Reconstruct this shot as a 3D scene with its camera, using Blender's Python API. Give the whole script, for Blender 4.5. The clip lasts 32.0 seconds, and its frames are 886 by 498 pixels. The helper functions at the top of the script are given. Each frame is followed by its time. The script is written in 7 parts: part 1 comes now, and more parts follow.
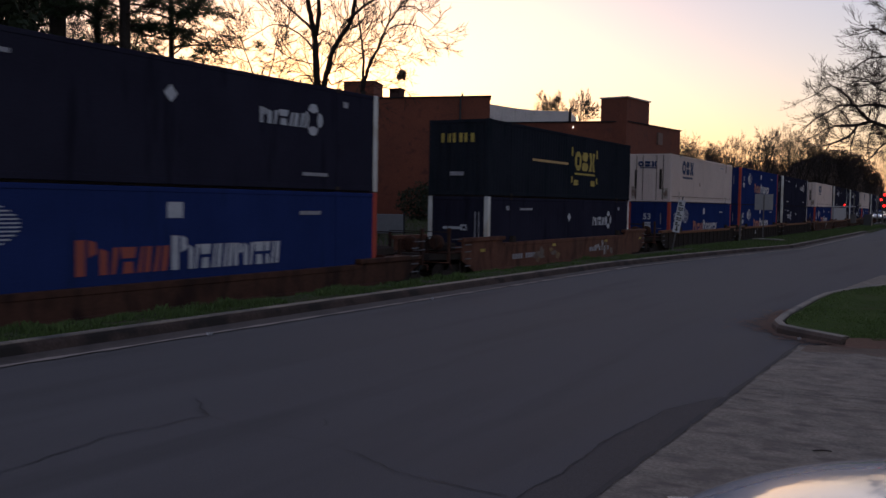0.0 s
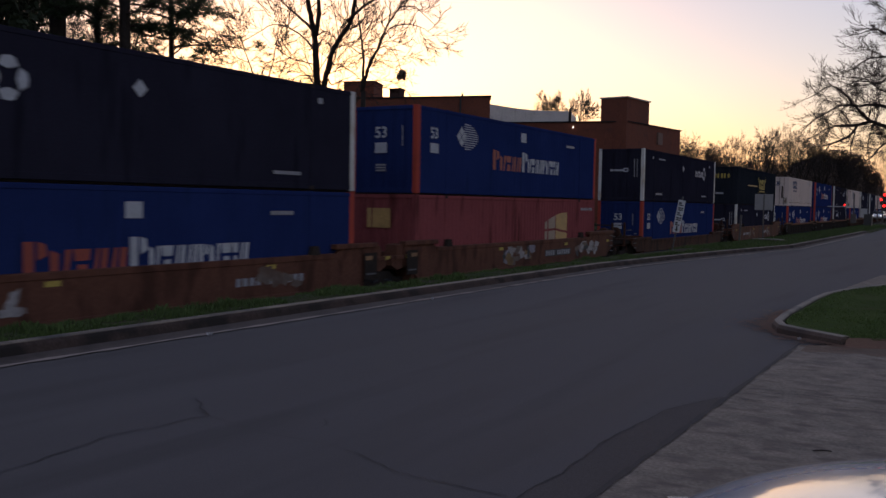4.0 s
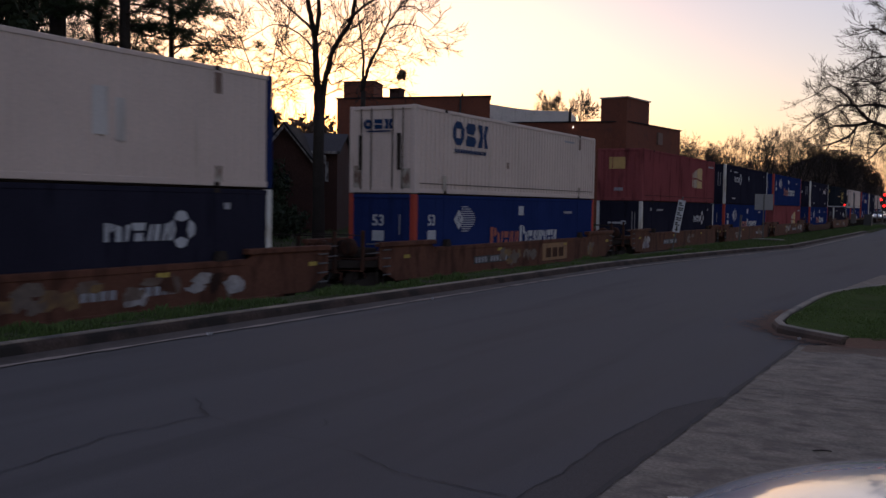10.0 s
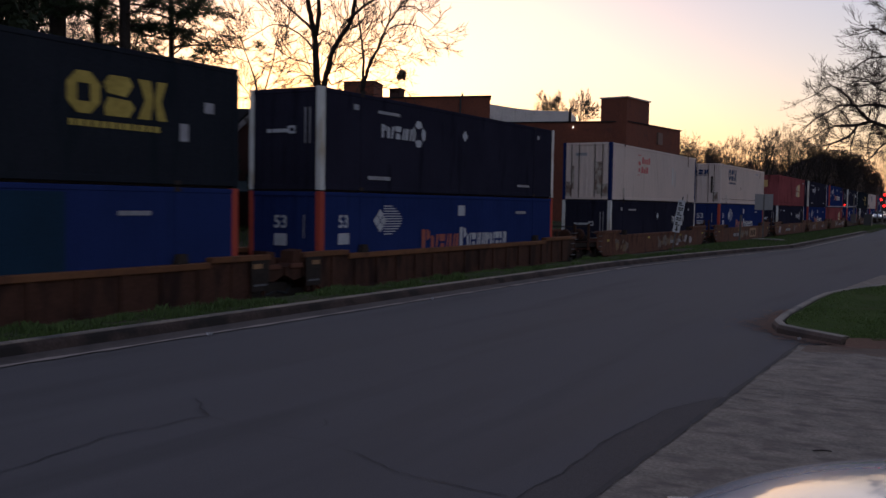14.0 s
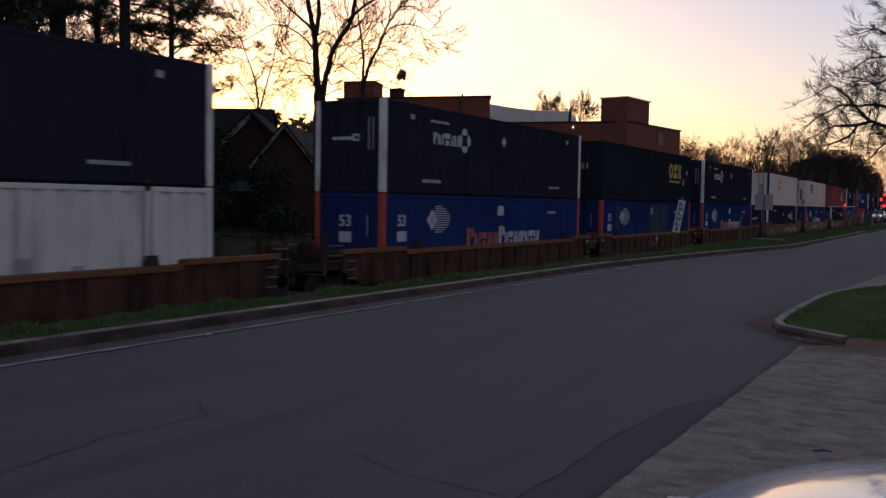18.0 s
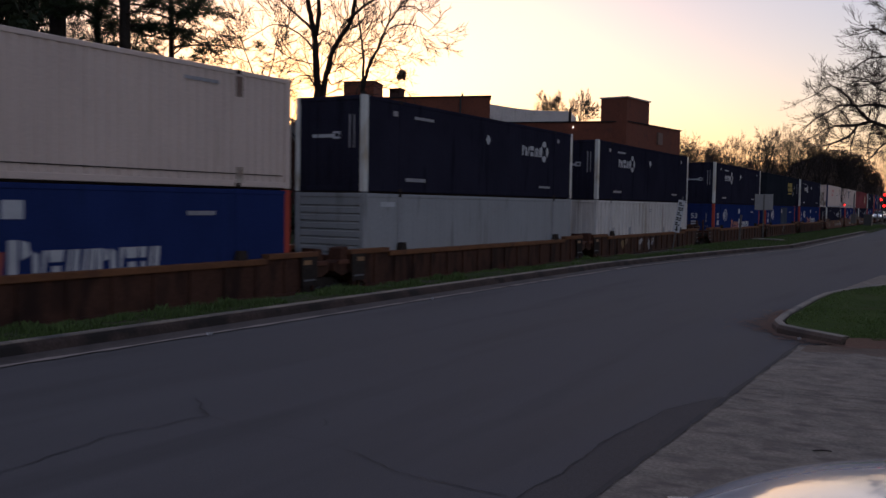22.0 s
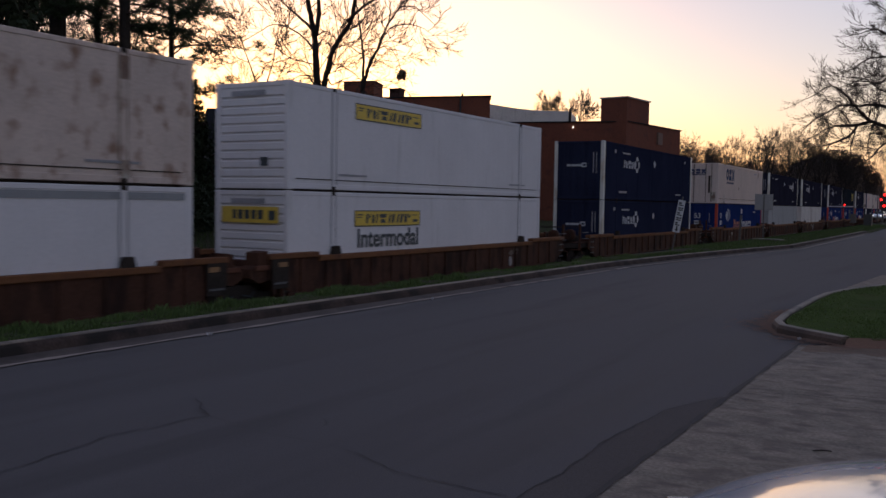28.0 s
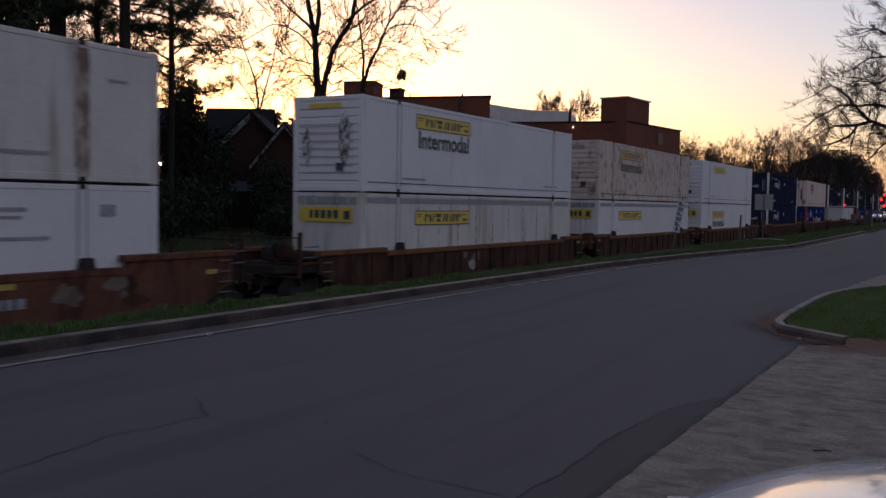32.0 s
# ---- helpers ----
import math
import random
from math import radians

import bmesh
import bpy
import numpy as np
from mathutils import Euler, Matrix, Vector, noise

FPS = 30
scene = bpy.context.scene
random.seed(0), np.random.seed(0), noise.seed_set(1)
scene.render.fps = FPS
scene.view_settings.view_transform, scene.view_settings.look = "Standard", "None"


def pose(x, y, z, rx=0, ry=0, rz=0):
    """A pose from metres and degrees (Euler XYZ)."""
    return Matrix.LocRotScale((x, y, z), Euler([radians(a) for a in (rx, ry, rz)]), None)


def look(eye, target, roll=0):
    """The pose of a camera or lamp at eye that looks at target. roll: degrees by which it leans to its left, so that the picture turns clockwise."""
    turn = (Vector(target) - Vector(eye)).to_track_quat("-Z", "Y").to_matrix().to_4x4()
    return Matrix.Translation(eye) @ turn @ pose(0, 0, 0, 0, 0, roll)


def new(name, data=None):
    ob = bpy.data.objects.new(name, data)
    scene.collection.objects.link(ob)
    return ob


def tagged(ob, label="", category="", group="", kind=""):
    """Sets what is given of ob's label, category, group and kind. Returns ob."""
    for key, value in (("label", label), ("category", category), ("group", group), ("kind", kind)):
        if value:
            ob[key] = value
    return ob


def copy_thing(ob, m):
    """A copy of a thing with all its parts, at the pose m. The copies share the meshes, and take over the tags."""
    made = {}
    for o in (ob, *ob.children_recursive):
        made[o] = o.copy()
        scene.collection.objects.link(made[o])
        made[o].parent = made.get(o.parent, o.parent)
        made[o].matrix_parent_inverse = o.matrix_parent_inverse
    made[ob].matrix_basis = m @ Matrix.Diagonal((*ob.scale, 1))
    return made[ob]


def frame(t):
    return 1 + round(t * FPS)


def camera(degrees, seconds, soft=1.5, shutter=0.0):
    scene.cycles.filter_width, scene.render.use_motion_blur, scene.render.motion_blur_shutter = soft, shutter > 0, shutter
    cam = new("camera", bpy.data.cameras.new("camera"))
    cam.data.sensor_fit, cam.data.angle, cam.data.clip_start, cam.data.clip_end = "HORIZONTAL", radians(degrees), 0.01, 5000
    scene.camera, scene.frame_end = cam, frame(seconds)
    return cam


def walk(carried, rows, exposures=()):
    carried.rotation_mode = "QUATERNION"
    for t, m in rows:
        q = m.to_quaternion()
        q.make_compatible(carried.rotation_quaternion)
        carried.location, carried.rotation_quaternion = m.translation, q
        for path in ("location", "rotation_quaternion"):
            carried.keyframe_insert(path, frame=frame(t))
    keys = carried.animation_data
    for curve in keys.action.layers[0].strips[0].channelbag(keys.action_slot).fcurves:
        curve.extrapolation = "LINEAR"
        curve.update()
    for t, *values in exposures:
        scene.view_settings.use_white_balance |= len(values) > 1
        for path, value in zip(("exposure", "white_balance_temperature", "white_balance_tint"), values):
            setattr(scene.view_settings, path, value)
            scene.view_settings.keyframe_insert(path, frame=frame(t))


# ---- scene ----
EYE = Vector((0, 0, 1.6))
VIEW = look(EYE, EYE + Vector((-0.50390, 0.86230, -0.05016)), 0.945)
cam = camera(51.69, 32.0, soft=1.5, shutter=0.4)
walk(cam, [(0.0, VIEW), (32.0, VIEW)], exposures=[(0.0, 1.37, 6450, 24.5), (32.0, 1.37, 6450, 24.5)])

# ---- light: dusk, the sun just under the western horizon behind the brick building ----
SUN_AZ = radians(-38.5)
world = bpy.data.worlds.new("dusk")
scene.world = world
world.use_nodes = True
wn, wl = world.node_tree.nodes, world.node_tree.links
wn.clear()
sky = wn.new("ShaderNodeTexSky")
sky.sky_type = "NISHITA"
sky.sun_disc = False
sky.sun_elevation = radians(2.15)
sky.sun_rotation = SUN_AZ
sky.air_density, sky.dust_density, sky.ozone_density = 1.0, 1.2, 1.65
wback = wn.new("ShaderNodeBackground")
wback.inputs["Strength"].default_value = 0.15
wout = wn.new("ShaderNodeOutputWorld")
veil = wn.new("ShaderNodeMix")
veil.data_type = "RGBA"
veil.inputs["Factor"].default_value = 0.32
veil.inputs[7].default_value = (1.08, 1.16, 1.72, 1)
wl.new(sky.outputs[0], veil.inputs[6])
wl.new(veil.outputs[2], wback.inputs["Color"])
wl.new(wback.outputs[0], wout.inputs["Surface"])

sun = new("sun", bpy.data.lights.new("sun", "SUN"))
sun.data.energy, sun.data.angle, sun.data.color = 0.06, radians(10), (1.0, 0.72, 0.45)
sun.matrix_world = look((0, 0, 0), (-math.sin(SUN_AZ), -math.cos(SUN_AZ), -0.0375))
tagged(sun, kind="structure")


# ---- mesh helpers ----
def quad_box(bm, x0, x1, y0, y1, z0, z1):
    v = [bm.verts.new((x, y, z)) for x in (x0, x1) for y in (y0, y1) for z in (z0, z1)]
    for f in ((0, 1, 3, 2), (4, 6, 7, 5), (0, 4, 5, 1), (2, 3, 7, 6), (0, 2, 6, 4), (1, 5, 7, 3)):
        bm.faces.new([v[i] for i in f])
    return v


def soft_box(bm, x0, x1, y0, y1, z0, z1, c=0.01):
    """A box with chamfered edges."""
    lo, hi = (x0, y0, z0), (x1, y1, z1)
    c = min(c, 0.45 * min(hi[i] - lo[i] for i in range(3)))
    vs = {}
    for sx in (0, 1):
        for sy in (0, 1):
            for sz in (0, 1):
                s = (sx, sy, sz)
                for a in range(3):
                    p = [hi[i] - c if s[i] else lo[i] + c for i in range(3)]
                    p[a] = hi[a] if s[a] else lo[a]
                    vs[s, a] = bm.verts.new(p)
    for a in range(3):
        b, d = (a + 1) % 3, (a + 2) % 3
        for side in (0, 1):
            loop = []
            for u, w in ((0, 0), (1, 0), (1, 1), (0, 1)):
                s = [0, 0, 0]
                s[a], s[b], s[d] = side, u, w
                loop.append(vs[tuple(s), a])
            bm.faces.new(loop if side else loop[::-1])
        for u in (0, 1):
            for w in (0, 1):
                s0, s1 = [0, 0, 0], [0, 0, 0]
                s0[b], s0[d], s1[b], s1[d], s1[a] = u, w, u, w, 1
                f = [vs[tuple(s0), b], vs[tuple(s1), b], vs[tuple(s1), d], vs[tuple(s0), d]]
                bm.faces.new(f if u != w else f[::-1])
    for sx in (0, 1):
        for sy in (0, 1):
            for sz in (0, 1):
                f = [vs[(sx, sy, sz), a] for a in range(3)]
                bm.faces.new(f if (sx + sy + sz) % 2 else f[::-1])


def tube(bm, pts, radii, n=6, cap=True):
    rings = []
    for i, p in enumerate(pts):
        p = Vector(p)
        d = Vector(pts[min(i + 1, len(pts) - 1)]) - Vector(pts[max(i - 1, 0)])
        d.normalize()
        a = d.cross(Vector((0.31, 0.17, 0.93)))
        if a.length < 0.05:
            a = d.cross(Vector((1, 0, 0)))
        a.normalize()
        b = d.cross(a)
        r = radii[i]
        rings.append([bm.verts.new(p + r * (math.cos(2 * math.pi * k / n) * a + math.sin(2 * math.pi * k / n) * b)) for k in range(n)])
    for r0, r1 in zip(rings, rings[1:]):
        for k in range(n):
            bm.faces.new((r0[k], r0[(k + 1) % n], r1[(k + 1) % n], r1[k]))
    if cap:
        bm.faces.new(rings[0][::-1])
        bm.faces.new(rings[-1])


def prism(bm, outline, x0, x1):
    """An outline of (y, z) points drawn out along x."""
    a = [bm.verts.new((x0, y, z)) for y, z in outline]
    b = [bm.verts.new((x1, y, z)) for y, z in outline]
    n = len(outline)
    for i in range(n):
        bm.faces.new((a[i], a[(i + 1) % n], b[(i + 1) % n], b[i]))
    bm.faces.new(a[::-1])
    bm.faces.new(b)


def finish(bm, name, material, smooth=False):
    bmesh.ops.recalc_face_normals(bm, faces=bm.faces)
    me = bpy.data.meshes.new(name)
    bm.to_mesh(me)
    bm.free()
    if material:
        me.materials.append(material)
    if smooth:
        for f in me.polygons:
            f.use_smooth = True
    return me


def part(name, bm, material, parent, label="", smooth=False):
    """Links a bmesh (or a ready mesh) as one object under a thing or a part."""
    me = bm if isinstance(bm, bpy.types.Mesh) else finish(bm, name, material, smooth)
    ob = new(name, me)
    ob.parent = parent
    return tagged(ob, label=label)


def thing(name, label, category, at=None, group="", kind=""):
    ob = new(name)
    ob.empty_display_size = 0.2
    if at is not None:
        ob.matrix_basis = at
    return tagged(ob, label, category, group, kind)


def setting(name, bm, material, label="", category="", smooth=False, kind="structure"):
    return tagged(new(name, finish(bm, name, material, smooth)), label, category, kind=kind)


GLYPHS = {}


def lettering(word, size, material):
    """A word in the built-in font as a mesh in the plane of y and z, centred, facing +x."""
    key = (word, size, material.name)
    if key not in GLYPHS:
        cu = bpy.data.curves.new("lettering", "FONT")
        cu.body, cu.size, cu.extrude, cu.align_x, cu.align_y = word, size, 0.002, "CENTER", "CENTER"
        cu.offset = 0.021 * size
        ob = bpy.data.objects.new("lettering", cu)
        scene.collection.objects.link(ob)
        me = bpy.data.meshes.new_from_object(ob.evaluated_get(bpy.context.evaluated_depsgraph_get()))
        bpy.data.objects.remove(ob)
        bpy.data.curves.remove(cu)
        me.transform(Matrix(((0, 0, 1, 0), (1, 0, 0, 0), (0, 1, 0, 0), (0, 0, 0, 1))))
        me.materials.clear()
        me.materials.append(material)
        GLYPHS[key] = me
    return GLYPHS[key]


# ---- materials ----
def mat(name, col, rough=0.6, metal=0.0, grain=30.0, stain=1.0, amount=0.25, bump=0.1, dirt=None, dirt_at=0.6, streak=0.0, coat=0.0, dist=0.01, island=0.0, spec=0.5, along=(1, 1, 1), dscale=1.0):
    """Paint, stone or earth: base colour varied by fine grain and broad stains, with worn or dirty patches of a second colour."""
    m = bpy.data.materials.new(name)
    m.use_nodes = True
    n, l = m.node_tree.nodes, m.node_tree.links
    bsdf = n["Principled BSDF"]
    tc = n.new("ShaderNodeTexCoord")
    big, fine = n.new("ShaderNodeTexNoise"), n.new("ShaderNodeTexNoise")
    big.inputs["Scale"].default_value, big.inputs["Detail"].default_value = stain, 5
    fine.inputs["Scale"].default_value, fine.inputs["Detail"].default_value = grain, 3
    turn = n.new("ShaderNodeMapping")
    turn.inputs["Scale"].default_value = along
    l.new(tc.outputs["Object"], turn.inputs["Vector"])
    l.new(turn.outputs[0], big.inputs["Vector"])
    l.new(tc.outputs["Object"], fine.inputs["Vector"])
    add = n.new("ShaderNodeMath")
    add.operation = "ADD"
    l.new(big.outputs["Fac"], add.inputs[0])
    l.new(fine.outputs["Fac"], add.inputs[1])
    last = add
    if island:
        geo = n.new("ShaderNodeNewGeometry")
        info = n.new("ShaderNodeObjectInfo")
        both = n.new("ShaderNodeMath")
        both.operation = "ADD"
        l.new(geo.outputs["Random Per Island"], both.inputs[0])
        l.new(info.outputs["Random"], both.inputs[1])
        more = n.new("ShaderNodeMath")
        more.operation = "MULTIPLY_ADD"
        more.inputs[1].default_value = island
        l.new(both.outputs[0], more.inputs[0])
        l.new(add.outputs[0], more.inputs[2])
        last = more
    spread = n.new("ShaderNodeMapRange")
    spread.inputs["From Min"].default_value, spread.inputs["From Max"].default_value = 0.6, 1.4 + island
    spread.inputs["To Min"].default_value, spread.inputs["To Max"].default_value = 1 - amount, 1 + amount
    l.new(last.outputs[0], spread.inputs["Value"])
    mul = n.new("ShaderNodeVectorMath")
    mul.operation = "SCALE"
    mul.inputs[0].default_value = col
    l.new(spread.outputs[0], mul.inputs["Scale"])
    colour = mul.outputs[0]
    if dirt:
        w = n.new("ShaderNodeTexNoise")
        w.inputs["Scale"].default_value, w.inputs["Detail"].default_value = 1.0, 6
        mp = n.new("ShaderNodeMapping")
        s = 2.3 if streak else 1.4
        s *= dscale
        mp.inputs["Scale"].default_value = (s * along[0], s * along[1], (s * (1 - streak) + 0.12 * streak) * along[2])
        l.new(tc.outputs["Object"], mp.inputs["Vector"])
        l.new(mp.outputs[0], w.inputs["Vector"])
        cut = n.new("ShaderNodeMapRange")
        cut.inputs["From Min"].default_value, cut.inputs["From Max"].default_value = dirt_at - 0.06, dirt_at + 0.12
        l.new(w.outputs["Fac"], cut.inputs["Value"])
        mix = n.new("ShaderNodeMix")
        mix.data_type = "RGBA"
        l.new(cut.outputs[0], mix.inputs["Factor"])
        l.new(colour, mix.inputs[6])
        mix.inputs[7].default_value = (*dirt, 1)
        colour = mix.outputs[2]
    l.new(colour, bsdf.inputs["Base Color"])
    rr = n.new("ShaderNodeMapRange")
    rr.inputs["From Min"].default_value, rr.inputs["From Max"].default_value = 0.3, 0.7
    rr.inputs["To Min"].default_value, rr.inputs["To Max"].default_value = max(rough - 0.1, 0.02), min(rough + 0.1, 1)
    l.new(big.outputs["Fac"], rr.inputs["Value"])
    l.new(rr.outputs[0], bsdf.inputs["Roughness"])
    bsdf.inputs["Metallic"].default_value = metal
    bsdf.inputs["Coat Weight"].default_value = coat
    bsdf.inputs["Specular IOR Level"].default_value = spec
    if bump:
        b = n.new("ShaderNodeBump")
        b.inputs["Strength"].default_value, b.inputs["Distance"].default_value = bump, dist
        l.new(fine.outputs["Fac"], b.inputs["Height"])
        l.new(b.outputs[0], bsdf.inputs["Normal"])
    return m


def glow(name, col, strength):
    m = bpy.data.materials.new(name)
    m.use_nodes = True
    b = m.node_tree.nodes["Principled BSDF"]
    b.inputs["Base Color"].default_value = (*col, 1)
    b.inputs["Emission Color"].default_value = (*col, 1)
    b.inputs["Emission Strength"].default_value = strength
    return m


RUST = (0.09, 0.04, 0.022)
ASPHALT = mat("asphalt", (0.089, 0.080, 0.077), 0.85, grain=90, stain=1.1, amount=0.28, bump=0.35, dirt=(0.074, 0.066, 0.063), dirt_at=0.58, spec=0.15, along=(1, 0.09, 1))
PATCH = mat("asphalt_patch", (0.080, 0.068, 0.061), 0.9, grain=70, stain=0.8, amount=0.25, bump=0.4, spec=0.13)
TAR = mat("tar", (0.056, 0.050, 0.047), 0.7, bump=0.0, spec=0.05)
CONCRETE = mat("concrete", (0.205, 0.166, 0.126), 0.9, grain=44, stain=3.4, amount=0.5, bump=0.7, dirt=(0.128, 0.100, 0.078), dirt_at=0.54, spec=0.2, dscale=3.6, along=(0.8, 1.3, 1))
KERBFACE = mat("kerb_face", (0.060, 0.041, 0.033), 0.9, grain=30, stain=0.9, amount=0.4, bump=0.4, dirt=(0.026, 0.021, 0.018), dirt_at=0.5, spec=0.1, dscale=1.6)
KERB = mat("kerb_concrete", (0.085, 0.066, 0.055), 0.9, grain=50, stain=1.1, amount=0.35, bump=0.3, dirt=(0.050, 0.040, 0.034), dirt_at=0.54, spec=0.2)
GUTTER = mat("gutter_concrete", (0.27, 0.215, 0.175), 0.9, grain=50, stain=1.3, amount=0.3, bump=0.2, dirt=(0.12, 0.11, 0.10), dirt_at=0.58, spec=0.2)
SOIL = mat("soil", (0.058, 0.044, 0.032), 0.95, grain=20, stain=0.3, amount=0.4, bump=0.5, dirt=(0.038, 0.046, 0.022), dirt_at=0.5, spec=0.03)
SILT = mat("silt", (0.150, 0.104, 0.074), 0.95, grain=40, stain=1.6, amount=0.35, bump=0.3, dirt=(0.21, 0.168, 0.135), dirt_at=0.56, along=(0.5, 1.5, 1), spec=0.1)
REDSOIL = mat("washed_soil", (0.145, 0.076, 0.046), 0.95, grain=40, stain=1.2, amount=0.35, bump=0.3)
LAWN = mat("lawn_soil", (0.045, 0.066, 0.018), 0.95, grain=25, stain=0.5, amount=0.4, bump=0.2, dirt=(0.065, 0.05, 0.025), dirt_at=0.68, spec=0.02)
GRASS = mat("grass", (0.052, 0.078, 0.022), 0.7, grain=8, stain=0.8, amount=0.45, bump=0, island=0.5, spec=0.15)
LAWNGRASS = mat("lawn_grass", (0.074, 0.104, 0.030), 0.7, grain=8, stain=0.8, bump=0, island=0.5, spec=0.15, amount=0.28)
BALLAST = mat("ballast", (0.13, 0.12, 0.11), 0.95, grain=18, stain=0.8, amount=0.5, bump=0.8, dist=0.05)
WHEEL = mat("wheel_rust", (0.035, 0.025, 0.02), 0.8, grain=12, stain=2, amount=0.3, bump=0.1, spec=0.1)
STEEL = mat("rail_steel", (0.25, 0.23, 0.21), 0.4, metal=0.9, grain=20, amount=0.2, bump=0.05)
TIE = mat("tie_wood", (0.06, 0.045, 0.035), 0.9, grain=15, amount=0.3, bump=0.4)
BARK = mat("bark", (0.035, 0.028, 0.023), 0.95, grain=18, stain=1.5, amount=0.4, bump=0.7, dist=0.03, spec=0.1)
NEEDLE = mat("pine_needles", (0.0286, 0.0416, 0.0195), 0.75, grain=4, stain=0.6, amount=0.4, bump=0, island=0.4, spec=0.1)
# leaf colour darkened to carry the shade inside the wood
LEAF = mat("evergreen_leaves", (0.022, 0.029, 0.015), 0.7, grain=4, stain=0.5, amount=0.45, bump=0, island=0.5, spec=0.1)
DARKLEAF = mat("dark_evergreen_leaves", (0.026, 0.021, 0.019), 0.8, grain=4, stain=0.5, amount=0.4, bump=0, island=0.4, spec=0.05)
BRUSH = mat("twig_brush", (0.10, 0.070, 0.056), 0.9, grain=3, stain=0.3, amount=0.4, bump=0, island=0.5, spec=0.1)
DRYLEAF = mat("dry_leaves", (0.10, 0.065, 0.035), 0.8, grain=5, amount=0.4, bump=0, island=0.4)
BRICKRED = mat("brick_wall", (0.155, 0.05, 0.029), 0.85, grain=9, stain=0.25, amount=0.3, bump=0.3, dirt=(0.10, 0.036, 0.025), dirt_at=0.62, spec=0.2)
# brick colour lowered to hold the shade the cottage stands in
HOUSEBRICK = mat("house_brick", (0.055, 0.026, 0.02), 0.9, grain=12, stain=0.6, amount=0.35, bump=0.3, spec=0.2)
BLOCKED = mat("boarded_window", (0.16, 0.092, 0.066), 0.85, grain=14, stain=0.9, amount=0.25, bump=0.1)
COPING = mat("coping", (0.42, 0.36, 0.30), 0.8, grain=14, stain=0.7, amount=0.25, bump=0.1)
PALEWALL = mat("pale_sheet_wall", (0.50, 0.46, 0.42), 0.6, grain=6, stain=0.4, amount=0.18, bump=0.1, dirt=(0.36, 0.32, 0.28), dirt_at=0.6, streak=0.8)
SHINGLE = mat("roof_shingle", (0.02, 0.0194, 0.02), 0.9, grain=10, stain=0.7, amount=0.35, bump=0.3, spec=0.1)
TRIM = mat("white_trim", (0.26, 0.235, 0.22), 0.7, grain=20, stain=1.5, amount=0.3, bump=0.05, dirt=(0.05, 0.042, 0.038), dirt_at=0.5, dscale=3.0)
WINDOWTRIM = mat("window_trim", (0.30, 0.285, 0.275), 0.6, grain=20, stain=1.5, amount=0.2, bump=0.03)
GREYROOF = mat("grey_shingle", (0.055, 0.05, 0.052), 0.9, grain=10, stain=0.7, amount=0.35, bump=0.3, spec=0.1)
TEALSHEET = mat("teal_sheet", (0.030, 0.045, 0.043), 0.6, grain=12, stain=0.8, amount=0.3, bump=0.1, spec=0.1)
DARKGLASS = mat("window_glass", (0.02, 0.022, 0.025), 0.08, amount=0.1, bump=0)
SIGNMETAL = mat("sign_metal", (0.221, 0.2125, 0.2125), 0.45, metal=0.3, grain=25, stain=3, amount=0.15, bump=0.05, spec=0.2)
SIGNWHITE = mat("sign_white", (0.4, 0.39, 0.39), 0.5, grain=25, stain=3, amount=0.12, bump=0)
BLACK = mat("black_paint", (0.015, 0.015, 0.016), 0.6, amount=0.2, bump=0)
GALV = mat("galvanised_post", (0.11, 0.1, 0.095), 0.5, metal=0.6, grain=20, amount=0.25, bump=0.1, spec=0.2)
RUBBER = mat("rubber", (0.02, 0.02, 0.02), 0.8, amount=0.2, bump=0.1)
CARPAINT = mat("car_paint", (0.68, 0.69, 0.71), 0.12, grain=3, stain=1, amount=0.03, bump=0, coat=1.0)
HYDRANT = mat("hydrant_paint", (0.55, 0.50, 0.06), 0.5, grain=20, amount=0.2, bump=0.1)

NAVY = mat("navy_paint", (0.0215, 0.0245, 0.047), 0.65, grain=25, stain=0.6, amount=0.25, bump=0.05, dirt=(0.012, 0.015, 0.028), dirt_at=0.62, streak=0.9, spec=0.0)
INK = mat("blackish_paint", (0.0235, 0.0222, 0.0345), 0.65, grain=25, stain=0.6, amount=0.25, bump=0.05, dirt=(0.011, 0.011, 0.016), dirt_at=0.62, streak=0.9, spec=0.0)
BLUE = mat("blue_paint", (0.018, 0.0305, 0.105), 0.65, grain=25, stain=0.6, amount=0.22, bump=0.05, dirt=(0.015, 0.026, 0.08), dirt_at=0.62, streak=0.9, spec=0.0)
ORANGE = mat("orange_paint", (0.40, 0.066, 0.042), 0.65, grain=25, stain=1.5, amount=0.2, bump=0.05, dirt=(0.22, 0.05, 0.03), dirt_at=0.62, spec=0.05)
BONE = mat("post_white", (0.55, 0.53, 0.48), 0.5, grain=25, stain=1.5, amount=0.2, bump=0.05, dirt=(0.36, 0.28, 0.18), dirt_at=0.58, streak=0.7)
CREAM = mat("cream_paint", (0.585, 0.46, 0.39), 0.65, grain=20, stain=0.5, amount=0.14, bump=0.05, dirt=(0.40, 0.32, 0.24), dirt_at=0.66, streak=0.93, spec=0.15)
CREAMDIRTY = mat("stained_cream_paint", (0.55, 0.44, 0.375), 0.65, grain=20, stain=0.8, amount=0.22, bump=0.05, dirt=(0.27, 0.165, 0.115), dirt_at=0.585, streak=0.3, spec=0.15, dscale=1.3)
WHITE = mat("white_paint", (0.62, 0.585, 0.58), 0.65, grain=20, stain=0.5, amount=0.1, bump=0.04, dirt=(0.48, 0.45, 0.43), dirt_at=0.66, streak=0.9, spec=0.15)
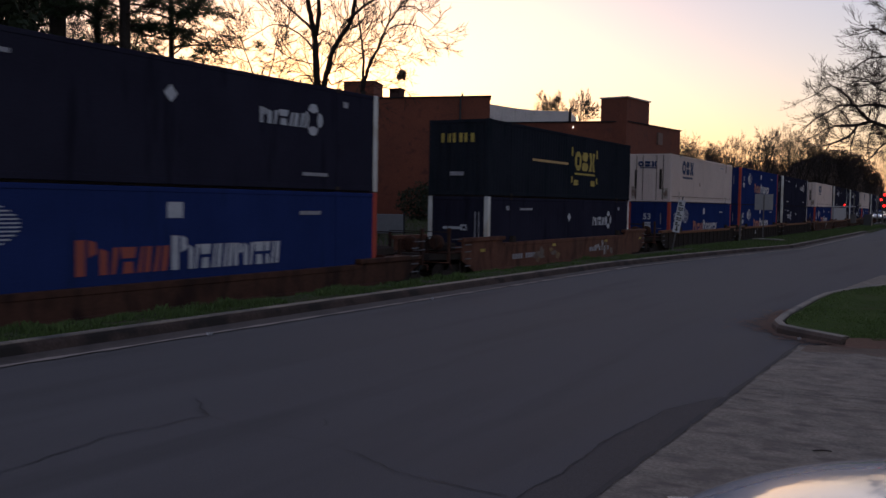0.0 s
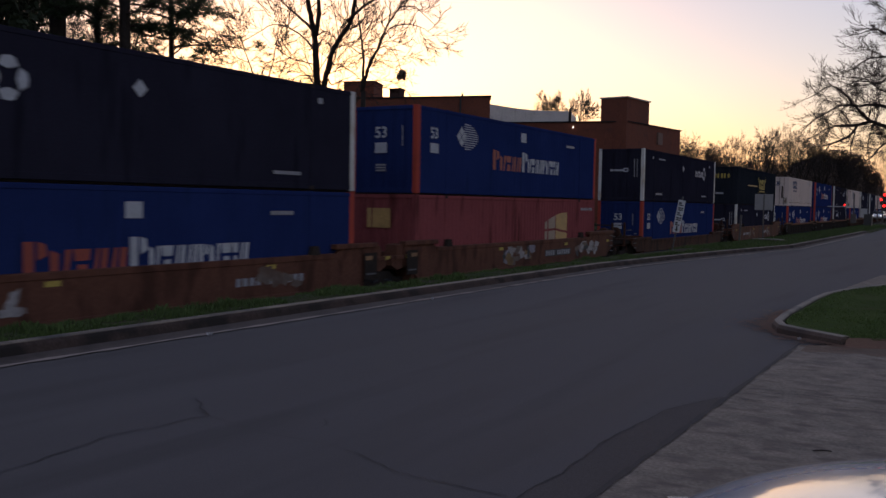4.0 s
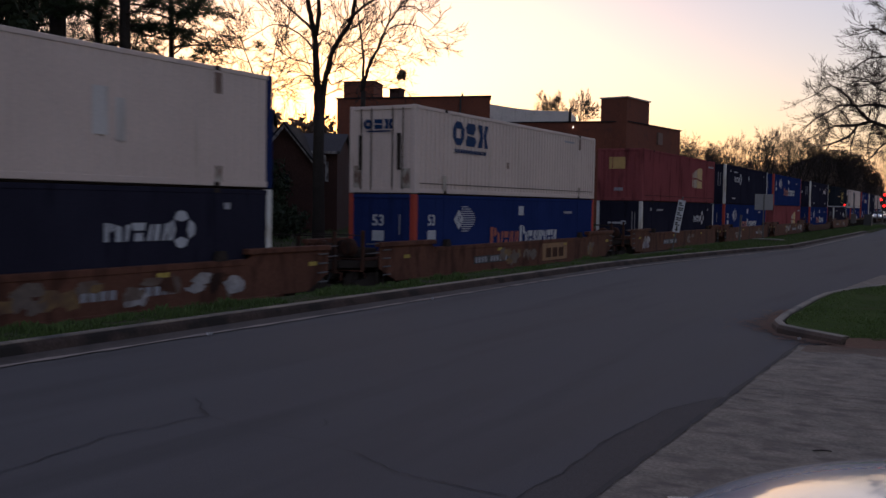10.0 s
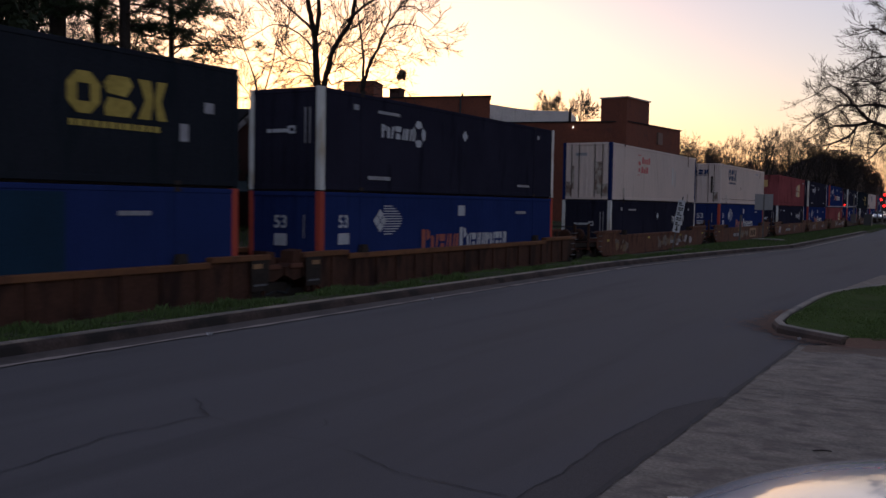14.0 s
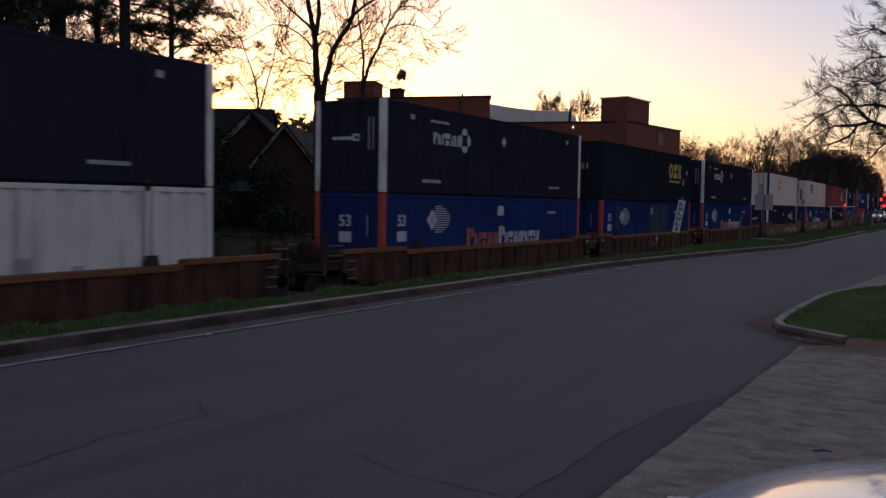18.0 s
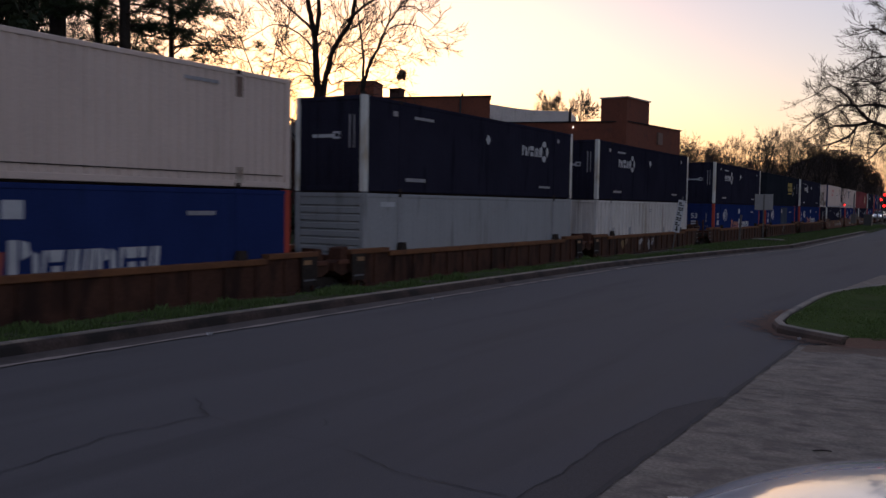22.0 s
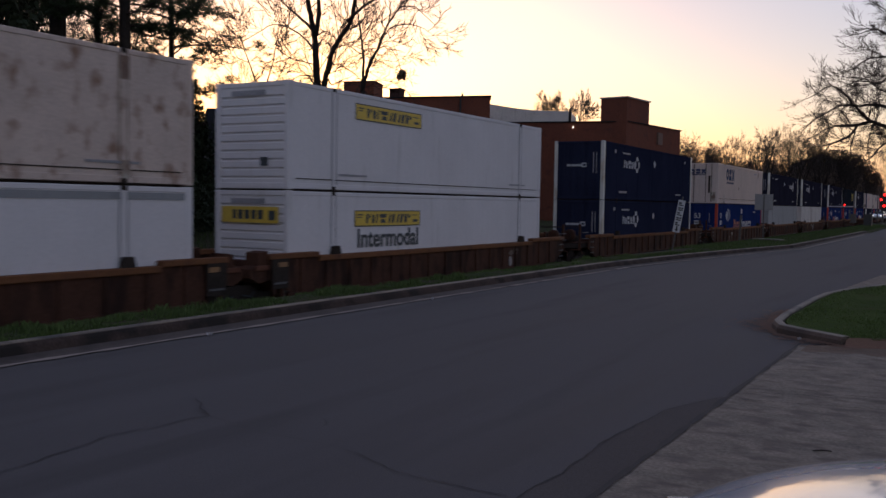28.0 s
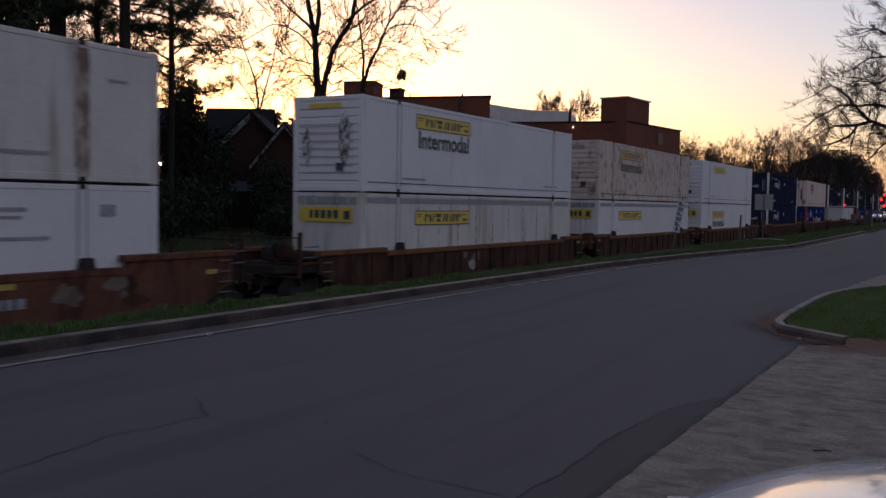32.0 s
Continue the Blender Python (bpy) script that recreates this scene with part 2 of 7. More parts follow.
WHITECORR = mat("grimy_white_paint", (0.56, 0.515, 0.475), 0.65, grain=20, stain=0.7, amount=0.15, bump=0.05, dirt=(0.33, 0.27, 0.22), dirt_at=0.58, streak=0.93, spec=0.15)
GREY = mat("grey_paint", (0.27, 0.27, 0.27), 0.65, grain=20, stain=0.5, amount=0.15, bump=0.05, dirt=(0.17, 0.165, 0.16), dirt_at=0.62, streak=0.9, spec=0.15)
MAROON = mat("maroon_paint", (0.245, 0.066, 0.066), 0.65, grain=20, stain=0.5, amount=0.2, bump=0.05, dirt=(0.085, 0.026, 0.022), dirt_at=0.6, streak=0.9, spec=0.0)
DEEPGREEN = mat("dark_green_paint", (0.0195, 0.022, 0.0275), 0.65, grain=20, stain=0.5, amount=0.25, bump=0.05, dirt=(0.011, 0.017, 0.02), dirt_at=0.6, streak=0.9, spec=0.0)
DECALWHITE = mat("decal_white", (0.42, 0.42, 0.43), 0.5, grain=25, stain=3, amount=0.2, bump=0, spec=0.1)
DECALBLUE = mat("decal_blue", (0.009, 0.034, 0.095), 0.5, grain=25, stain=3, amount=0.2, bump=0, spec=0.05)
DECALORANGE = mat("decal_orange", (0.30, 0.055, 0.032), 0.5, grain=25, stain=3, amount=0.25, bump=0)
DECALYELLOW = mat("decal_yellow", (0.60, 0.40, 0.05), 0.5, grain=12, stain=2, amount=0.15, bump=0)
DECALOCHRE = mat("decal_ochre", (0.45, 0.27, 0.09), 0.6, grain=12, stain=2, amount=0.3, bump=0)
OCHREPANEL = mat("ochre_panel", (0.27, 0.135, 0.052), 0.6, grain=12, stain=2, amount=0.3, bump=0, dirt=(0.16, 0.075, 0.035), dirt_at=0.56)
PALEPANEL = mat("pale_panel", (0.33, 0.235, 0.165), 0.6, grain=12, stain=2, amount=0.3, bump=0)
BOARDGREY = mat("board_grey", (0.10, 0.092, 0.09), 0.7, grain=12, stain=2, amount=0.3, bump=0)
DULLYELLOW = mat("decal_dull_yellow", (0.40, 0.29, 0.07), 0.6, grain=12, stain=2, amount=0.3, bump=0, spec=0.05)
DECALRED = mat("decal_red", (0.50, 0.05, 0.06), 0.5, grain=12, stain=2, amount=0.25, bump=0)
DECALBLACK = mat("decal_black", (0.03, 0.04, 0.045), 0.5, grain=12, stain=2, amount=0.3, bump=0)
DECALGREY = mat("decal_grey", (0.26, 0.25, 0.26), 0.6, grain=12, stain=2, amount=0.35, bump=0)
STAIN = mat("rust_stain", (0.17, 0.10, 0.07), 0.7, grain=9, stain=2.5, amount=0.4, bump=0, dirt=(0.42, 0.36, 0.29), dirt_at=0.5, dscale=2.5, streak=0.6)
STAINWHITE = mat("grimy_smudge", (0.09, 0.0675, 0.054), 0.7, grain=9, stain=2.5, amount=0.4, bump=0, dirt=(0.62, 0.60, 0.59), dirt_at=0.5, streak=0.35, dscale=4.0)
SLATE = mat("slate_paint", (0.010, 0.030, 0.055), 0.65, grain=20, stain=0.7, amount=0.3, bump=0.05, spec=0.05)
POSTBLUE = mat("post_blue", (0.008, 0.018, 0.075), 0.6, grain=20, stain=1.2, amount=0.25, bump=0.05, spec=0.05)
KERBSOIL = mat("kerb_soil_stained", (0.095, 0.062, 0.045), 0.9, grain=40, stain=1.5, amount=0.4, bump=0.2, dirt=(0.05, 0.034, 0.026), dirt_at=0.52)
KERBTOP = mat("kerb_top", (0.21, 0.175, 0.135), 0.9, grain=40, stain=1.5, amount=0.4, bump=0.2, dirt=(0.07, 0.062, 0.052), dirt_at=0.55)
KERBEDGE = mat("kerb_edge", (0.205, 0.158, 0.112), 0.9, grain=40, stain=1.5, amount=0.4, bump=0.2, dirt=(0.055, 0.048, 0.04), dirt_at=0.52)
CABINET = mat("cabinet_paint", (0.032, 0.029, 0.027), 0.6, grain=20, amount=0.2, bump=0.05)
GRAFFITI = mat("graffiti_pale", (0.3, 0.265, 0.25), 0.6, grain=9, stain=3, amount=0.5, bump=0, dirt=RUST, dirt_at=0.56)
TAUPE = mat("graffiti_taupe", (0.135, 0.095, 0.072), 0.7, grain=9, stain=3, amount=0.4, bump=0, dirt=RUST, dirt_at=0.54)
LILAC = mat("graffiti_lilac", (0.23, 0.20, 0.23), 0.7, grain=9, stain=3, amount=0.4, bump=0, dirt=(0.12, 0.09, 0.09), dirt_at=0.54)
OCHREPAINT = mat("graffiti_ochre", (0.19, 0.105, 0.035), 0.7, grain=9, stain=3, amount=0.4, bump=0, dirt=RUST, dirt_at=0.54)
CARRUST = mat("freight_car_orange", (0.125, 0.053, 0.034), 0.65, grain=14, stain=0.7, amount=0.3, bump=0.2, dirt=(0.07, 0.03, 0.02), dirt_at=0.54, streak=0.6, spec=0.05)
CARBROWN = mat("freight_car_brown", (0.075, 0.034, 0.022), 0.65, grain=14, stain=0.7, amount=0.35, bump=0.25, dirt=(0.034, 0.018, 0.014), dirt_at=0.52, streak=0.6, spec=0.05)
CHORD = mat("worn_orange_chord", (0.16, 0.07, 0.033), 0.65, grain=14, stain=0.6, amount=0.35, bump=0.2, dirt=(0.11, 0.05, 0.03), dirt_at=0.55, spec=0.05)
GRIME = mat("underframe_grime", (0.0416, 0.0325, 0.0273), 0.65, grain=14, stain=0.7, amount=0.35, bump=0.3, spec=0.0)

# ---- the plan: the track runs along y, the road beside it ----
RAIL_Z = -1.355
TRACK_X = -16.97
BEND = -0.149e-3


def track(s):
    """Centre of the track and its heading, s metres along it."""
    if s <= 0:
        return TRACK_X, s, 0.0
    return TRACK_X + BEND * s * s / 2, s, BEND * s


def ramp(x, pts):
    for (x0, z0), (x1, z1) in zip(pts, pts[1:]):
        if x <= x1:
            return z0 + (z1 - z0) * max(0.0, (x - x0) / (x1 - x0))
    return pts[-1][1]


def gutter(y):
    return ramp(y, [(-400, -7.85), (24, -7.85), (32, -7.0), (39, -6.1), (70, -6.4), (140, -8.5), (600, -14)])


def verge_z(y):
    return ramp(y, [(-400, 0.13), (28, 0.13), (45, 0.05), (600, 0.03)])


FALL = [(-3000, 14), (-400, 5), (-70, 1.0), (-45, 0.1), (-32, -0.3), (-26, -0.5), (-22.5, -1.3), (-20.6, -1.86), (-13.3, -1.86), (-12.4, -1.5), (-9.7, -0.12), (-9.1, 0.0)]


def ground_z(x, y):
    g = gutter(y)
    if x > g - 0.42:
        return -0.08
    rel = x - (track(y)[0] - TRACK_X)
    if rel > -9.1:
        return verge_z(y)
    z = ramp(rel, FALL)
    if rel > -12.4:
        z += verge_z(y) * (rel + 12.4) / 3.3
    return z + 0.12 * noise.noise((x * 0.15, y * 0.15, 3.0)) * (1 if rel < -22.5 else 0)


def ground():
    bm = bmesh.new()
    xs = [-3000, -1200, -500, -300, -200, -140, -100, -80, -70, -60, -52, -45, -40, -36, -32, -29, -26, -24, -22.5, -20.6, -13.3, -12.4, -11.4, -10.5, -9.7, -9.35, -9.1, -8.7]
    ys = [-3000, -800, -300, -120, -60, -30, -15, -8, -4] + [2.0 * i for i in range(0, 40)] + [80 + 5 * i for i in range(0, 30)] + [240, 280, 340, 420, 520, 700, 1000, 1600, 3000]
    rows = []
    for y in ys:
        g, shift = gutter(y), track(y)[0] - TRACK_X
        row = [(x + shift * min(1, max(0, (x + 400) / 300)), y) for x in xs] + [(g - 0.56, y), (g - 0.44, y), (g - 0.38, y), (g + 0.3, y), (0.5, y), (12, y), (60, y), (300, y), (3000, y)]
        rows.append([bm.verts.new((x, yy, ground_z(x, yy))) for x, yy in row])
    for r0, r1 in zip(rows, rows[1:]):
        for i in range(len(r0) - 1):
            bm.faces.new((r0[i], r0[i + 1], r1[i + 1], r1[i]))
    setting("ground", bm, SOIL, "bare brown soil and thin grass sloping down to the track", "ground", smooth=True)


def flat_sheet(name, outline, z, material, label, category, kind="structure"):
    bm = bmesh.new()
    top = [bm.verts.new((x, y, z)) for x, y in outline]
    low = [bm.verts.new((x, y, z - 0.05)) for x, y in outline]
    bm.faces.new(top)
    for i in range(len(top)):
        j = (i + 1) % len(top)
        bm.faces.new((top[i], low[i], low[j], top[j]))
    return setting(name, bm, material, label, category, kind=kind)


def sweep(bm, path, profile):
    """Draws a closed profile of (offset to the left of the path, height) along a path of (x, y)."""
    rings = []
    for i, p in enumerate(path):
        a, b = Vector(path[max(i - 1, 0)]), Vector(path[min(i + 1, len(path) - 1)])
        d = (b - a).normalized()
        nrm = Vector((-d.y, d.x))
        rings.append([bm.verts.new((p[0] + nrm.x * o, p[1] + nrm.y * o, z)) for o, z in profile])
    n = len(profile)
    for r0, r1 in zip(rings, rings[1:]):
        for k in range(n):
            bm.faces.new((r0[k], r0[(k + 1) % n], r1[(k + 1) % n], r1[k]))
    bm.faces.new(rings[0])
    bm.faces.new(rings[-1][::-1])


def ribbon(bm, path, width, z, rng):
    last = None
    for i, p in enumerate(path):
        a, b = Vector(path[max(i - 1, 0)]), Vector(path[min(i + 1, len(path) - 1)])
        d = (b - a).normalized()
        w = width * rng.uniform(0.4, 1.3) * (0.3 if i in (0, len(path) - 1) else 1)
        pair = [bm.verts.new((p[0] - d.y * w * s, p[1] + d.x * w * s, z)) for s in (0.5, -0.5)]
        if last:
            bm.faces.new((last[0], last[1], pair[1], pair[0]))
        last = pair


def jagged(a, b, n, amp, rng):
    a, b = Vector(a), Vector(b)
    side = Vector((-(b - a).y, (b - a).x)).normalized()
    pts, off = [], 0.0
    for i in range(n + 1):
        off += rng.uniform(-amp, amp)
        q = a.lerp(b, i / n) + side * off * math.sin(math.pi * min(1, (i + 0.3) / n))
        pts.append((q.x, q.y))
    return pts


def roads():
    rng = random.Random(4)
    ys = [-300, -60, -20] + list(range(-10, 26, 3)) + [28, 32, 36, 39, 45, 55, 70, 100, 140, 200, 300, 600]
    left = [(gutter(y), y) for y in ys]
    flat_sheet("road", left[::-1] + [(-1.75, -300), (-1.75, 11.3), (-1.45, 11.75), (-1.9, 12.1), (-2.2, 12.5), (-2.3, 13.4), (-2.3, 17), (-2.0, 18.6), (-1.5, 20.7), (-0.5, 24.6), (2.2, 36), (5, 60), (5, 600)], 0.0, ASPHALT, "worn dark grey asphalt road with cracks", "road")
    flat_sheet("driveway", [(-1.76, -12), (14, -12), (14, 12.05), (-0.6, 11.8), (-1.0, 11.62), (-1.4, 11.5), (-1.76, 11.25)], 0.012, CONCRETE, "weathered pale concrete driveway apron", "driveway")
    bm = bmesh.new()
    a = seam = [(x if i < 52 else x + 0.24 * (i - 52) / 8, y) for i, (x, y) in enumerate(jagged((-2.18, 2.0), (-2.06, 7.8), 60, 0.022, rng))]
    for (x0, y0), (x1, y1) in zip(a, a[1:]):
        bm.faces.new([bm.verts.new(v) for v in ((x0, y0, 0.004), (-1.75, y0, 0.004), (-1.75, y1, 0.004), (x1, y1, 0.004))])
    bmesh.ops.remove_doubles(bm, verts=bm.verts, dist=0.0005)
    setting("pavement_patch", bm, PATCH, "darker asphalt patch along the driveway edge", "road patch")
    # cracks, tar-dark
    for line, w in ((jagged((-5.37, 5.28), (-4.84, 4.91), 10, 0.025, rng), 0.010), (jagged((-4.84, 4.91), (-4.99, 4.11), 12, 0.025, rng), 0.010), (jagged((-4.99, 4.11), (-4.75, 3.0), 14, 0.025, rng), 0.010),
                    (jagged((-3.5, 4.72), (-2.16, 4.45), 26, 0.022, rng), 0.009), (jagged((-4.84, 4.9), (-3.5, 4.72), 20, 0.02, rng), 0.004), (jagged((-4.1, 5.3), (-3.95, 5.1), 6, 0.02, rng), 0.009), (jagged((-5.05, 4.98), (-4.84, 4.9), 6, 0.015, rng), 0.009),
                    (jagged((-1.70, 8.1), (0.6, 8.5), 34, 0.035, rng), 0.012),
                    (seam, 0.014), (jagged((-1.74, 7.72), (3.0, 8.9), 60, 0.022, rng), 0.010), (jagged((-0.55, 7.95), (0.3, 6.6), 16, 0.03, rng), 0.014), (jagged((-1.72, 8.25), (1.5, 9.1), 26, 0.03, rng), 0.012)):
        bm = bmesh.new()
        ribbon(bm, line, w, 0.007 if line[0][0] < -1.75 else 0.0165, rng)
        setting("road_crack", bm, TAR, "thin dark crack in the asphalt", "crack")
    # dark ribbon for the joint and, painted in, the shadow of the concrete's step
    bm = bmesh.new()
    ribbon(bm, [(-1.757 + 0.012 * noise.noise((y * 0.7, 0, 5)), y * 0.2 + 2.0) for y in range(50)], 0.05, 0.018, rng)
    setting("driveway_joint", bm, TAR, "dark broken joint and painted step shadow between asphalt and concrete", "joint")
    # soil washed out round the island's corner: a low bank before the lawn and crumbs thinning outwards
    bm = bmesh.new()
    rows = []
    for i in range(120):
        x = -1.28 + 15 * (i / 119) ** 1.5
        w = 0.10 + 0.08 * noise.noise((x * 1.7, 0, 2)) + 0.04 * noise.noise((x * 9, 0, 4))
        far = 11.88 - 0.52 * max(0.0, min(0.5, -0.6 - x))
        rows.append([bm.verts.new((x, far - f * (0.10 + w), 0.105 - 0.098 * f + 0.012 * noise.noise((x * 6, f * 3, 1)))) for f in (0, 0.35, 0.7, 1.0)])
    for r0, r1 in zip(rows, rows[1:]):
        for k in range(3):
            bm.faces.new((r0[k], r0[k + 1], r1[k + 1], r1[k]))
    setting("soil_bank", bm, REDSOIL, "low brown soil bank between driveway and lawn", "soil", smooth=True)
    bm = bmesh.new()
    for i in range(900):
        t = rng.random()
        along, off = t * 4.2, rng.expovariate(1.0) * (0.16 if t < 0.6 else 0.10)
        if along < 1.2:
            x, y = -1.15 - along * 0.85, 11.42 + 0.62 * along - off
        else:
            x, y = -2.17 - 0.26 * min(1, (along - 1.2) / 0.9) - off, 12.2 + (along - 1.2)
        z = 0.0155 if x > -1.78 and y < 11.8 else 0.0075
        s = rng.uniform(0.008, 0.045) * (1.3 if off < 0.1 else 0.8)
        n, turn = rng.randint(5, 8), rng.uniform(0, 6.28)
        bm.faces.new([bm.verts.new((x + 1.6 * s * rng.uniform(0.5, 1.1) * math.cos(turn + 6.283 * k / n), y + s * rng.uniform(0.5, 1.1) * math.sin(turn + 6.283 * k / n), z + 0.00001 * i)) for k in range(n)])
    setting("washed_soil", bm, REDSOIL, "reddish soil crumbs washed round the kerb corner", "soil", kind="stuff")
    # brown silt on the concrete before the lawn
    bm = bmesh.new()
    rows = []
    for i in range(70):
        x = -1.66 + 6 * (i / 69) ** 1.3
        near = 10.85 + 0.40 * noise.noise((x * 1.1, 0, 7)) + 0.10 * noise.noise((x * 6, 0, 9)) + 0.12 * min(1, x + 1.7)
        far = min(11.8, 11.28 + 0.6 * (x + 1.7))
        rows.append([bm.verts.new((x, min(near, far - 0.03), 0.0145)), bm.verts.new((x, far, 0.016))])
    for r0, r1 in zip(rows, rows[1:]):
        bm.faces.new((r0[0], r1[0], r1[1], r0[1]))
    setting("silt", bm, SILT, "brown silt washed over the concrete before the lawn", "soil")
    # kerbs; the road kerb's face is coloured darker than its top edge
    bm = bmesh.new()
    ys2 = [-60, -20] + list(range(-10, 26, 4)) + [28, 30, 32, 34, 36, 38, 39, 42, 48, 55, 62, 70]
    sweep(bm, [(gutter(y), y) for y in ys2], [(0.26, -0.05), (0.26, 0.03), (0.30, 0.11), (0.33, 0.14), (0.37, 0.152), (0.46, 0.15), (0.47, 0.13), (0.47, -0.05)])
    setting("kerb", bm, KERBFACE, "weathered concrete kerb with darker face between road and verge", "kerb", smooth=False)
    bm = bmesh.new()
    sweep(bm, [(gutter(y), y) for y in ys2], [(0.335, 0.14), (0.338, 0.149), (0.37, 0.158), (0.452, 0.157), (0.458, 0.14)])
    setting("kerb_top", bm, KERBEDGE, "paler top edge of the kerb", "kerb")
    bm = bmesh.new()
    sweep(bm, [(gutter(y), y) for y in ys2], [(-0.02, -0.05), (-0.02, 0.006), (0.12, 0.010), (0.265, 0.035), (0.265, -0.05)])
    setting("gutter_pan", bm, KERB, "dull grey-brown concrete gutter pan below the kerb", "gutter")
    bm = bmesh.new()
    ribbon(bm, [(gutter(y * 0.25) + 0.03 + 0.02 * noise.noise((y * 0.2, 0, 0)), y * 0.25) for y in range(-8, 260)], 0.105, 0.0115, rng)
    setting("gutter_line", bm, GUTTER, "pale worn line of the gutter along the kerb", "gutter")
    bm = bmesh.new()
    isl = [(-1.33, 11.52), (-1.57, 11.72), (-1.9, 11.98), (-2.18, 12.28), (-2.33, 12.75), (-2.38, 13.6), (-2.39, 15), (-2.39, 16.4), (-2.35, 17.5), (-2.22, 18.3), (-2.06, 19.0), (-1.58, 20.6), (-0.6, 24.5), (2.1, 36), (5, 60)]
    sweep(bm, isl, [(0.0, -0.05), (0.0, 0.07), (-0.025, 0.108), (-0.05, 0.115), (-0.11, 0.115), (-0.13, 0.10), (-0.13, -0.05)])
    setting("kerb_2", bm, KERBSOIL, "soil-stained concrete kerb round the grass corner", "kerb")
    bm = bmesh.new()
    sweep(bm, isl, [(-0.022, 0.09), (-0.026, 0.113), (-0.05, 0.121), (-0.112, 0.121), (-0.126, 0.105), (-0.126, 0.09)])
    setting("kerb_top_2", bm, KERBTOP, "pale worn top of the corner kerb", "kerb")
    flat_sheet("gutter_flare", [(-2.30, 18.0), (-2.26, 20.6), (-2.0, 24.8), (-0.62, 24.6), (-1.62, 20.6), (-2.1, 19.0)], 0.008, CONCRETE, "pale concrete gutter flare beside the grass corner", "gutter")
    flat_sheet("lawn", [(14, 12.1), (-0.6, 11.85), (-1.0, 11.64), (-1.3, 11.66), (-1.5, 11.8), (-1.8, 12.07), (-2.05, 12.4), (-2.18, 12.85), (-2.23, 13.6), (-2.24, 16.4), (-2.2, 17.45), (-2.08, 18.2), (-1.92, 18.95), (-1.44, 20.55), (-0.45, 24.4), (2.25, 36), (5.2, 60), (14, 60)], 0.10, LAWN, "short patchy lawn on the corner island", "lawn")


def blades(bm, n, place, tall, rng):
    for _ in range(n):
        x, y, z, k = place(rng)
        h = rng.uniform(0.4, 1.0) * tall * k
        a = rng.uniform(0, 2 * math.pi)
        w = 0.006 + 0.010 * rng.random() * k
        dx, dy = math.cos(a) * w, math.sin(a) * w
        lx, ly = rng.uniform(-0.5, 0.5) * h, rng.uniform(-0.5, 0.5) * h
        v = [bm.verts.new(p) for p in ((x - dx, y - dy, z - 0.01), (x + dx, y + dy, z - 0.01), (x + lx * 0.4 + dx * 0.6, y + ly * 0.4 + dy * 0.6, z + h * 0.6), (x + lx, y + ly, z + h))]
        bm.faces.new((v[0], v[1], v[2]))
        bm.faces.new((v[0], v[2], v[3]))


def grasses():
    rng = random.Random(11)

    def verge(r):
        y = 3.5 + 46 * r.random() ** 1.6
        g = gutter(y)
        x = g - 0.44 - (r.random() ** 1.2) * (1.2 if y < 26 else -8.2 - g + 1.8)
        x = g - 0.44 - abs(x - g + 0.44)
        k = 0.22 + 1.9 * max(0, noise.noise((x * 1.3, y * 0.7, 1.0)) + 0.6 * noise.noise((x * 4.0, y * 2.6, 8.0)) + 0.1)
        return x, y, ground_z(x, y), k * (1 if x < g - 0.56 else 0.55)
    bm = bmesh.new()
    blades(bm, 56000, verge, 0.078, rng)
    setting("verge_grass", bm, GRASS, "uneven green grass along the kerb above the track", "grass", kind="stuff")

    def lawn(r):
        y = 11.72 + 14 * r.random() ** 1.4
        x = max(-2.18 + 0.9 * max(0, 12.8 - y), -2.18 + 0.30 * max(0, y - 18.0)) + 4.5 * r.random()
        if y < 12.0 and x > -0.5:
            y += 0.3
        return x, y, 0.10, 0.5 + 0.9 * (noise.noise((x, y, 2.0)) + 0.25 + 0.4 * noise.noise((x * 3, y * 3, 4.0)))
    bm = bmesh.new()
    blades(bm, 44000, lawn, 0.045, rng)
    setting("lawn_grass", bm, LAWNGRASS, "short green grass of the corner lawn", "grass", kind="stuff")

    def bank(r):
        y = 24 + 60 * r.random() ** 1.5
        x = track(y)[0] - 4 - 22 * r.random() ** 0.8
        return x, y, ground_z(x, y), 0.7 + 0.8 * r.random()
    bm = bmesh.new()
    blades(bm, 22000, bank, 0.22, rng)
    setting("bank_grass", bm, GRASS, "rough grass on the far side of the track", "grass", kind="stuff")

    def flat(r):
        y = 33 + 72 * r.random() ** 1.3
        g = gutter(y)
        x = g - 0.3 - (g + 10.2) * r.random()
        return x, y, ground_z(x, y), 0.7 + 0.6 * r.random()
    bm = bmesh.new()
    blades(bm, 26000, flat, 0.13, rng)
    setting("far_verge_grass", bm, GRASS, "thin grass on the verge near the crossing", "grass", kind="stuff")


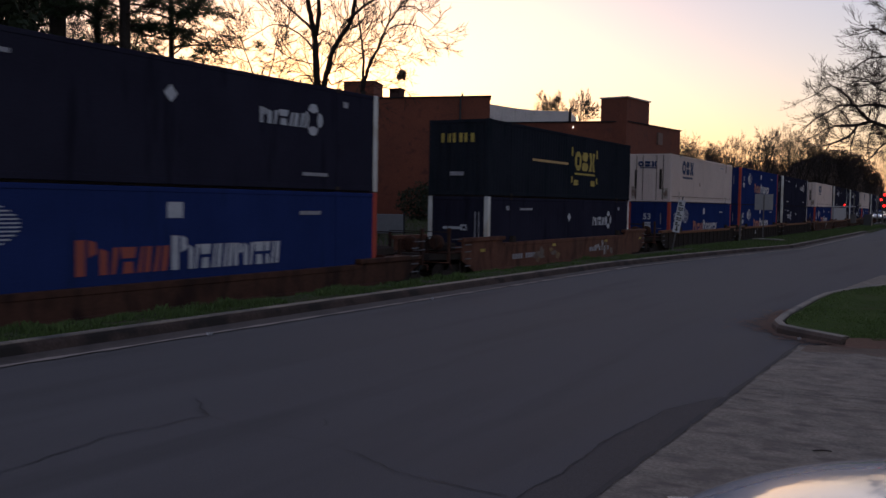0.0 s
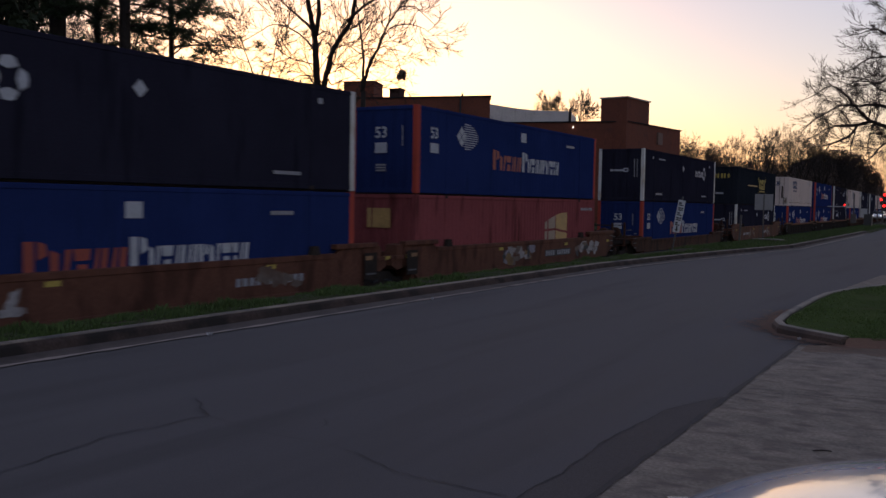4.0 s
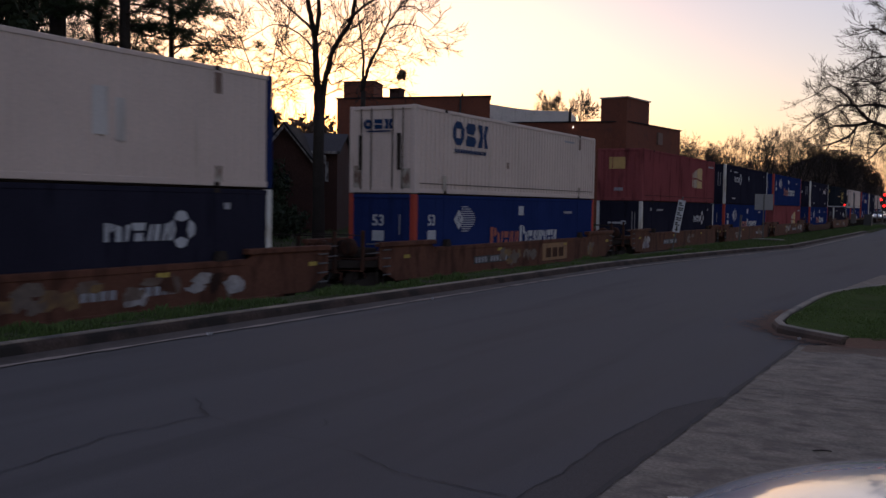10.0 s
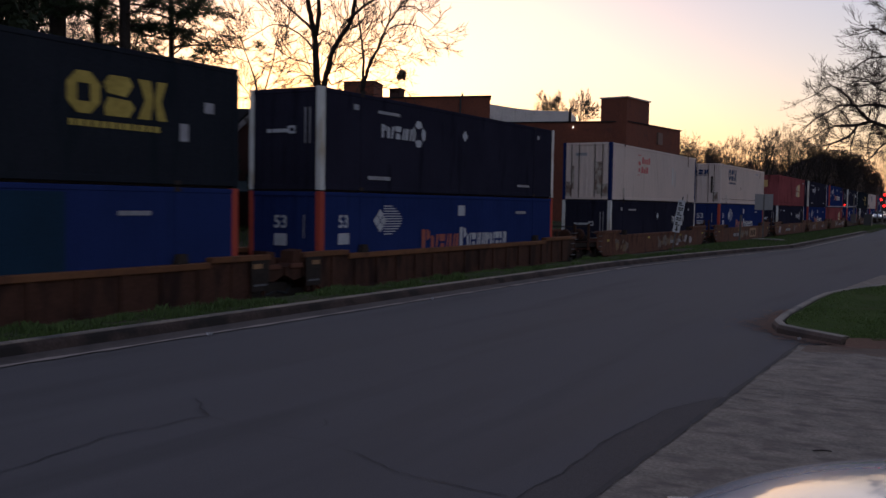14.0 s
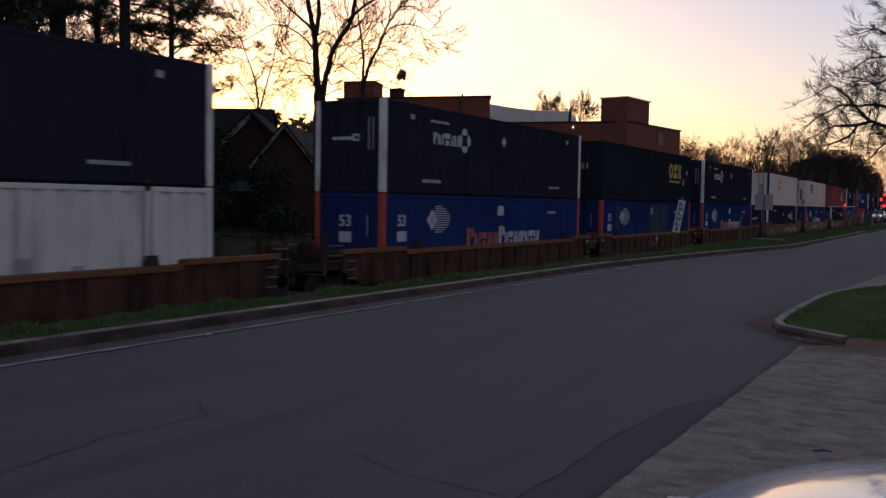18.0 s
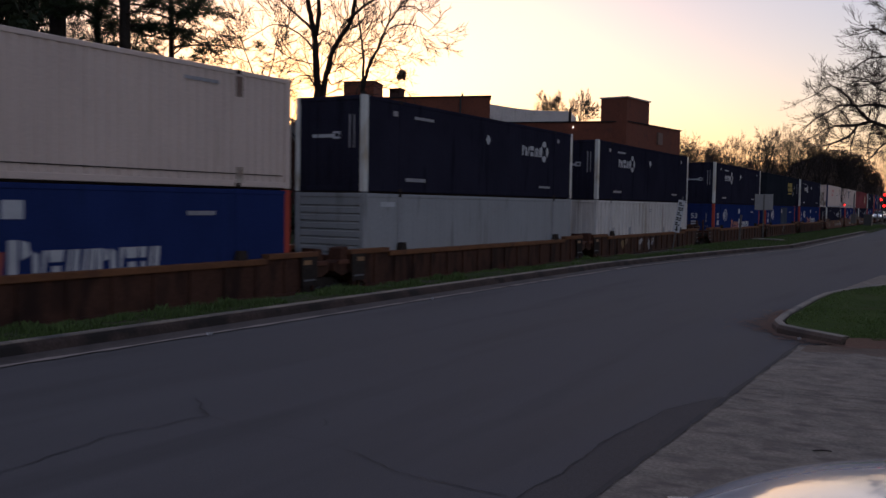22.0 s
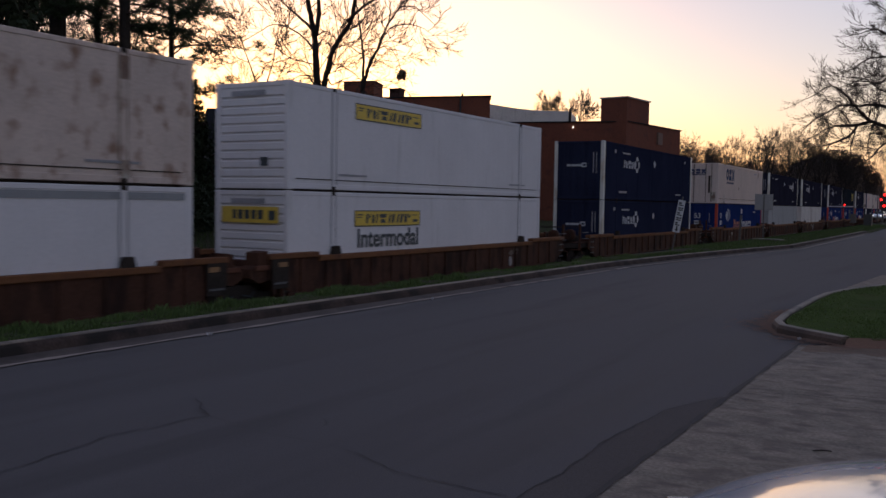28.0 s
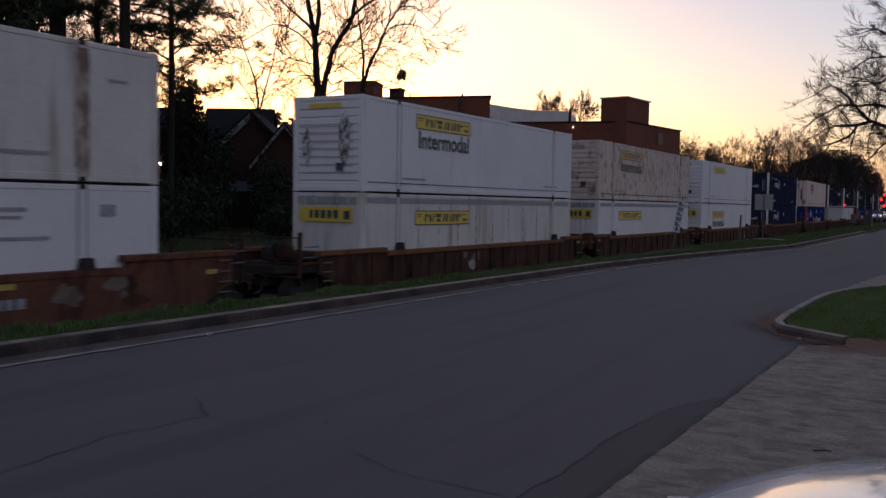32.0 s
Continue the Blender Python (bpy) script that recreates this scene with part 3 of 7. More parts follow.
def permanent_way():
    ss = [-400, -200, -100, -50] + [10 * i for i in range(0, 71)]
    bm = bmesh.new()
    sweep(bm, [track(s)[:2] for s in ss], [(-2.9, RAIL_Z - 0.52), (-1.7, RAIL_Z - 0.19), (1.7, RAIL_Z - 0.19), (2.9, RAIL_Z - 0.52)])
    setting("ballast", bm, BALLAST, "grey stone ballast bed under the track", "ballast")
    for side in (-0.75, 0.75):
        bm = bmesh.new()
        sweep(bm, [track(s)[:2] for s in ss], [(side - 0.07, RAIL_Z - 0.17), (side - 0.07, RAIL_Z - 0.155), (side - 0.012, RAIL_Z - 0.13), (side - 0.012, RAIL_Z - 0.045), (side - 0.036, RAIL_Z - 0.03), (side - 0.036, RAIL_Z),
                                               (side + 0.036, RAIL_Z), (side + 0.036, RAIL_Z - 0.03), (side + 0.012, RAIL_Z - 0.045), (side + 0.012, RAIL_Z - 0.13), (side + 0.07, RAIL_Z - 0.155), (side + 0.07, RAIL_Z - 0.17)])
        setting("rail", bm, STEEL, "worn steel rail of the railway track", "rail")
    rng = random.Random(3)
    bm = bmesh.new()
    for i in range(300):
        x, y, h = track(-20 + 0.52 * i)
        soft_box(bm, x - 1.3, x + 1.3, y - 0.115, y + 0.115, RAIL_Z - 0.35, RAIL_Z - 0.172 - rng.uniform(0, 0.008), 0.01)
    setting("railway_ties", bm, TIE, "dark weathered wooden railway ties", "tie", kind="stuff")


ground()
roads()
permanent_way()
grasses()

# ---- the train ----
CL, CW, CH = 16.154, 2.591, 2.866
HX = CW / 2
CACHE = {}


def cached(key, build, material, name, smooth=False):
    key = (key, material.name)
    if key not in CACHE:
        bm = bmesh.new()
        build(bm)
        CACHE[key] = finish(bm, name, material, smooth)
    return CACHE[key]


def wall_sheet(bm, depth, period, y0, y1, z0, z1, side):
    """A corrugated sheet in the plane of y and z; its crests lie in the outer plane."""
    ys, n = [], max(1, int(round((y1 - y0) / period)))
    step = (y1 - y0) / n
    for i in range(n):
        b = y0 + i * step
        ys += [(b, 0), (b + step * 0.42, 0), (b + step * 0.5, depth), (b + step * 0.92, depth)]
    ys.append((y1, 0))
    outer = side * (HX - 0.012)
    pr = [[bm.verts.new((outer - side * d, y, z)) for z in (z0, z1)] for y, d in ys]
    for a, b in zip(pr, pr[1:]):
        bm.faces.new((a[0], b[0], b[1], a[1]))


def end_sheet(bm, y, dirn, style):
    x0, x1, z0, z1 = -HX + 0.14, HX - 0.14, 0.16, CH - 0.12
    if style == "ribs":
        zs, z = [(z0, 0)], z0
        n = 10
        for i in range(n):
            b = z0 + 0.1 + (z1 - z0 - 0.2) * i / n
            h = (z1 - z0 - 0.2) / n
            zs += [(b, 0), (b + 0.03, 0.045), (b + h * 0.25, 0.045), (b + h * 0.25 + 0.03, 0)]
        zs.append((z1, 0))
        pr = [[bm.verts.new((x, y - dirn * d, z)) for x in (x0, x1)] for z, d in zs]
    else:
        n = 9
        xs = []
        for i in range(n):
            b, h = x0 + (x1 - x0) * i / n, (x1 - x0) / n
            xs += [(b, 0), (b + h * 0.45, 0), (b + h * 0.55, 0.025), (b + h * 0.92, 0.025)]
        xs.append((x1, 0))
        pr = [[bm.verts.new((x, y - dirn * d, z)) for z in (z0, z1)] for x, d in xs]
    for a, b in zip(pr, pr[1:]):
        bm.faces.new((a[0], b[0], b[1], a[1]))


def decal(root, name, boxes, material, label="", x=HX + 0.002, end=False, proud=0.006):
    """Flat marks on the near side, (u from the rear end, height) boxes; end: on the rear end, (x, height)."""
    if len(boxes) > 1:
        for b in boxes:
            decal(root, name, [b], material, label, x, end, proud)
        return None

    def build(bm):
        for a, b, c, d in boxes:
            if end:
                quad_box(bm, a, b, -CL / 2 - proud, -CL / 2 - proud + 0.005, c, d)
            else:
                quad_box(bm, x - 0.004, x, a - CL / 2, b - CL / 2, c, d)
    return part(name, cached(("decal", tuple(boxes), end, x, proud), build, material, name), None, root, label)


def bars(root, name, boxes, material, label="", end=False):
    for b in boxes:
        decal(root, name, [b], material, label, end=end)


def shape_decal(root, name, outlines, material, label="", x=HX + 0.002):
    def build(bm):
        for o in outlines:
            prism(bm, [(u - CL / 2, z) for u, z in o], x - 0.004, x)
    return part(name, cached(("shape", tuple(tuple(o) for o in outlines), x), build, material, name), None, root, label)


def shape_decal_end(root, name, outline, material, label=""):
    def build(bm):
        a = [bm.verts.new((x, -CL / 2 - 0.008, z)) for x, z in outline]
        b = [bm.verts.new((x, -CL / 2 - 0.003, z)) for x, z in outline]
        for i in range(len(a)):
            bm.faces.new((a[i], a[i - 1], b[i - 1], b[i]))
        bm.faces.new(a)
        bm.faces.new(b[::-1])
    return part(name, cached(("endshape", tuple(outline)), build, material, name), None, root, label)


def diamond(u, z, r):
    return [(u - r, z), (u, z - r), (u + r, z), (u, z + r)]


def block_word(u, z, h, widths, gap=0.07):
    """A wordmark as plain blocks, one a letter."""
    out = []
    for w, k in widths:
        out.append((u, u + w, z, z + h * k))
        u += w + gap
    return out


def frame_word(u, z, h, n, w, gap, t):
    """A wordmark as plain upright bars, two to a letter."""
    out = []
    for i in range(n):
        out += [(u, u + w * 0.30, z, z + h), (u + w * 0.66, u + w, z, z + h * (1 if i % 2 else 0.96))]
        u += w + gap
    return out


def shape_row(u, z, h, widths, gap):
    """A wordmark as plain shapes, one or two strokes a letter, none of them a letter."""
    rows = []
    for i, (w, k) in enumerate(widths):
        t = h * k
        rows.append((
            [[(u, z), (u + 0.42 * w, z), (u + 0.42 * w, z + t), (u, z + t)], [(u + 0.56 * w, z + 0.5 * t), (u + 0.96 * w, z + 0.62 * t), (u + 0.9 * w, z + 0.92 * t), (u + 0.56 * w, z + t)]],
            [[(u, z), (u + 0.28 * w, z), (u + 0.46 * w, z + t), (u + 0.26 * w, z + t)], [(u + 0.46 * w, z), (u + 0.84 * w, z), (u + w, z + t), (u + 0.62 * w, z + t)]],
            [[(u + 0.16 * w, z), (u + 0.84 * w, z), (u + 0.76 * w, z + 0.44 * t), (u + 0.24 * w, z + 0.44 * t)], [(u + 0.1 * w, z + 0.58 * t), (u + 0.9 * w, z + 0.58 * t), (u + w, z + t), (u, z + t)]],
            [[(u, z), (u + 0.4 * w, z), (u + 0.4 * w, z + 0.86 * t), (u, z + t)], [(u + 0.6 * w, z), (u + 0.8 * w, z), (u + w, z + t), (u + 0.7 * w, z + t)]],
        )[(i * 3 + i // 4) % 4])
        u += w + gap
    return rows


def ring_shapes(u, z, w, h, t):
    """A rounded ring as four plain strokes."""
    c = 0.3 * min(w, h)
    return [[(u, z + c), (u + t, z + c + 0.3 * t), (u + t, z + h - c - 0.3 * t), (u, z + h - c)], [(u + w - t, z + c + 0.3 * t), (u + w, z + c), (u + w, z + h - c), (u + w - t, z + h - c - 0.3 * t)],
            [(u, z + c), (u + c, z), (u + w - c, z), (u + w, z + c), (u + w - t, z + c + 0.3 * t), (u + w - c, z + t), (u + c, z + t), (u + t, z + c + 0.3 * t)],
            [(u, z + h - c), (u + t, z + h - c - 0.3 * t), (u + c, z + h - t), (u + w - c, z + h - t), (u + w - t, z + h - c - 0.3 * t), (u + w, z + h - c), (u + w - c, z + h), (u + c, z + h)]]


def three_marks(root, name, u, z, w, h, material, label, x=HX + 0.003):
    """A wordmark of three plain shapes: a ring, two stacked slabs, two chevrons."""
    a = w * 0.31
    for o in ring_shapes(u, z, a, h, 0.3 * a):
        shape_decal(root, name, [o], material, label, x)
    b = u + 0.345 * w
    shape_decal(root, name, [[(b + 0.1 * a, z + 0.56 * h), (b + 0.7 * a, z + 0.5 * h), (b + 0.95 * a, z + 0.8 * h), (b + 0.8 * a, z + h), (b + 0.2 * a, z + h), (b, z + 0.8 * h)]], material, label, x)
    shape_decal(root, name, [[(b + 0.05 * a, z), (b + 0.8 * a, z), (b + a, z + 0.24 * h), (b + 0.85 * a, z + 0.42 * h), (b + 0.15 * a, z + 0.46 * h), (b, z + 0.2 * h)]], material, label, x)
    c = u + 0.69 * w
    shape_decal(root, name, [[(c, z), (c + 0.42 * a, z), (c + 0.5 * a, z + 0.36 * h), (c + 0.5 * a, z + 0.64 * h), (c + 0.42 * a, z + h), (c, z + h), (c + 0.24 * a, z + 0.5 * h)]], material, label, x)
    shape_decal(root, name, [[(c + 0.66 * a, z), (c + a, z), (c + 0.8 * a, z + 0.5 * h), (c + a, z + h), (c + 0.66 * a, z + h), (c + 0.56 * a, z + 0.5 * h)]], material, label, x)


LOOKS = {
    # kind: walls, posts, sheet depth, sheet period, rear end style, label
    "navy": (INK, BONE, 0.004, 0.30, "doors", "dark navy steel freight container with white corner posts"),
    "navyfront": (INK, BONE, 0.004, 0.30, "doors", "dark navy freight container, white corner posts, white mark near its front"),
    "navyblue": (NAVY, BONE, 0.004, 0.30, "doors", "deep navy blue freight container with white corner posts"),
    "blue": (BLUE, ORANGE, 0.005, 0.30, "doors", "blue steel freight container with orange corner posts"),
    "bluepatched": (BLUE, ORANGE, 0.005, 0.30, "doors", "blue freight container with slate repaint patches, orange corner posts"),
    "cream": (CREAM, CREAM, 0.036, 0.28, "doors", "weathered cream freight container with blue lettering blocks"),
    "reefer": (CREAM, POSTBLUE, 0.018, 0.28, "doors", "cream freight container with blue corner posts, faded red lettering"),
    "green": (DEEPGREEN, DEEPGREEN, 0.014, 0.28, "doors", "dark green freight container with yellow marks"),
    "greenfront": (DEEPGREEN, DEEPGREEN, 0.014, 0.28, "doors", "dark green freight container with large yellow mark at its front"),
    "maroon": (MAROON, MAROON, 0.016, 0.28, "doors", "maroon steel freight container with faded yellow panel"),
    "whitepanel": (WHITE, WHITE, 0.004, 1.2, "ribs", "smooth white freight container with yellow name panel"),
    "whitepanelbare": (WHITE, WHITE, 0.004, 1.2, "ribs", "clean white freight container with yellow name panel alone"),
    "whitepanelword": (WHITE, WHITE, 0.004, 1.2, "ribs", "white freight container with yellow panel and dark lettering"),
    "dirtypanel": (CREAMDIRTY, CREAMDIRTY, 0.012, 0.6, "ribs", "stained cream freight container with faded panel and lettering"),
    "whitelow": (WHITE, WHITE, 0.004, 1.2, "doors", "bright white freight container with yellow side panel"),
    "whitecorr": (WHITECORR, WHITECORR, 0.055, 0.55, "doors", "grimy white corrugated freight container"),
    "whiteplain": (WHITE, WHITE, 0.004, 1.2, "doors", "plain bright white freight container with small dark marks"),
    "whitecorrpanel": (WHITECORR, WHITECORR, 0.012, 1.33, "doors", "grimy white corrugated freight container with yellow panel"),
    "grey": (GREY, GREY, 0.006, 0.9, "ribs", "plain grey freight container with ribbed end"),
    "whiteold": (WHITECORR, WHITECORR, 0.006, 1.0, "ribs", "old pale freight container with rust-stained posts"),
}


def container(kind):
    walls, posts, depth, period, rear, label = LOOKS[kind]
    root = thing("freight_container", label, "freight container", group="containers on the train")
    for side in (1, -1):
        part("side_wall", cached(("side", side, depth, period), lambda bm: wall_sheet(bm, depth, period, -CL / 2 + 0.2, CL / 2 - 0.2, 0.14, CH - 0.1, side), walls, "side_wall"), None, root)
        part("top_rail", cached(("toprail", side), lambda bm: soft_box(bm, *sorted((side * (HX - 0.09), side * HX)), -CL / 2 + 0.16, CL / 2 - 0.16, CH - 0.13, CH - 0.015, 0.012), walls, "top_rail"), None, root)
        part("bottom_rail", cached(("lowrail", side), lambda bm: soft_box(bm, *sorted((side * (HX - 0.1), side * (HX - 0.004))), -CL / 2 + 0.16, CL / 2 - 0.16, 0.02, 0.17, 0.012), walls, "bottom_rail"), None, root)
        for e in (1, -1):
            part("corner_post", cached(("post", side, e), lambda bm: soft_box(bm, *sorted((side * (HX - 0.17), side * (HX + 0.001))), *sorted((e * (CL / 2 - 0.22), e * CL / 2)), 0.0, CH, 0.014), posts, "corner_post"), None, root)
            c = part("lifting_post", cached(("lift", side, e), lambda bm: soft_box(bm, *sorted((side * (HX - 0.1), side * (HX + 0.004))), *sorted((e * 6.02, e * 6.17)), 0.0, CH, 0.01), walls, "lifting_post"), None, root)
            for z0, nm in ((0.0, "casting"), (CH - 0.12, "casting")):
                part("casting", cached(("cast", side, e, z0), lambda bm: soft_box(bm, *sorted((side * (HX - 0.12), side * (HX + 0.008))), *sorted((e * 6.0, e * 6.19)), z0, z0 + 0.12, 0.012), GRIME if kind != "blue" else walls, "casting"), None, c)
    part("roof", cached(("roof",), lambda bm: [soft_box(bm, -HX + 0.05, HX - 0.05, -CL / 2 + 0.05 + i * (CL - 0.1) / 14, -CL / 2 + 0.05 + (i + 1) * (CL - 0.1) / 14 - 0.004, CH - 0.06, CH - 0.012 - 0.006 * (i % 2), 0.01) for i in range(14)], walls, "roof"), None, root)
    # the underframe drops below the base to block light through the stacking gap
    part("underframe", cached(("under",), lambda bm: soft_box(bm, -HX + 0.11, HX - 0.11, -CL / 2 + 0.05, CL / 2 - 0.05, -0.036, 0.13, 0.02), GRIME, "underframe"), None, root)
    part("front_wall", cached(("front", rear), lambda bm: end_sheet(bm, CL / 2 - 0.03, 1, "ribs"), walls, "front_wall"), None, root)
    part("rear_wall", cached(("rear", rear), lambda bm: end_sheet(bm, -CL / 2 + 0.03, -1, rear), walls, "rear_wall"), None, root)
    for e in (1, -1):
        part("end_header", cached(("head", e), lambda bm: soft_box(bm, -HX + 0.16, HX - 0.16, *sorted((e * (CL / 2 - 0.12), e * (CL / 2 - 0.004))), CH - 0.14, CH - 0.01, 0.012), walls, "end_header"), None, root)
        part("end_sill", cached(("sill", e), lambda bm: soft_box(bm, -HX + 0.16, HX - 0.16, *sorted((e * (CL / 2 - 0.12), e * (CL / 2 - 0.004))), 0.01, 0.17, 0.012), walls, "end_sill"), None, root)
    if rear == "doors":
        rods = GRIME if kind in ("cream", "reefer") else walls
        for x in (-0.82, -0.42, 0.42, 0.82):
            part("lock_rod", cached(("rod", x), lambda bm: tube(bm, [(x, -CL / 2 - 0.004, 0.1), (x, -CL / 2 - 0.004, CH - 0.08)], [0.018, 0.018], 6), rods, "lock_rod"), None, root)
    # marks
    if kind in ("navy", "navyblue", "navyfront"):
        f = 7.9 if kind == "navyfront" else 0.0
        for o in shape_row(3.0 + f, 1.66, 0.40, [(0.26, 1), (0.40, 0.9), (0.38, 1), (0.40, 0.9), (0.36, 0.95)], 0.03):
            shape_decal(root, "wordmark_shape", o, DECALWHITE, "white shape of a faded wordmark")
        cu, cz = 5.14 + f, 1.90
        for i in range(4):
            a = math.pi / 2 * i
            petal = [(0.17, 0.0), (0.24, -0.22), (0.40, -0.13), (0.43, 0.0), (0.40, 0.13), (0.24, 0.22)]
            shape_decal(root, "emblem_petal", [[(cu + p * math.cos(a) - q * math.sin(a), cz + p * math.sin(a) + q * math.cos(a)) for p, q in petal]], DECALWHITE, "white petal of a round emblem with open centre")
        shape_decal(root, "placard", [diamond(8.25 - 0.3 * (f > 0), 2.06, 0.20)], DECALWHITE, "white diamond placard")
        decal(root, "number_bar", [(2.8, 4.0, 2.36, 2.45)], DECALGREY)
        decal(root, "number_bar", [(2.3, 3.5, 0.36, 0.47)], DECALGREY)
        decal(root, "number_bar", [(12.6, 13.7, 0.38, 0.47)], DECALGREY)
        decal(root, "size_mark", [(1.55, 1.8, 2.36, 2.52)], DECALGREY)
        decal(root, "size_mark", [(14.4, 14.62, 2.36, 2.52)], DECALGREY)
        decal(root, "end_mark", [(-0.62, 0.16, 1.62, 1.72), (0.14, 0.22, 1.58, 1.8), (0.22, 0.38, 1.58, 1.64), (0.22, 0.38, 1.74, 1.8), (0.36, 0.44, 1.58, 1.8)], DECALWHITE, "small white end mark", end=True)
        decal(root, "end_bar", [(0.74, 0.79, 1.3, 2.3), (0.9, 0.94, 1.3, 2.3)], DECALGREY, end=True)
    if kind == "bluepatched":
        for a, b in ((7.6, 11.2), (1.9, 2.6)):
            decal(root, "repaint_patch", [(a, b, 0.2, 2.7)], SLATE, "slate repaint patch")
    if kind in ("blue", "bluepatched"):
        # emblem of diamonds drawn out in stripes, and a two-coloured wordmark
        shape_decal(root, "emblem_disc", [diamond(2.98, 2.22, 0.165), diamond(2.98, 1.84, 0.165), diamond(2.79, 2.03, 0.17), diamond(3.16, 2.03, 0.155)], DECALWHITE, "white emblem of diamonds")
        decal(root, "emblem_stripe", [(3.02 + 0.07 * abs(i - 5.5) ** 0.5, 4.2 - 0.018 * (i - 5.5) ** 2, 1.60 + 0.078 * i, 1.632 + 0.078 * i) for i in range(12)], DECALWHITE, "white stripe of the emblem")
        if kind == "blue":
            for o in shape_row(5.42, 0.98, 0.74, [(0.55, 1), (0.50, 0.76), (0.42, 0.76), (0.40, 0.76), (0.46, 0.76)], 0.04):
                shape_decal(root, "wordmark_shape", o, DECALORANGE, "orange shape of the wordmark")
            for o in shape_row(7.98, 0.98, 0.78, [(0.50, 1), (0.32, 0.72), (0.36, 0.72), (0.35, 0.72), (0.36, 0.72), (0.32, 0.72), (0.36, 0.72), (0.36, 0.72), (0.20, 0.72), (0.36, 0.72)], 0.025)[::-1]:
                shape_decal(root, "wordmark_shape", o, DECALWHITE, "white shape of the wordmark")
        decal(root, "placard", [(7.85, 8.32, 2.16, 2.52)], DECALWHITE, "white square placard")
        decal(root, "size_plate", [(0.85, 1.38, 1.36, 1.68)], DECALWHITE)
        decal(root, "number_bar", [(12.5, 13.4, 2.22, 2.32)], DECALGREY)
        decal(root, "end_plate", [(-0.33, 0.13, 1.32, 1.66)], DECALWHITE, end=True)
        for z in (0.72, 0.81, 0.90):
            decal(root, "end_number_bar", [(-0.3, 0.1, z, z + 0.055)], DECALGREY, end=True)
        decal(root, "end_bar", [(0.72, 0.76, 1.55, 2.2)], DECALGREY, end=True)
        me = lettering("53", 0.50, DECALWHITE)
        part("size_number", me, None, root, "white painted number").matrix_basis = Matrix.Translation((HX + 0.001, 1.1 - CL / 2, 2.0))
        part("size_number", me, None, root, "white painted number").matrix_basis = Matrix.Translation((-0.1, -CL / 2 - 0.004, 1.98)) @ pose(0, 0, 0, 0, 0, -90)
    if kind.startswith("white") or kind in ("dirtypanel", "grey"):
        for u in (1.87, 2.08, 14.04, 14.26):
            decal(root, "post_seam", [(u, u + 0.03, 0.15, 2.75)], DECALGREY if kind != "dirtypanel" else STAIN, x=HX + 0.001)
    if kind in ("cream", "reefer", "dirtypanel", "whiteold"):
        for u, z0, z1 in ((1.8, 0.12, 0.62), (14.1, 0.12, 0.5), (14.08, 2.2, 2.7)):
            decal(root, "rust_run", [(u, u + 0.24, z0, z1)], STAIN, "rust run at the lifting post", x=HX + 0.005)
        for a, b, z1 in ((-1.1, -0.8, 0.9), (0.75, 1.12, 0.8)):
            decal(root, "end_stain", [(a, b, 0.17, z1)], STAIN, "rust stain on the end", end=True)
    if kind == "cream":
        x = HX + 0.003
        three_marks(root, "wordmark", 2.45, 1.72, 2.65, 0.82, DECALBLUE, "large blue shape of a wordmark", x)
        decal(root, "word_bar", block_word(2.6, 1.46, 0.13, [(0.13, 1), (0.17, 1)] * 6, 0.05), DECALBLUE, "thin row of blue blocks", x)
        for o in ring_shapes(-0.72, 2.1, 0.34, 0.32, 0.11) + [[(-0.3, 2.1), (0.02, 2.1), (0.02, 2.23), (-0.3, 2.24)], [(-0.3, 2.29), (0.02, 2.27), (0.02, 2.42), (-0.3, 2.42)], [(0.08, 2.1), (0.24, 2.1), (0.26, 2.26), (0.24, 2.42), (0.08, 2.42), (0.16, 2.26)], [(0.3, 2.1), (0.42, 2.1), (0.36, 2.26), (0.42, 2.42), (0.3, 2.42), (0.27, 2.26)]]:
            shape_decal_end(root, "end_wordmark", o, DECALBLUE, "small blue shape of the end wordmark")
        decal(root, "end_word_bar", [(-0.6, 0.36, 2.0, 2.05)], DECALBLUE, end=True)
        # the recesses' dark depth is painted as flat marks on the door
        decal(root, "lock_recess", [(-0.92, -0.78, 0.75, 1.9)], GRIME, "flat dark mark for a lock recess", end=True)
        decal(root, "lock_recess", [(0.60, 0.74, 0.75, 1.95)], GRIME, "flat dark mark for a lock recess", end=True)
        decal(root, "number_bar", [(12.4, 13.5, 2.44, 2.52)], DECALGREY)
        decal(root, "rust_spot", [(6.7, 6.9, 1.05, 1.3)], STAIN)
        decal(root, "lower_seam", [(0.3, 15.8, 0.32, 0.345)], GRIME, "dark seam above the bottom rail")
    if kind == "reefer":
        decal(root, "lettering", block_word(4.85, 2.0, 0.36, [(0.3, 1), (0.28, 0.75), (0.28, 0.75), (0.3, 1)], 0.09) + block_word(4.75, 1.5, 0.34, [(0.3, 1), (0.26, 0.7), (0.12, 1), (0.26, 1)], 0.09), DECALRED, "faded red lettering blocks")
        decal(root, "faded_emblem", [(4.12, 4.75, 2.42, 2.46), (4.25, 4.6, 1.9, 2.1), (4.3, 4.55, 1.55, 1.75), (4.1, 4.5, 1.36, 1.4)], DECALRED, "faded dark emblem")
        decal(root, "patch", [(10.6, 11.0, 1.0, 2.0), (11.2, 11.45, 0.9, 1.8)], WHITECORR, "paler repainted patch")
        decal(root, "end_stain", [(-0.85, -0.68, 0.5, 1.7), (0.45, 0.8, 0.3, 1.9)], STAIN, "rust-brown stain", end=True)
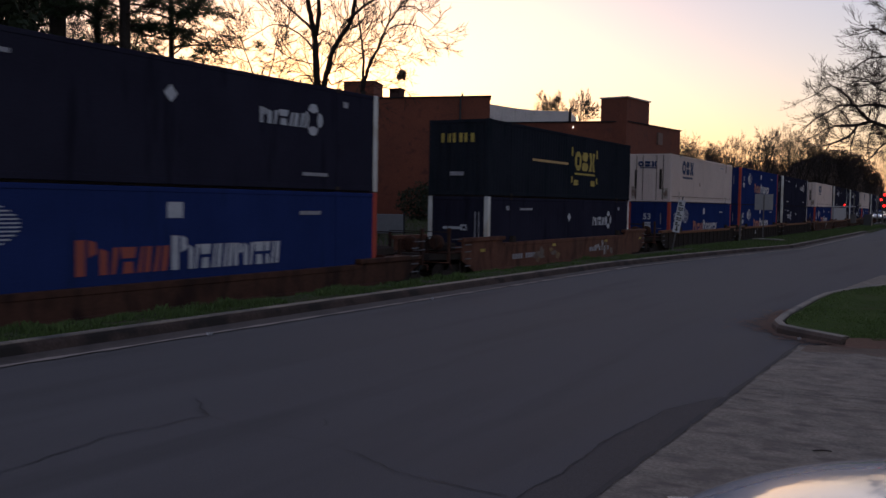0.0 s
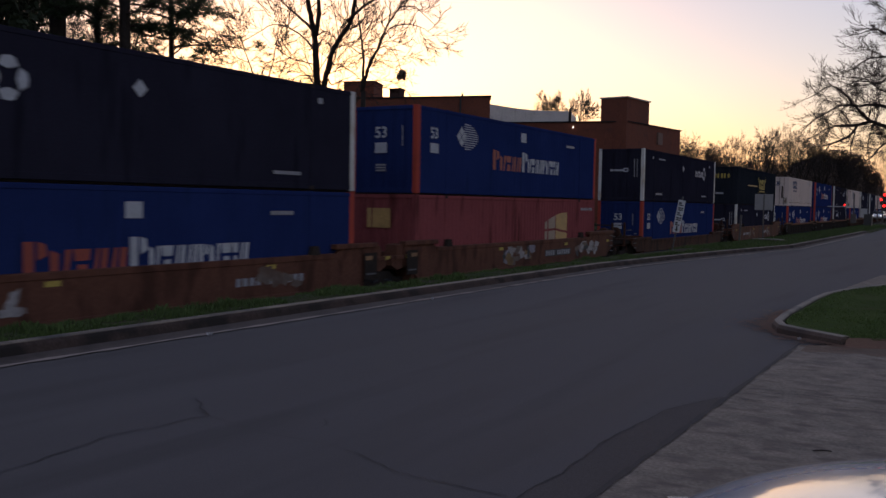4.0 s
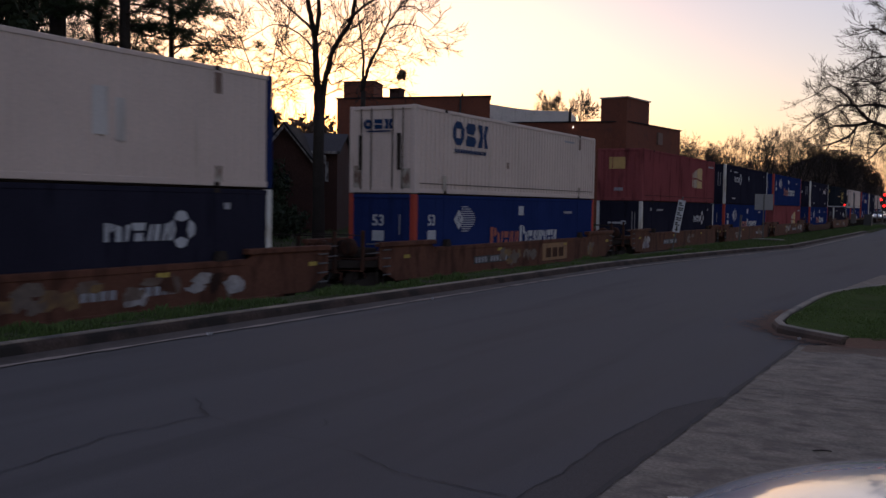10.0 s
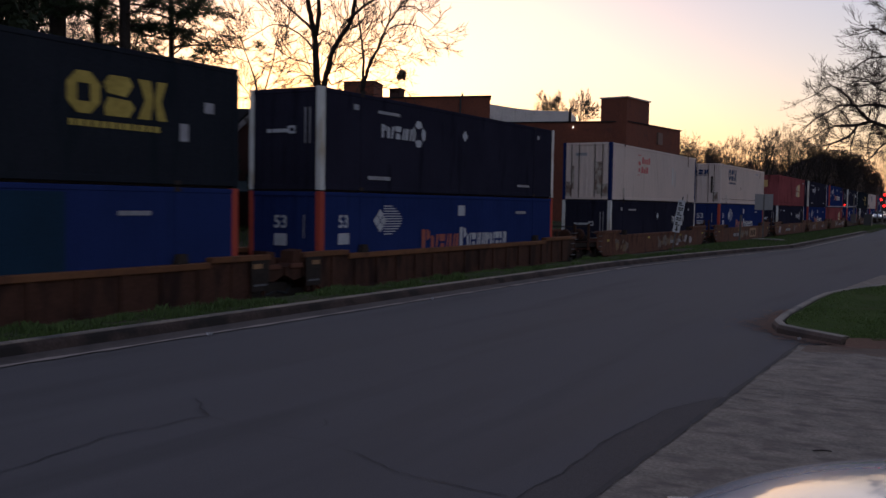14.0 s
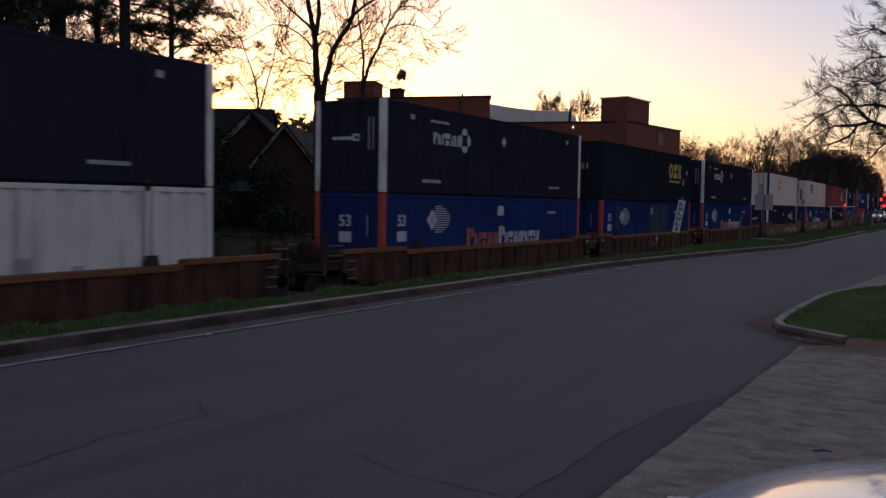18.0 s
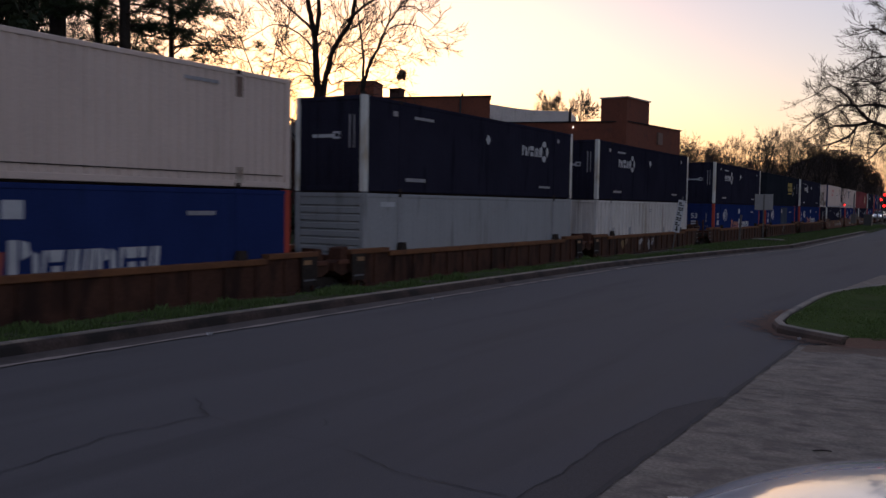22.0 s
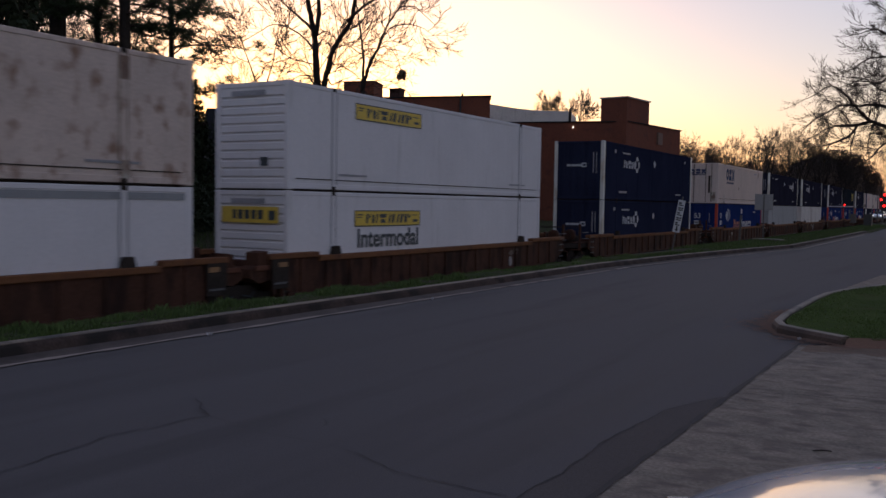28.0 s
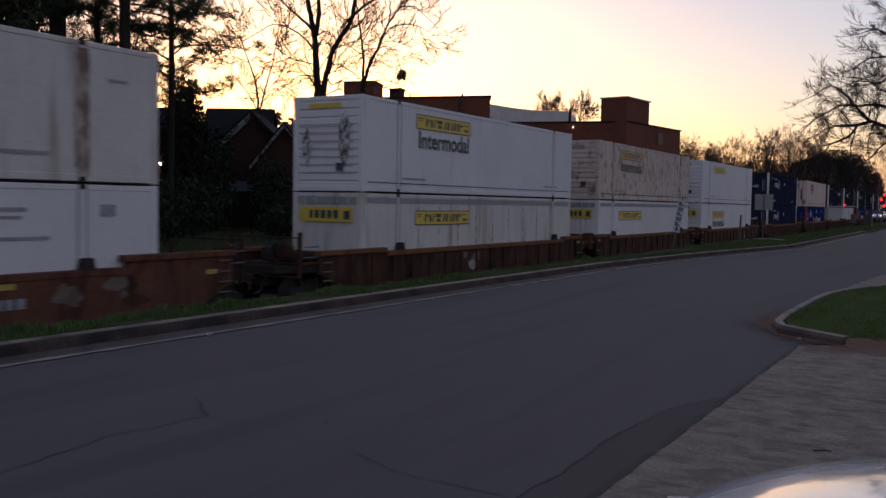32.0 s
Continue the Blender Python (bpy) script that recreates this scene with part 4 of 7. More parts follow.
        decal(root, "end_bar", [(-0.6, 0.0, 2.2, 2.35)], DECALGREY, end=True)
    if kind == "green":
        three_marks(root, "emblem_shape", 8.5, 1.28, 2.5, 0.85, DULLYELLOW, "yellow shape of an emblem")
        decal(root, "emblem_bar", [(8.5, 11.0, 1.08, 1.17)], DULLYELLOW, "yellow bar under the emblem")
        decal(root, "emblem_corner", [(8.1, 8.25, 1.9, 2.3), (11.2, 11.35, 1.9, 2.3), (8.1, 8.25, 0.7, 1.0), (11.2, 11.35, 0.7, 1.0), (8.4, 8.9, 0.6, 0.85), (10.5, 11.0, 0.6, 0.85)], DULLYELLOW, "yellow corner mark")
        decal(root, "word_bar", [(3.9, 7.7, 1.48, 1.58)], DECALOCHRE)
        bars(root, "end_emblem_bar", frame_word(-0.75, 2.0, 0.35, 3, 0.42, 0.08, 0.12), DULLYELLOW, "yellow end emblem", end=True)
        decal(root, "end_plate", [(-0.35, 0.25, 0.75, 0.9)], DECALGREY, end=True)
    if kind == "greenfront":
        three_marks(root, "wordmark", 11.25, 1.4, 2.6, 0.85, DULLYELLOW, "large yellow shape of a wordmark")
        decal(root, "word_bar", block_word(11.3, 1.14, 0.13, [(0.13, 1), (0.17, 1)] * 6, 0.05), DULLYELLOW, "thin row of yellow blocks")
        decal(root, "size_mark", [(15.0, 15.3, 1.7, 1.95), (14.2, 14.5, 1.0, 1.4)], DECALGREY)
        bars(root, "end_emblem_bar", frame_word(-0.5, 1.5, 0.3, 3, 0.3, 0.06, 0.09), DECALOCHRE, "dull yellow end emblem", end=True)
    if kind == "maroon":
        for o, m in (([(10.35, 1.58), (10.58, 1.57), (10.58, 1.93), (10.35, 1.85)], PALEPANEL), ([(10.72, 1.58), (11.45, 1.6), (11.45, 2.15), (10.72, 1.97)], PALEPANEL),
                     ([(11.52, 1.6), (12.1, 1.52), (12.75, 1.47), (12.75, 2.27), (12.1, 2.25), (11.52, 2.17)], DECALOCHRE), ([(10.35, 1.0), (10.58, 0.98), (10.58, 1.48), (10.35, 1.47)], PALEPANEL),
                     ([(10.72, 0.96), (11.45, 0.94), (11.45, 1.5), (10.72, 1.48)], PALEPANEL), ([(11.52, 0.94), (12.75, 0.94), (12.75, 1.37), (12.1, 1.42), (11.52, 1.5)], DECALOCHRE)):
            shape_decal(root, "panel", [o], m, "faded column of the panel")
        decal(root, "number_bar", block_word(14.4, 2.36, 0.12, [(0.13, 1)] * 8, 0.05), DECALGREY)
        decal(root, "end_panel", [(-0.62, 0.3, 1.75, 2.4)], DECALOCHRE, "faded yellow end panel", end=True)
        decal(root, "end_plate", [(-0.3, 0.2, 0.55, 0.72)], DECALGREY, end=True)
        decal(root, "lower_seam", [(0.3, 15.8, 0.30, 0.325)], GRIME, "dark seam above the bottom rail")
    if "panel" in kind or kind == "whitelow":
        low = kind in ("whitelow", "whitecorrpanel", "whitepanelword")
        z = 2.08 if not low else 1.86
        pm = DECALYELLOW if kind != "dirtypanel" else DECALOCHRE
        decal(root, "name_panel", [(3.0, 6.65, z, z + 0.48)], pm, "yellow name panel")
        decal(root, "panel_border", [(3.0, 6.65, z, z + 0.03), (3.0, 6.65, z + 0.45, z + 0.48), (3.0, 3.03, z, z + 0.48), (6.62, 6.65, z, z + 0.48)], DECALBLACK, x=HX + 0.004)
        for bar in [(3.12, 3.42, z + 0.33, z + 0.37), (3.12, 3.36, z + 0.26, z + 0.29), (6.12, 6.5, z + 0.32, z + 0.35), (6.2, 6.5, z + 0.12, z + 0.2)]:
            decal(root, "panel_bar", [bar], DECALBLACK, x=HX + 0.004)
        for o in shape_row(3.58, z + 0.1, 0.27, [(0.26, 1), (0.34, 1), (0.42, 1), (0.42, 1), (0.42, 1), (0.38, 1)], 0.05)[::1]:
            shape_decal(root, "panel_shape", o, DECALBLACK, "dark shape on the name panel", HX + 0.004)
        if kind in ("whitepanelword", "dirtypanel", "whitepanel"):
            word = part("lettering", lettering("Intermodal", 0.78, DECALBLACK), None, root, "dark painted word")
            word.matrix_basis = Matrix.Translation((HX + 0.002, 4.85 - CL / 2, (z - 0.37)))
        decal(root, "number_bar", [(2.2, 3.6, 0.42, 0.48), (13.2, 14.6, 0.42, 0.48)], DECALGREY)
        if kind == "whitepanel":
            for i, (a, z0, z1) in enumerate(((-0.86, 0.9, 1.75), (-0.76, 0.7, 1.95), (-0.66, 1.1, 1.6), (0.50, 0.95, 2.1), (0.58, 0.62, 2.35), (0.66, 0.7, 2.42), (0.74, 1.0, 2.2))):
                shape_decal_end(root, "end_stain", [(a - 0.055, z0 + 0.2), (a, z0), (a + 0.055, z0 + 0.25), (a + 0.06, z1 - 0.2), (a + 0.01, z1), (a - 0.06, z1 - 0.15)], STAINWHITE, "dark rust smudge")
            # the shading of the ribs is painted on as grey lines
            for i in range(7):
                decal(root, "rib_shadow_line", [(-1.0, 0.98, 0.52 + 0.235 * i, 0.545 + 0.235 * i)], DECALGREY, "shade line painted along the rib", end=True)
        if rear == "ribs":
            decal(root, "end_lettering", [(-0.7, 0.5, 2.5, 2.64)], DECALGREY if kind != "whitepanel" else DECALYELLOW, end=True)
        decal(root, "end_panel", [(-1.02, 0.98, 1.98, 2.42)] if low else [(0.35, 0.6, 0.62, 0.85)], DECALYELLOW if low else DECALBLACK, end=True, proud=0.026)
        if low:
            for b in block_word(-0.62, 2.08, 0.25, [(0.12, 1), (0.17, 1), (0.17, 1), (0.16, 1), (0.17, 1)], 0.07) + [(0.66, 0.88, 2.06, 2.32)]:
                decal(root, "end_panel_bar", [b], DECALBLACK, end=True, proud=0.030)
            decal(root, "end_number_bar", [(-0.35, 0.35, 0.86, 0.95)], DECALGREY, end=True, proud=0.026)
        decal(root, "lower_seam", [(0.3, 15.8, 0.28, 0.305)], GRIME, "dark seam above the bottom rail")
    if kind in ("whitelow", "whitecorrpanel"):
        decal(root, "top_band", [(0.24, 15.9, 2.56, 2.72)], GREY, "grey band under the top rail", x=HX + 0.001)
        decal(root, "end_band", [(-1.1, 1.1, 2.52, 2.72)], GREY, "grey band on the end", end=True)
    if kind == "whitecorrpanel":
        for i in range(9):
            decal(root, "panel_seam", [(3.2 + 1.33 * i, 3.24 + 1.33 * i, 0.3, 2.5)], STAINWHITE, "grimy seam between side panels", x=HX + 0.001)
    if kind == "whiteold":
        decal(root, "rust_streak", [(14.0, 14.35, 0.3, 2.6)], STAIN, "rust streak on the lifting post", x=HX + 0.007)
        decal(root, "number_bar", [(2.4, 3.6, 0.4, 0.5), (12.2, 13.4, 0.5, 0.58), (14.8, 15.3, 2.1, 2.16)], DECALGREY)
    if kind == "whiteplain":
        for b in ((12.2, 12.9, 2.3, 2.38), (12.3, 12.8, 2.16, 2.22), (12.0, 13.4, 1.75, 1.82), (14.6, 15.0, 2.2, 2.45), (2.3, 3.4, 0.5, 0.58)):
            decal(root, "number_bar", [b], DECALGREY)
    if kind in ("whitecorr", "grey"):
        decal(root, "number_bar", [(8.3, 8.7, 2.4, 2.46), (8.3, 8.7, 2.28, 2.34)], DECALGREY)
        decal(root, "grime_patch", [(4.8, 5.2, 0.9, 1.5), (11.0, 11.3, 0.8, 1.4), (12.2, 12.5, 0.7, 1.2), (2.3, 2.6, 1.3, 1.5)] if kind == "whitecorr" else [(0.9, 1.7, 2.45, 2.6), (14.9, 15.2, 0.6, 1.2)], DECALGREY if kind == "whitecorr" else DECALWHITE)
    return root


def truck(root, y):
    t = part("truck", cached(("bolster", y), lambda bm: [soft_box(bm, -1.05, 1.05, y - 0.2, y + 0.2, 0.45, 0.75, 0.03)], GRIME, "truck"), None, root, "grimy cast steel truck")
    for side in (1, -1):
        def frame_side(bm):
            x0, x1 = sorted((side * 0.93, side * 1.08))
            prism(bm, [(y - 1.25, 0.38), (y - 1.25, 0.58), (y - 0.7, 0.62), (y - 0.45, 0.8), (y + 0.45, 0.8), (y + 0.7, 0.62), (y + 1.25, 0.58), (y + 1.25, 0.38), (y + 0.7, 0.42), (y + 0.4, 0.26), (y - 0.4, 0.26), (y - 0.7, 0.42)], x0, x1)
        part("side_frame", cached(("frame", y, side), frame_side, GRIME, "side_frame"), None, t)
    for ax in (-0.89, 0.89):
        for side in (1, -1):
            def wheel(bm):
                tube(bm, [(side * 0.68, y + ax, 0.425), (side * 0.70, y + ax, 0.425), (side * 0.71, y + ax, 0.425), (side * 0.80, y + ax, 0.425)], [0.45, 0.45, 0.42, 0.415], 20)
            part("wheel", cached(("wheel", y, ax, side), wheel, WHEEL, "wheel", True), None, t)
        part("axle", cached(("axle", y, ax), lambda bm: tube(bm, [(-1.1, y + ax, 0.425), (1.1, y + ax, 0.425)], [0.08, 0.08], 8), GRIME, "axle"), None, t)


CLUSTERS = {
    # car: centre along the car, half length, count and tones of each cluster
    11: ((-0.6, 1.3, 15, (GRAFFITI, LILAC, TAUPE, OCHREPAINT, GRAFFITI, BLACK)), (6.7, 1.3, 14, (GRAFFITI, TAUPE, BLACK, GRAFFITI))),
    12: ((-4.0, 1.2, 6, (TAUPE, GRAFFITI)), (5.0, 1.0, 5, (TAUPE,))),
    13: ((-7.6, 0.5, 6, (LILAC, GRAFFITI)), (1.5, 0.9, 5, (TAUPE,))),
    14: ((-0.6, 1.6, 11, (TAUPE, OCHREPAINT, TAUPE)), (7.6, 0.7, 5, (TAUPE, OCHREPAINT))),
    15: ((1.2, 1.5, 10, (TAUPE, TAUPE, OCHREPAINT)), (5.0, 1.6, 10, (TAUPE, GRAFFITI, CARBROWN)), (-6.6, 1.0, 5, (OCHREPAINT, TAUPE))),
    9: ((-3.0, 1.6, 5, (TAUPE, OCHREPAINT)), (4.0, 1.4, 5, (TAUPE, GRAFFITI))),
    19: ((0.1, 0.45, 7, (GRAFFITI, TAUPE, LILAC)), (-1.7, 0.25, 4, (GRAFFITI, TAUPE)), (-4.4, 0.3, 3, (OCHREPAINT,))),
    26: ((6.5, 1.2, 4, (TAUPE, CARBROWN)),),
}


def well_car(style, front, rear, seed):
    """front and rear: 'c' for a coupled end, 'a' for one that shares a truck with the next unit."""
    rng = random.Random(seed)
    smooth = style in ("smooth", "low")
    paint = {"smooth": CARRUST, "ribbed": CARBROWN, "dark": GRIME, "low": CARBROWN}[style]
    label = {"smooth": "rusty orange smooth-sided freight well car with faded graffiti", "ribbed": "dark rust-brown freight well car with ribbed sides", "dark": "grimy blackish freight well car with ribbed sides", "low": "low dark rust-red freight well car with plain sides"}[style]
    root = thing("well_car", label, "freight car", group="well cars of the train")
    SX = HX + 0.15
    YF, YR = (10.25 if front == "c" else 8.98), (10.25 if rear == "c" else 8.98)
    low = style == "low"
    top = 1.05 if low else 1.42 if smooth else 1.40
    end_top = 1.15 if low else 1.62 if smooth else 1.46
    for side in (1, -1):
        part("side_sill", cached(("sill", side, style, front, rear), lambda bm: prism(bm, [(-YR, 0.95), (-YR + 0.9, 0.52), (YF - 0.9, 0.52), (YF, 0.95), (YF, end_top), (7.2, end_top), (6.9, top), (-6.9, top), (-7.2, end_top), (-YR, end_top)], *sorted((side * (SX - 0.05), side * SX))), paint, "side_sill"), None, root)
        part("top_chord", cached(("chord", side, style), lambda bm: soft_box(bm, *sorted((side * (SX - 0.15), side * (SX + (0.02 if smooth else 0.07)))), -6.95, 6.95, top - 0.08, top + 0.07, 0.015), paint if smooth else CHORD, "top_chord"), None, root)
        for e in (1, -1):
            part("end_chord", cached(("endchord", side, e, style, front if e > 0 else rear), lambda bm: soft_box(bm, *sorted((side * (SX - 0.16), side * (SX + 0.075))), *sorted((e * 6.98, e * ((YF if e > 0 else YR) + 0.05))), end_top - 0.02, end_top + 0.12, 0.015), paint if smooth else CHORD, "end_chord"), None, root)
        part("bottom_chord", cached(("lowchord", side, style), lambda bm: soft_box(bm, *sorted((side * (SX - 0.12), side * (SX + 0.03))), -8.2, 8.2, 0.44, 0.54, 0.012), paint, "bottom_chord"), None, root)
    if not smooth:
        for i in range(17):
            y = -8.8 + 17.6 * i / 16
            part("rib", cached(("rib", i, style), lambda bm: soft_box(bm, SX, SX + 0.055, y - 0.05, y + 0.05, 0.54, top - 0.08 if abs(y) < 7 else end_top - 0.02, 0.01), paint, "rib"), None, root)
    if style != "low":
        for e in (1, -1):
            for side in (1, -1):
                part("container_guide", cached(("guide", e, side, style), lambda bm: prism(bm, [(e * 5.92, top + 0.06), (e * 6.28, top + 0.06), (e * 6.22, top + 0.3), (e * 6.0, top + 0.3)], *sorted((side * (SX - 0.12), side * (SX + 0.03)))), GRIME, "container_guide"), None, root)
    for i in range(7):
        part("floor_beam", cached(("floor", i), lambda bm: soft_box(bm, -HX - 0.1, HX + 0.1, -8.25 + i * 2.7, -7.75 + i * 2.7, 0.24, 0.34, 0.02), GRIME, "floor_beam"), None, root)
    for e, kind in ((1, front), (-1, rear)):
        reach = 11.35 if kind == "c" else 9.55
        part("bulkhead", cached(("bulk", e), lambda bm: soft_box(bm, -HX - 0.1, HX + 0.1, *sorted((e * 8.3, e * 8.45)), 0.35, 1.35, 0.02), paint, "bulkhead"), None, root)
        part("end_platform", cached(("platform", e, kind), lambda bm: prism_z(bm, [(-HX - 0.1, e * 8.45), (HX + 0.1, e * 8.45), (HX + 0.1, e * min(reach, 9.9)), (0.75, e * reach), (-0.75, e * reach), (-HX - 0.1, e * min(reach, 9.9))], 0.98, 1.18), GRIME if kind == "c" else paint, "end_platform"), None, root)
        if kind == "c":
            part("centre_sill", cached(("centre", e), lambda bm: soft_box(bm, -0.32, 0.32, *sorted((e * 8.5, e * 11.25)), 0.62, 0.98, 0.02), GRIME, "centre_sill"), None, root)
            part("coupler", cached(("coupler", e), lambda bm: [soft_box(bm, -0.09, 0.09, *sorted((e * 11.2, e * 11.6)), 0.78, 0.96, 0.02), soft_box(bm, -0.17, 0.17, *sorted((e * 11.5, e * 11.76)), 0.74, 1.0, 0.05)], GRIME, "coupler"), None, root)
            truck(root, e * 9.75)
            for z in (0.75, 1.0, 1.25, 1.5):
                part("ladder_rung", cached(("ladder", e, z), lambda bm: tube(bm, [(SX + 0.06, e * 9.75, z), (SX + 0.06, e * 10.15, z)], [0.022, 0.022], 5), BOARDGREY, "ladder_rung"), None, root)
            part("brake_housing", cached(("housing", e), lambda bm: tube(bm, [(0.75, e * 10.75, 1.58), (0.75, e * 10.8, 1.58), (0.75, e * 10.95, 1.58), (0.75, e * 11.0, 1.58)], [0.2, 0.27, 0.27, 0.2], 14), CARBROWN, "brake_housing"), None, root, "round rusty brake housing")
            part("air_hose", cached(("chose", e), lambda bm: tube(bm, [(0.35, e * 11.2, 0.85), (0.4, e * 11.5, 0.5), (0.38, e * 11.72, 0.45)], [0.03] * 3, 6), RUBBER, "air_hose"), None, root)
            part("uncoupling_lever", cached(("lever", e), lambda bm: tube(bm, [(0.1, e * 11.4, 0.98), (0.5, e * 11.3, 0.92), (1.35, e * 11.0, 0.9), (1.4, e * 10.9, 0.7)], [0.016] * 4, 5), CARRUST, "uncoupling_lever"), None, root)
            part("step_sill", cached(("step", e), lambda bm: [tube(bm, [(1.38, e * 9.95, 0.95), (1.38, e * 9.95, 0.45), (1.38, e * 10.3, 0.45), (1.38, e * 10.3, 0.95)], [0.02] * 4, 5)], GRIME, "step_sill"), None, root)
            part("handrail", cached(("handrail", e), lambda bm: tube(bm, [(-1.2, e * 10.9, 1.2), (-1.2, e * 10.9, 1.95), (1.2, e * 10.9, 1.95), (1.2, e * 10.9, 1.2)], [0.018] * 4, 5), GRIME, "handrail"), None, root)
            for xx, z1 in ((1.22, 2.1), (0.35, 1.75), (-1.22, 1.9)):
                part("end_post", cached(("endpost", e, xx), lambda bm: soft_box(bm, xx - 0.05, xx + 0.05, *sorted((e * 10.78, e * 10.88)), 0.9, z1, 0.01), CARBROWN, "end_post"), None, root)
            for zz in (1.42, 1.7):
                part("grab_iron", cached(("grab", e, zz), lambda bm: tube(bm, [(1.3, e * 10.2, zz), (1.42, e * 10.25, zz), (1.42, e * 10.7, zz), (1.3, e * 10.75, zz)], [0.018] * 4, 5), BOARDGREY, "grab_iron"), None, root)
            part("walkway_grating", cached(("grating", e), lambda bm: [soft_box(bm, -1.2, 1.2, *sorted((e * (9.0 + 0.24 * k), e * (9.16 + 0.24 * k))), 1.19, 1.22, 0.005) for k in range(7)], CARBROWN, "walkway_grating"), None, root)
            part("draft_gear_housing", cached(("draft", e), lambda bm: [soft_box(bm, -0.5, 0.5, *sorted((e * 9.0, e * 10.3)), 1.22, 1.5, 0.04), soft_box(bm, -0.9, -0.6, *sorted((e * 9.3, e * 10.0)), 1.22, 1.62, 0.04)], GRIME, "draft_gear_housing"), None, root)
            if e < 0:
                part("brake_wheel", cached(("brake",), lambda bm: tube(bm, [(0.6 + 0.24 * math.cos(a), -11.0, 1.55 + 0.24 * math.sin(a)) for a in [2 * math.pi * k / 14 for k in range(15)]], [0.02] * 15, 5), GRIME, "brake_wheel"), None, root)
        else:
            part("joint_casting", cached(("joint", e), lambda bm: soft_box(bm, -0.45, 0.45, *sorted((e * 9.4, e * 9.7)), 0.7, 1.15, 0.04), GRIME, "joint_casting"), None, root)
            for side in (1, -1):
                part("side_bearing", cached(("bearing", e, side), lambda bm: prism(bm, [(e * 8.98, 0.9), (e * 9.3, 0.85), (e * 9.62, 1.0), (e * 9.62, 1.22), (e * 9.35, 1.3), (e * 9.3, 1.62), (e * 8.98, 1.66)], *sorted((side * 0.95, side * 1.40))), paint, "side_bearing"), None, root)
                part("bracket_plate", cached(("plate", e, side), lambda bm: [soft_box(bm, *sorted((side * 1.40, side * 1.47)), *sorted((e * 9.0, e * 9.5)), 1.18, 1.3, 0.01)], CARRUST, "bracket_plate"), None, root)
            part("air_hose", cached(("hose", e), lambda bm: tube(bm, [(1.0, e * 9.0, 0.7), (1.15, e * 9.3, 0.5), (1.1, e * 9.6, 0.55)], [0.03] * 3, 6), RUBBER, "air_hose"), None, root)
            if e < 0:
                truck(root, -9.74)
            part("warning_board", cached(("board", e), lambda bm: quad_box(bm, SX + 0.08, SX + 0.086, *sorted((e * 8.3, e * 8.95)), 0.68, 1.45), GRIME, "warning_board"), None, root)
            part("yellow_plate", cached(("yellowplate", e), lambda bm: quad_box(bm, SX + 0.087, SX + 0.09, *sorted((e * 8.36, e * 8.7)), 1.24, 1.36), OCHREPANEL, "yellow_plate"), None, root)
            for z in (0.8,):
                part("board_bar", cached(("boardbar", e, z), lambda bm: quad_box(bm, SX + 0.087, SX + 0.09, *sorted((e * 8.38, e * 8.87)), z, z + 0.05), BOARDGREY, "board_bar"), None, root)
    # painted marks on the near side
    def mark(name, y0, y1, z0, z1, m, lab=""):
        part(name, cached((name, round(y0, 3), round(y1, 3), z0, z1), lambda bm: quad_box(bm, SX, SX + 0.004, y0, y1, z0, z1), m, name), None, root, lab)
    if style == "smooth":
        for y in (-8.9, -2.3, 4.1, 9.4):
            mark("yellow_mark", y, y + 0.36, 1.2, 1.31, DULLYELLOW)
        for u in {11: (2.1,), 12: (3.0,), 13: (-4.2,), 14: (-4.1,), 15: (2.1,)}.get(seed, (-6.2, 2.1)):
            if seed in (11, 13, 14):
                part("number_strip", cached(("strip", u), lambda bm: quad_box(bm, SX, SX + 0.003, u - 0.1, u + 2.72, 0.78, 1.06), BLACK, "number_strip"), None, root, "black strip behind the number")
            for i in (0, 1, 2, 3, 5, 6, 7, 8, 9, 10):
                part("number_bar", cached(("carno", u, i), lambda bm: quad_box(bm, SX + 0.002, SX + 0.006, u + 0.24 * i, u + 0.17 + 0.24 * i, 0.82, 1.02), DECALGREY, "number_bar"), None, root)
        if seed == 14:
            mark("pale_panel", 1.85, 4.5, 0.62, 1.42, OCHREPANEL, "dull ochre square panel")
            for y in (2.2, 2.88, 3.56):
                part("panel_bar", cached(("panelbar", y), lambda bm: quad_box(bm, SX + 0.005, SX + 0.008, y, y + 0.52, 0.74, 1.14), CARBROWN, "panel_bar"), None, root, "dark red block on the panel")
    # spray-painted shapes, in clusters of uneven patches
    k = 0
    for y, spread, count, tones in CLUSTERS.get(seed, ((rng.uniform(-6, 6), 0.5, 3, (GRAFFITI, TAUPE)),) if seed % 2 else ()):
        for i in range(int(count * 1.5)):
            k += 1
            cy, cz = y + spread * rng.uniform(-1, 1), 0.97 + rng.uniform(-0.22, 0.22)
            w, h, tilt = rng.uniform(0.10, 0.36), rng.uniform(0.08, 0.24), rng.uniform(-0.5, 0.5)
            bm = bmesh.new()
            ring = []
            for q in range(18):
                t = 2 * math.pi * q / 18
                r = 1 + 0.55 * noise.noise((math.cos(t) * 1.6 + 3.1 * k, math.sin(t) * 1.6, seed)) + 0.3 * noise.noise((math.cos(t) * 5, math.sin(t) * 5 + k, seed))
                ring.append(bm.verts.new((SX + 0.004 + 0.0006 * k, cy + r * w * math.cos(t) + tilt * h * math.sin(t), min(top - 0.1, max(0.56, cz + r * h * math.sin(t))))))
            bm.faces.new(ring)
            part("graffiti", bm, tones[i % len(tones)], root, "faded spray-painted patch")
    return root


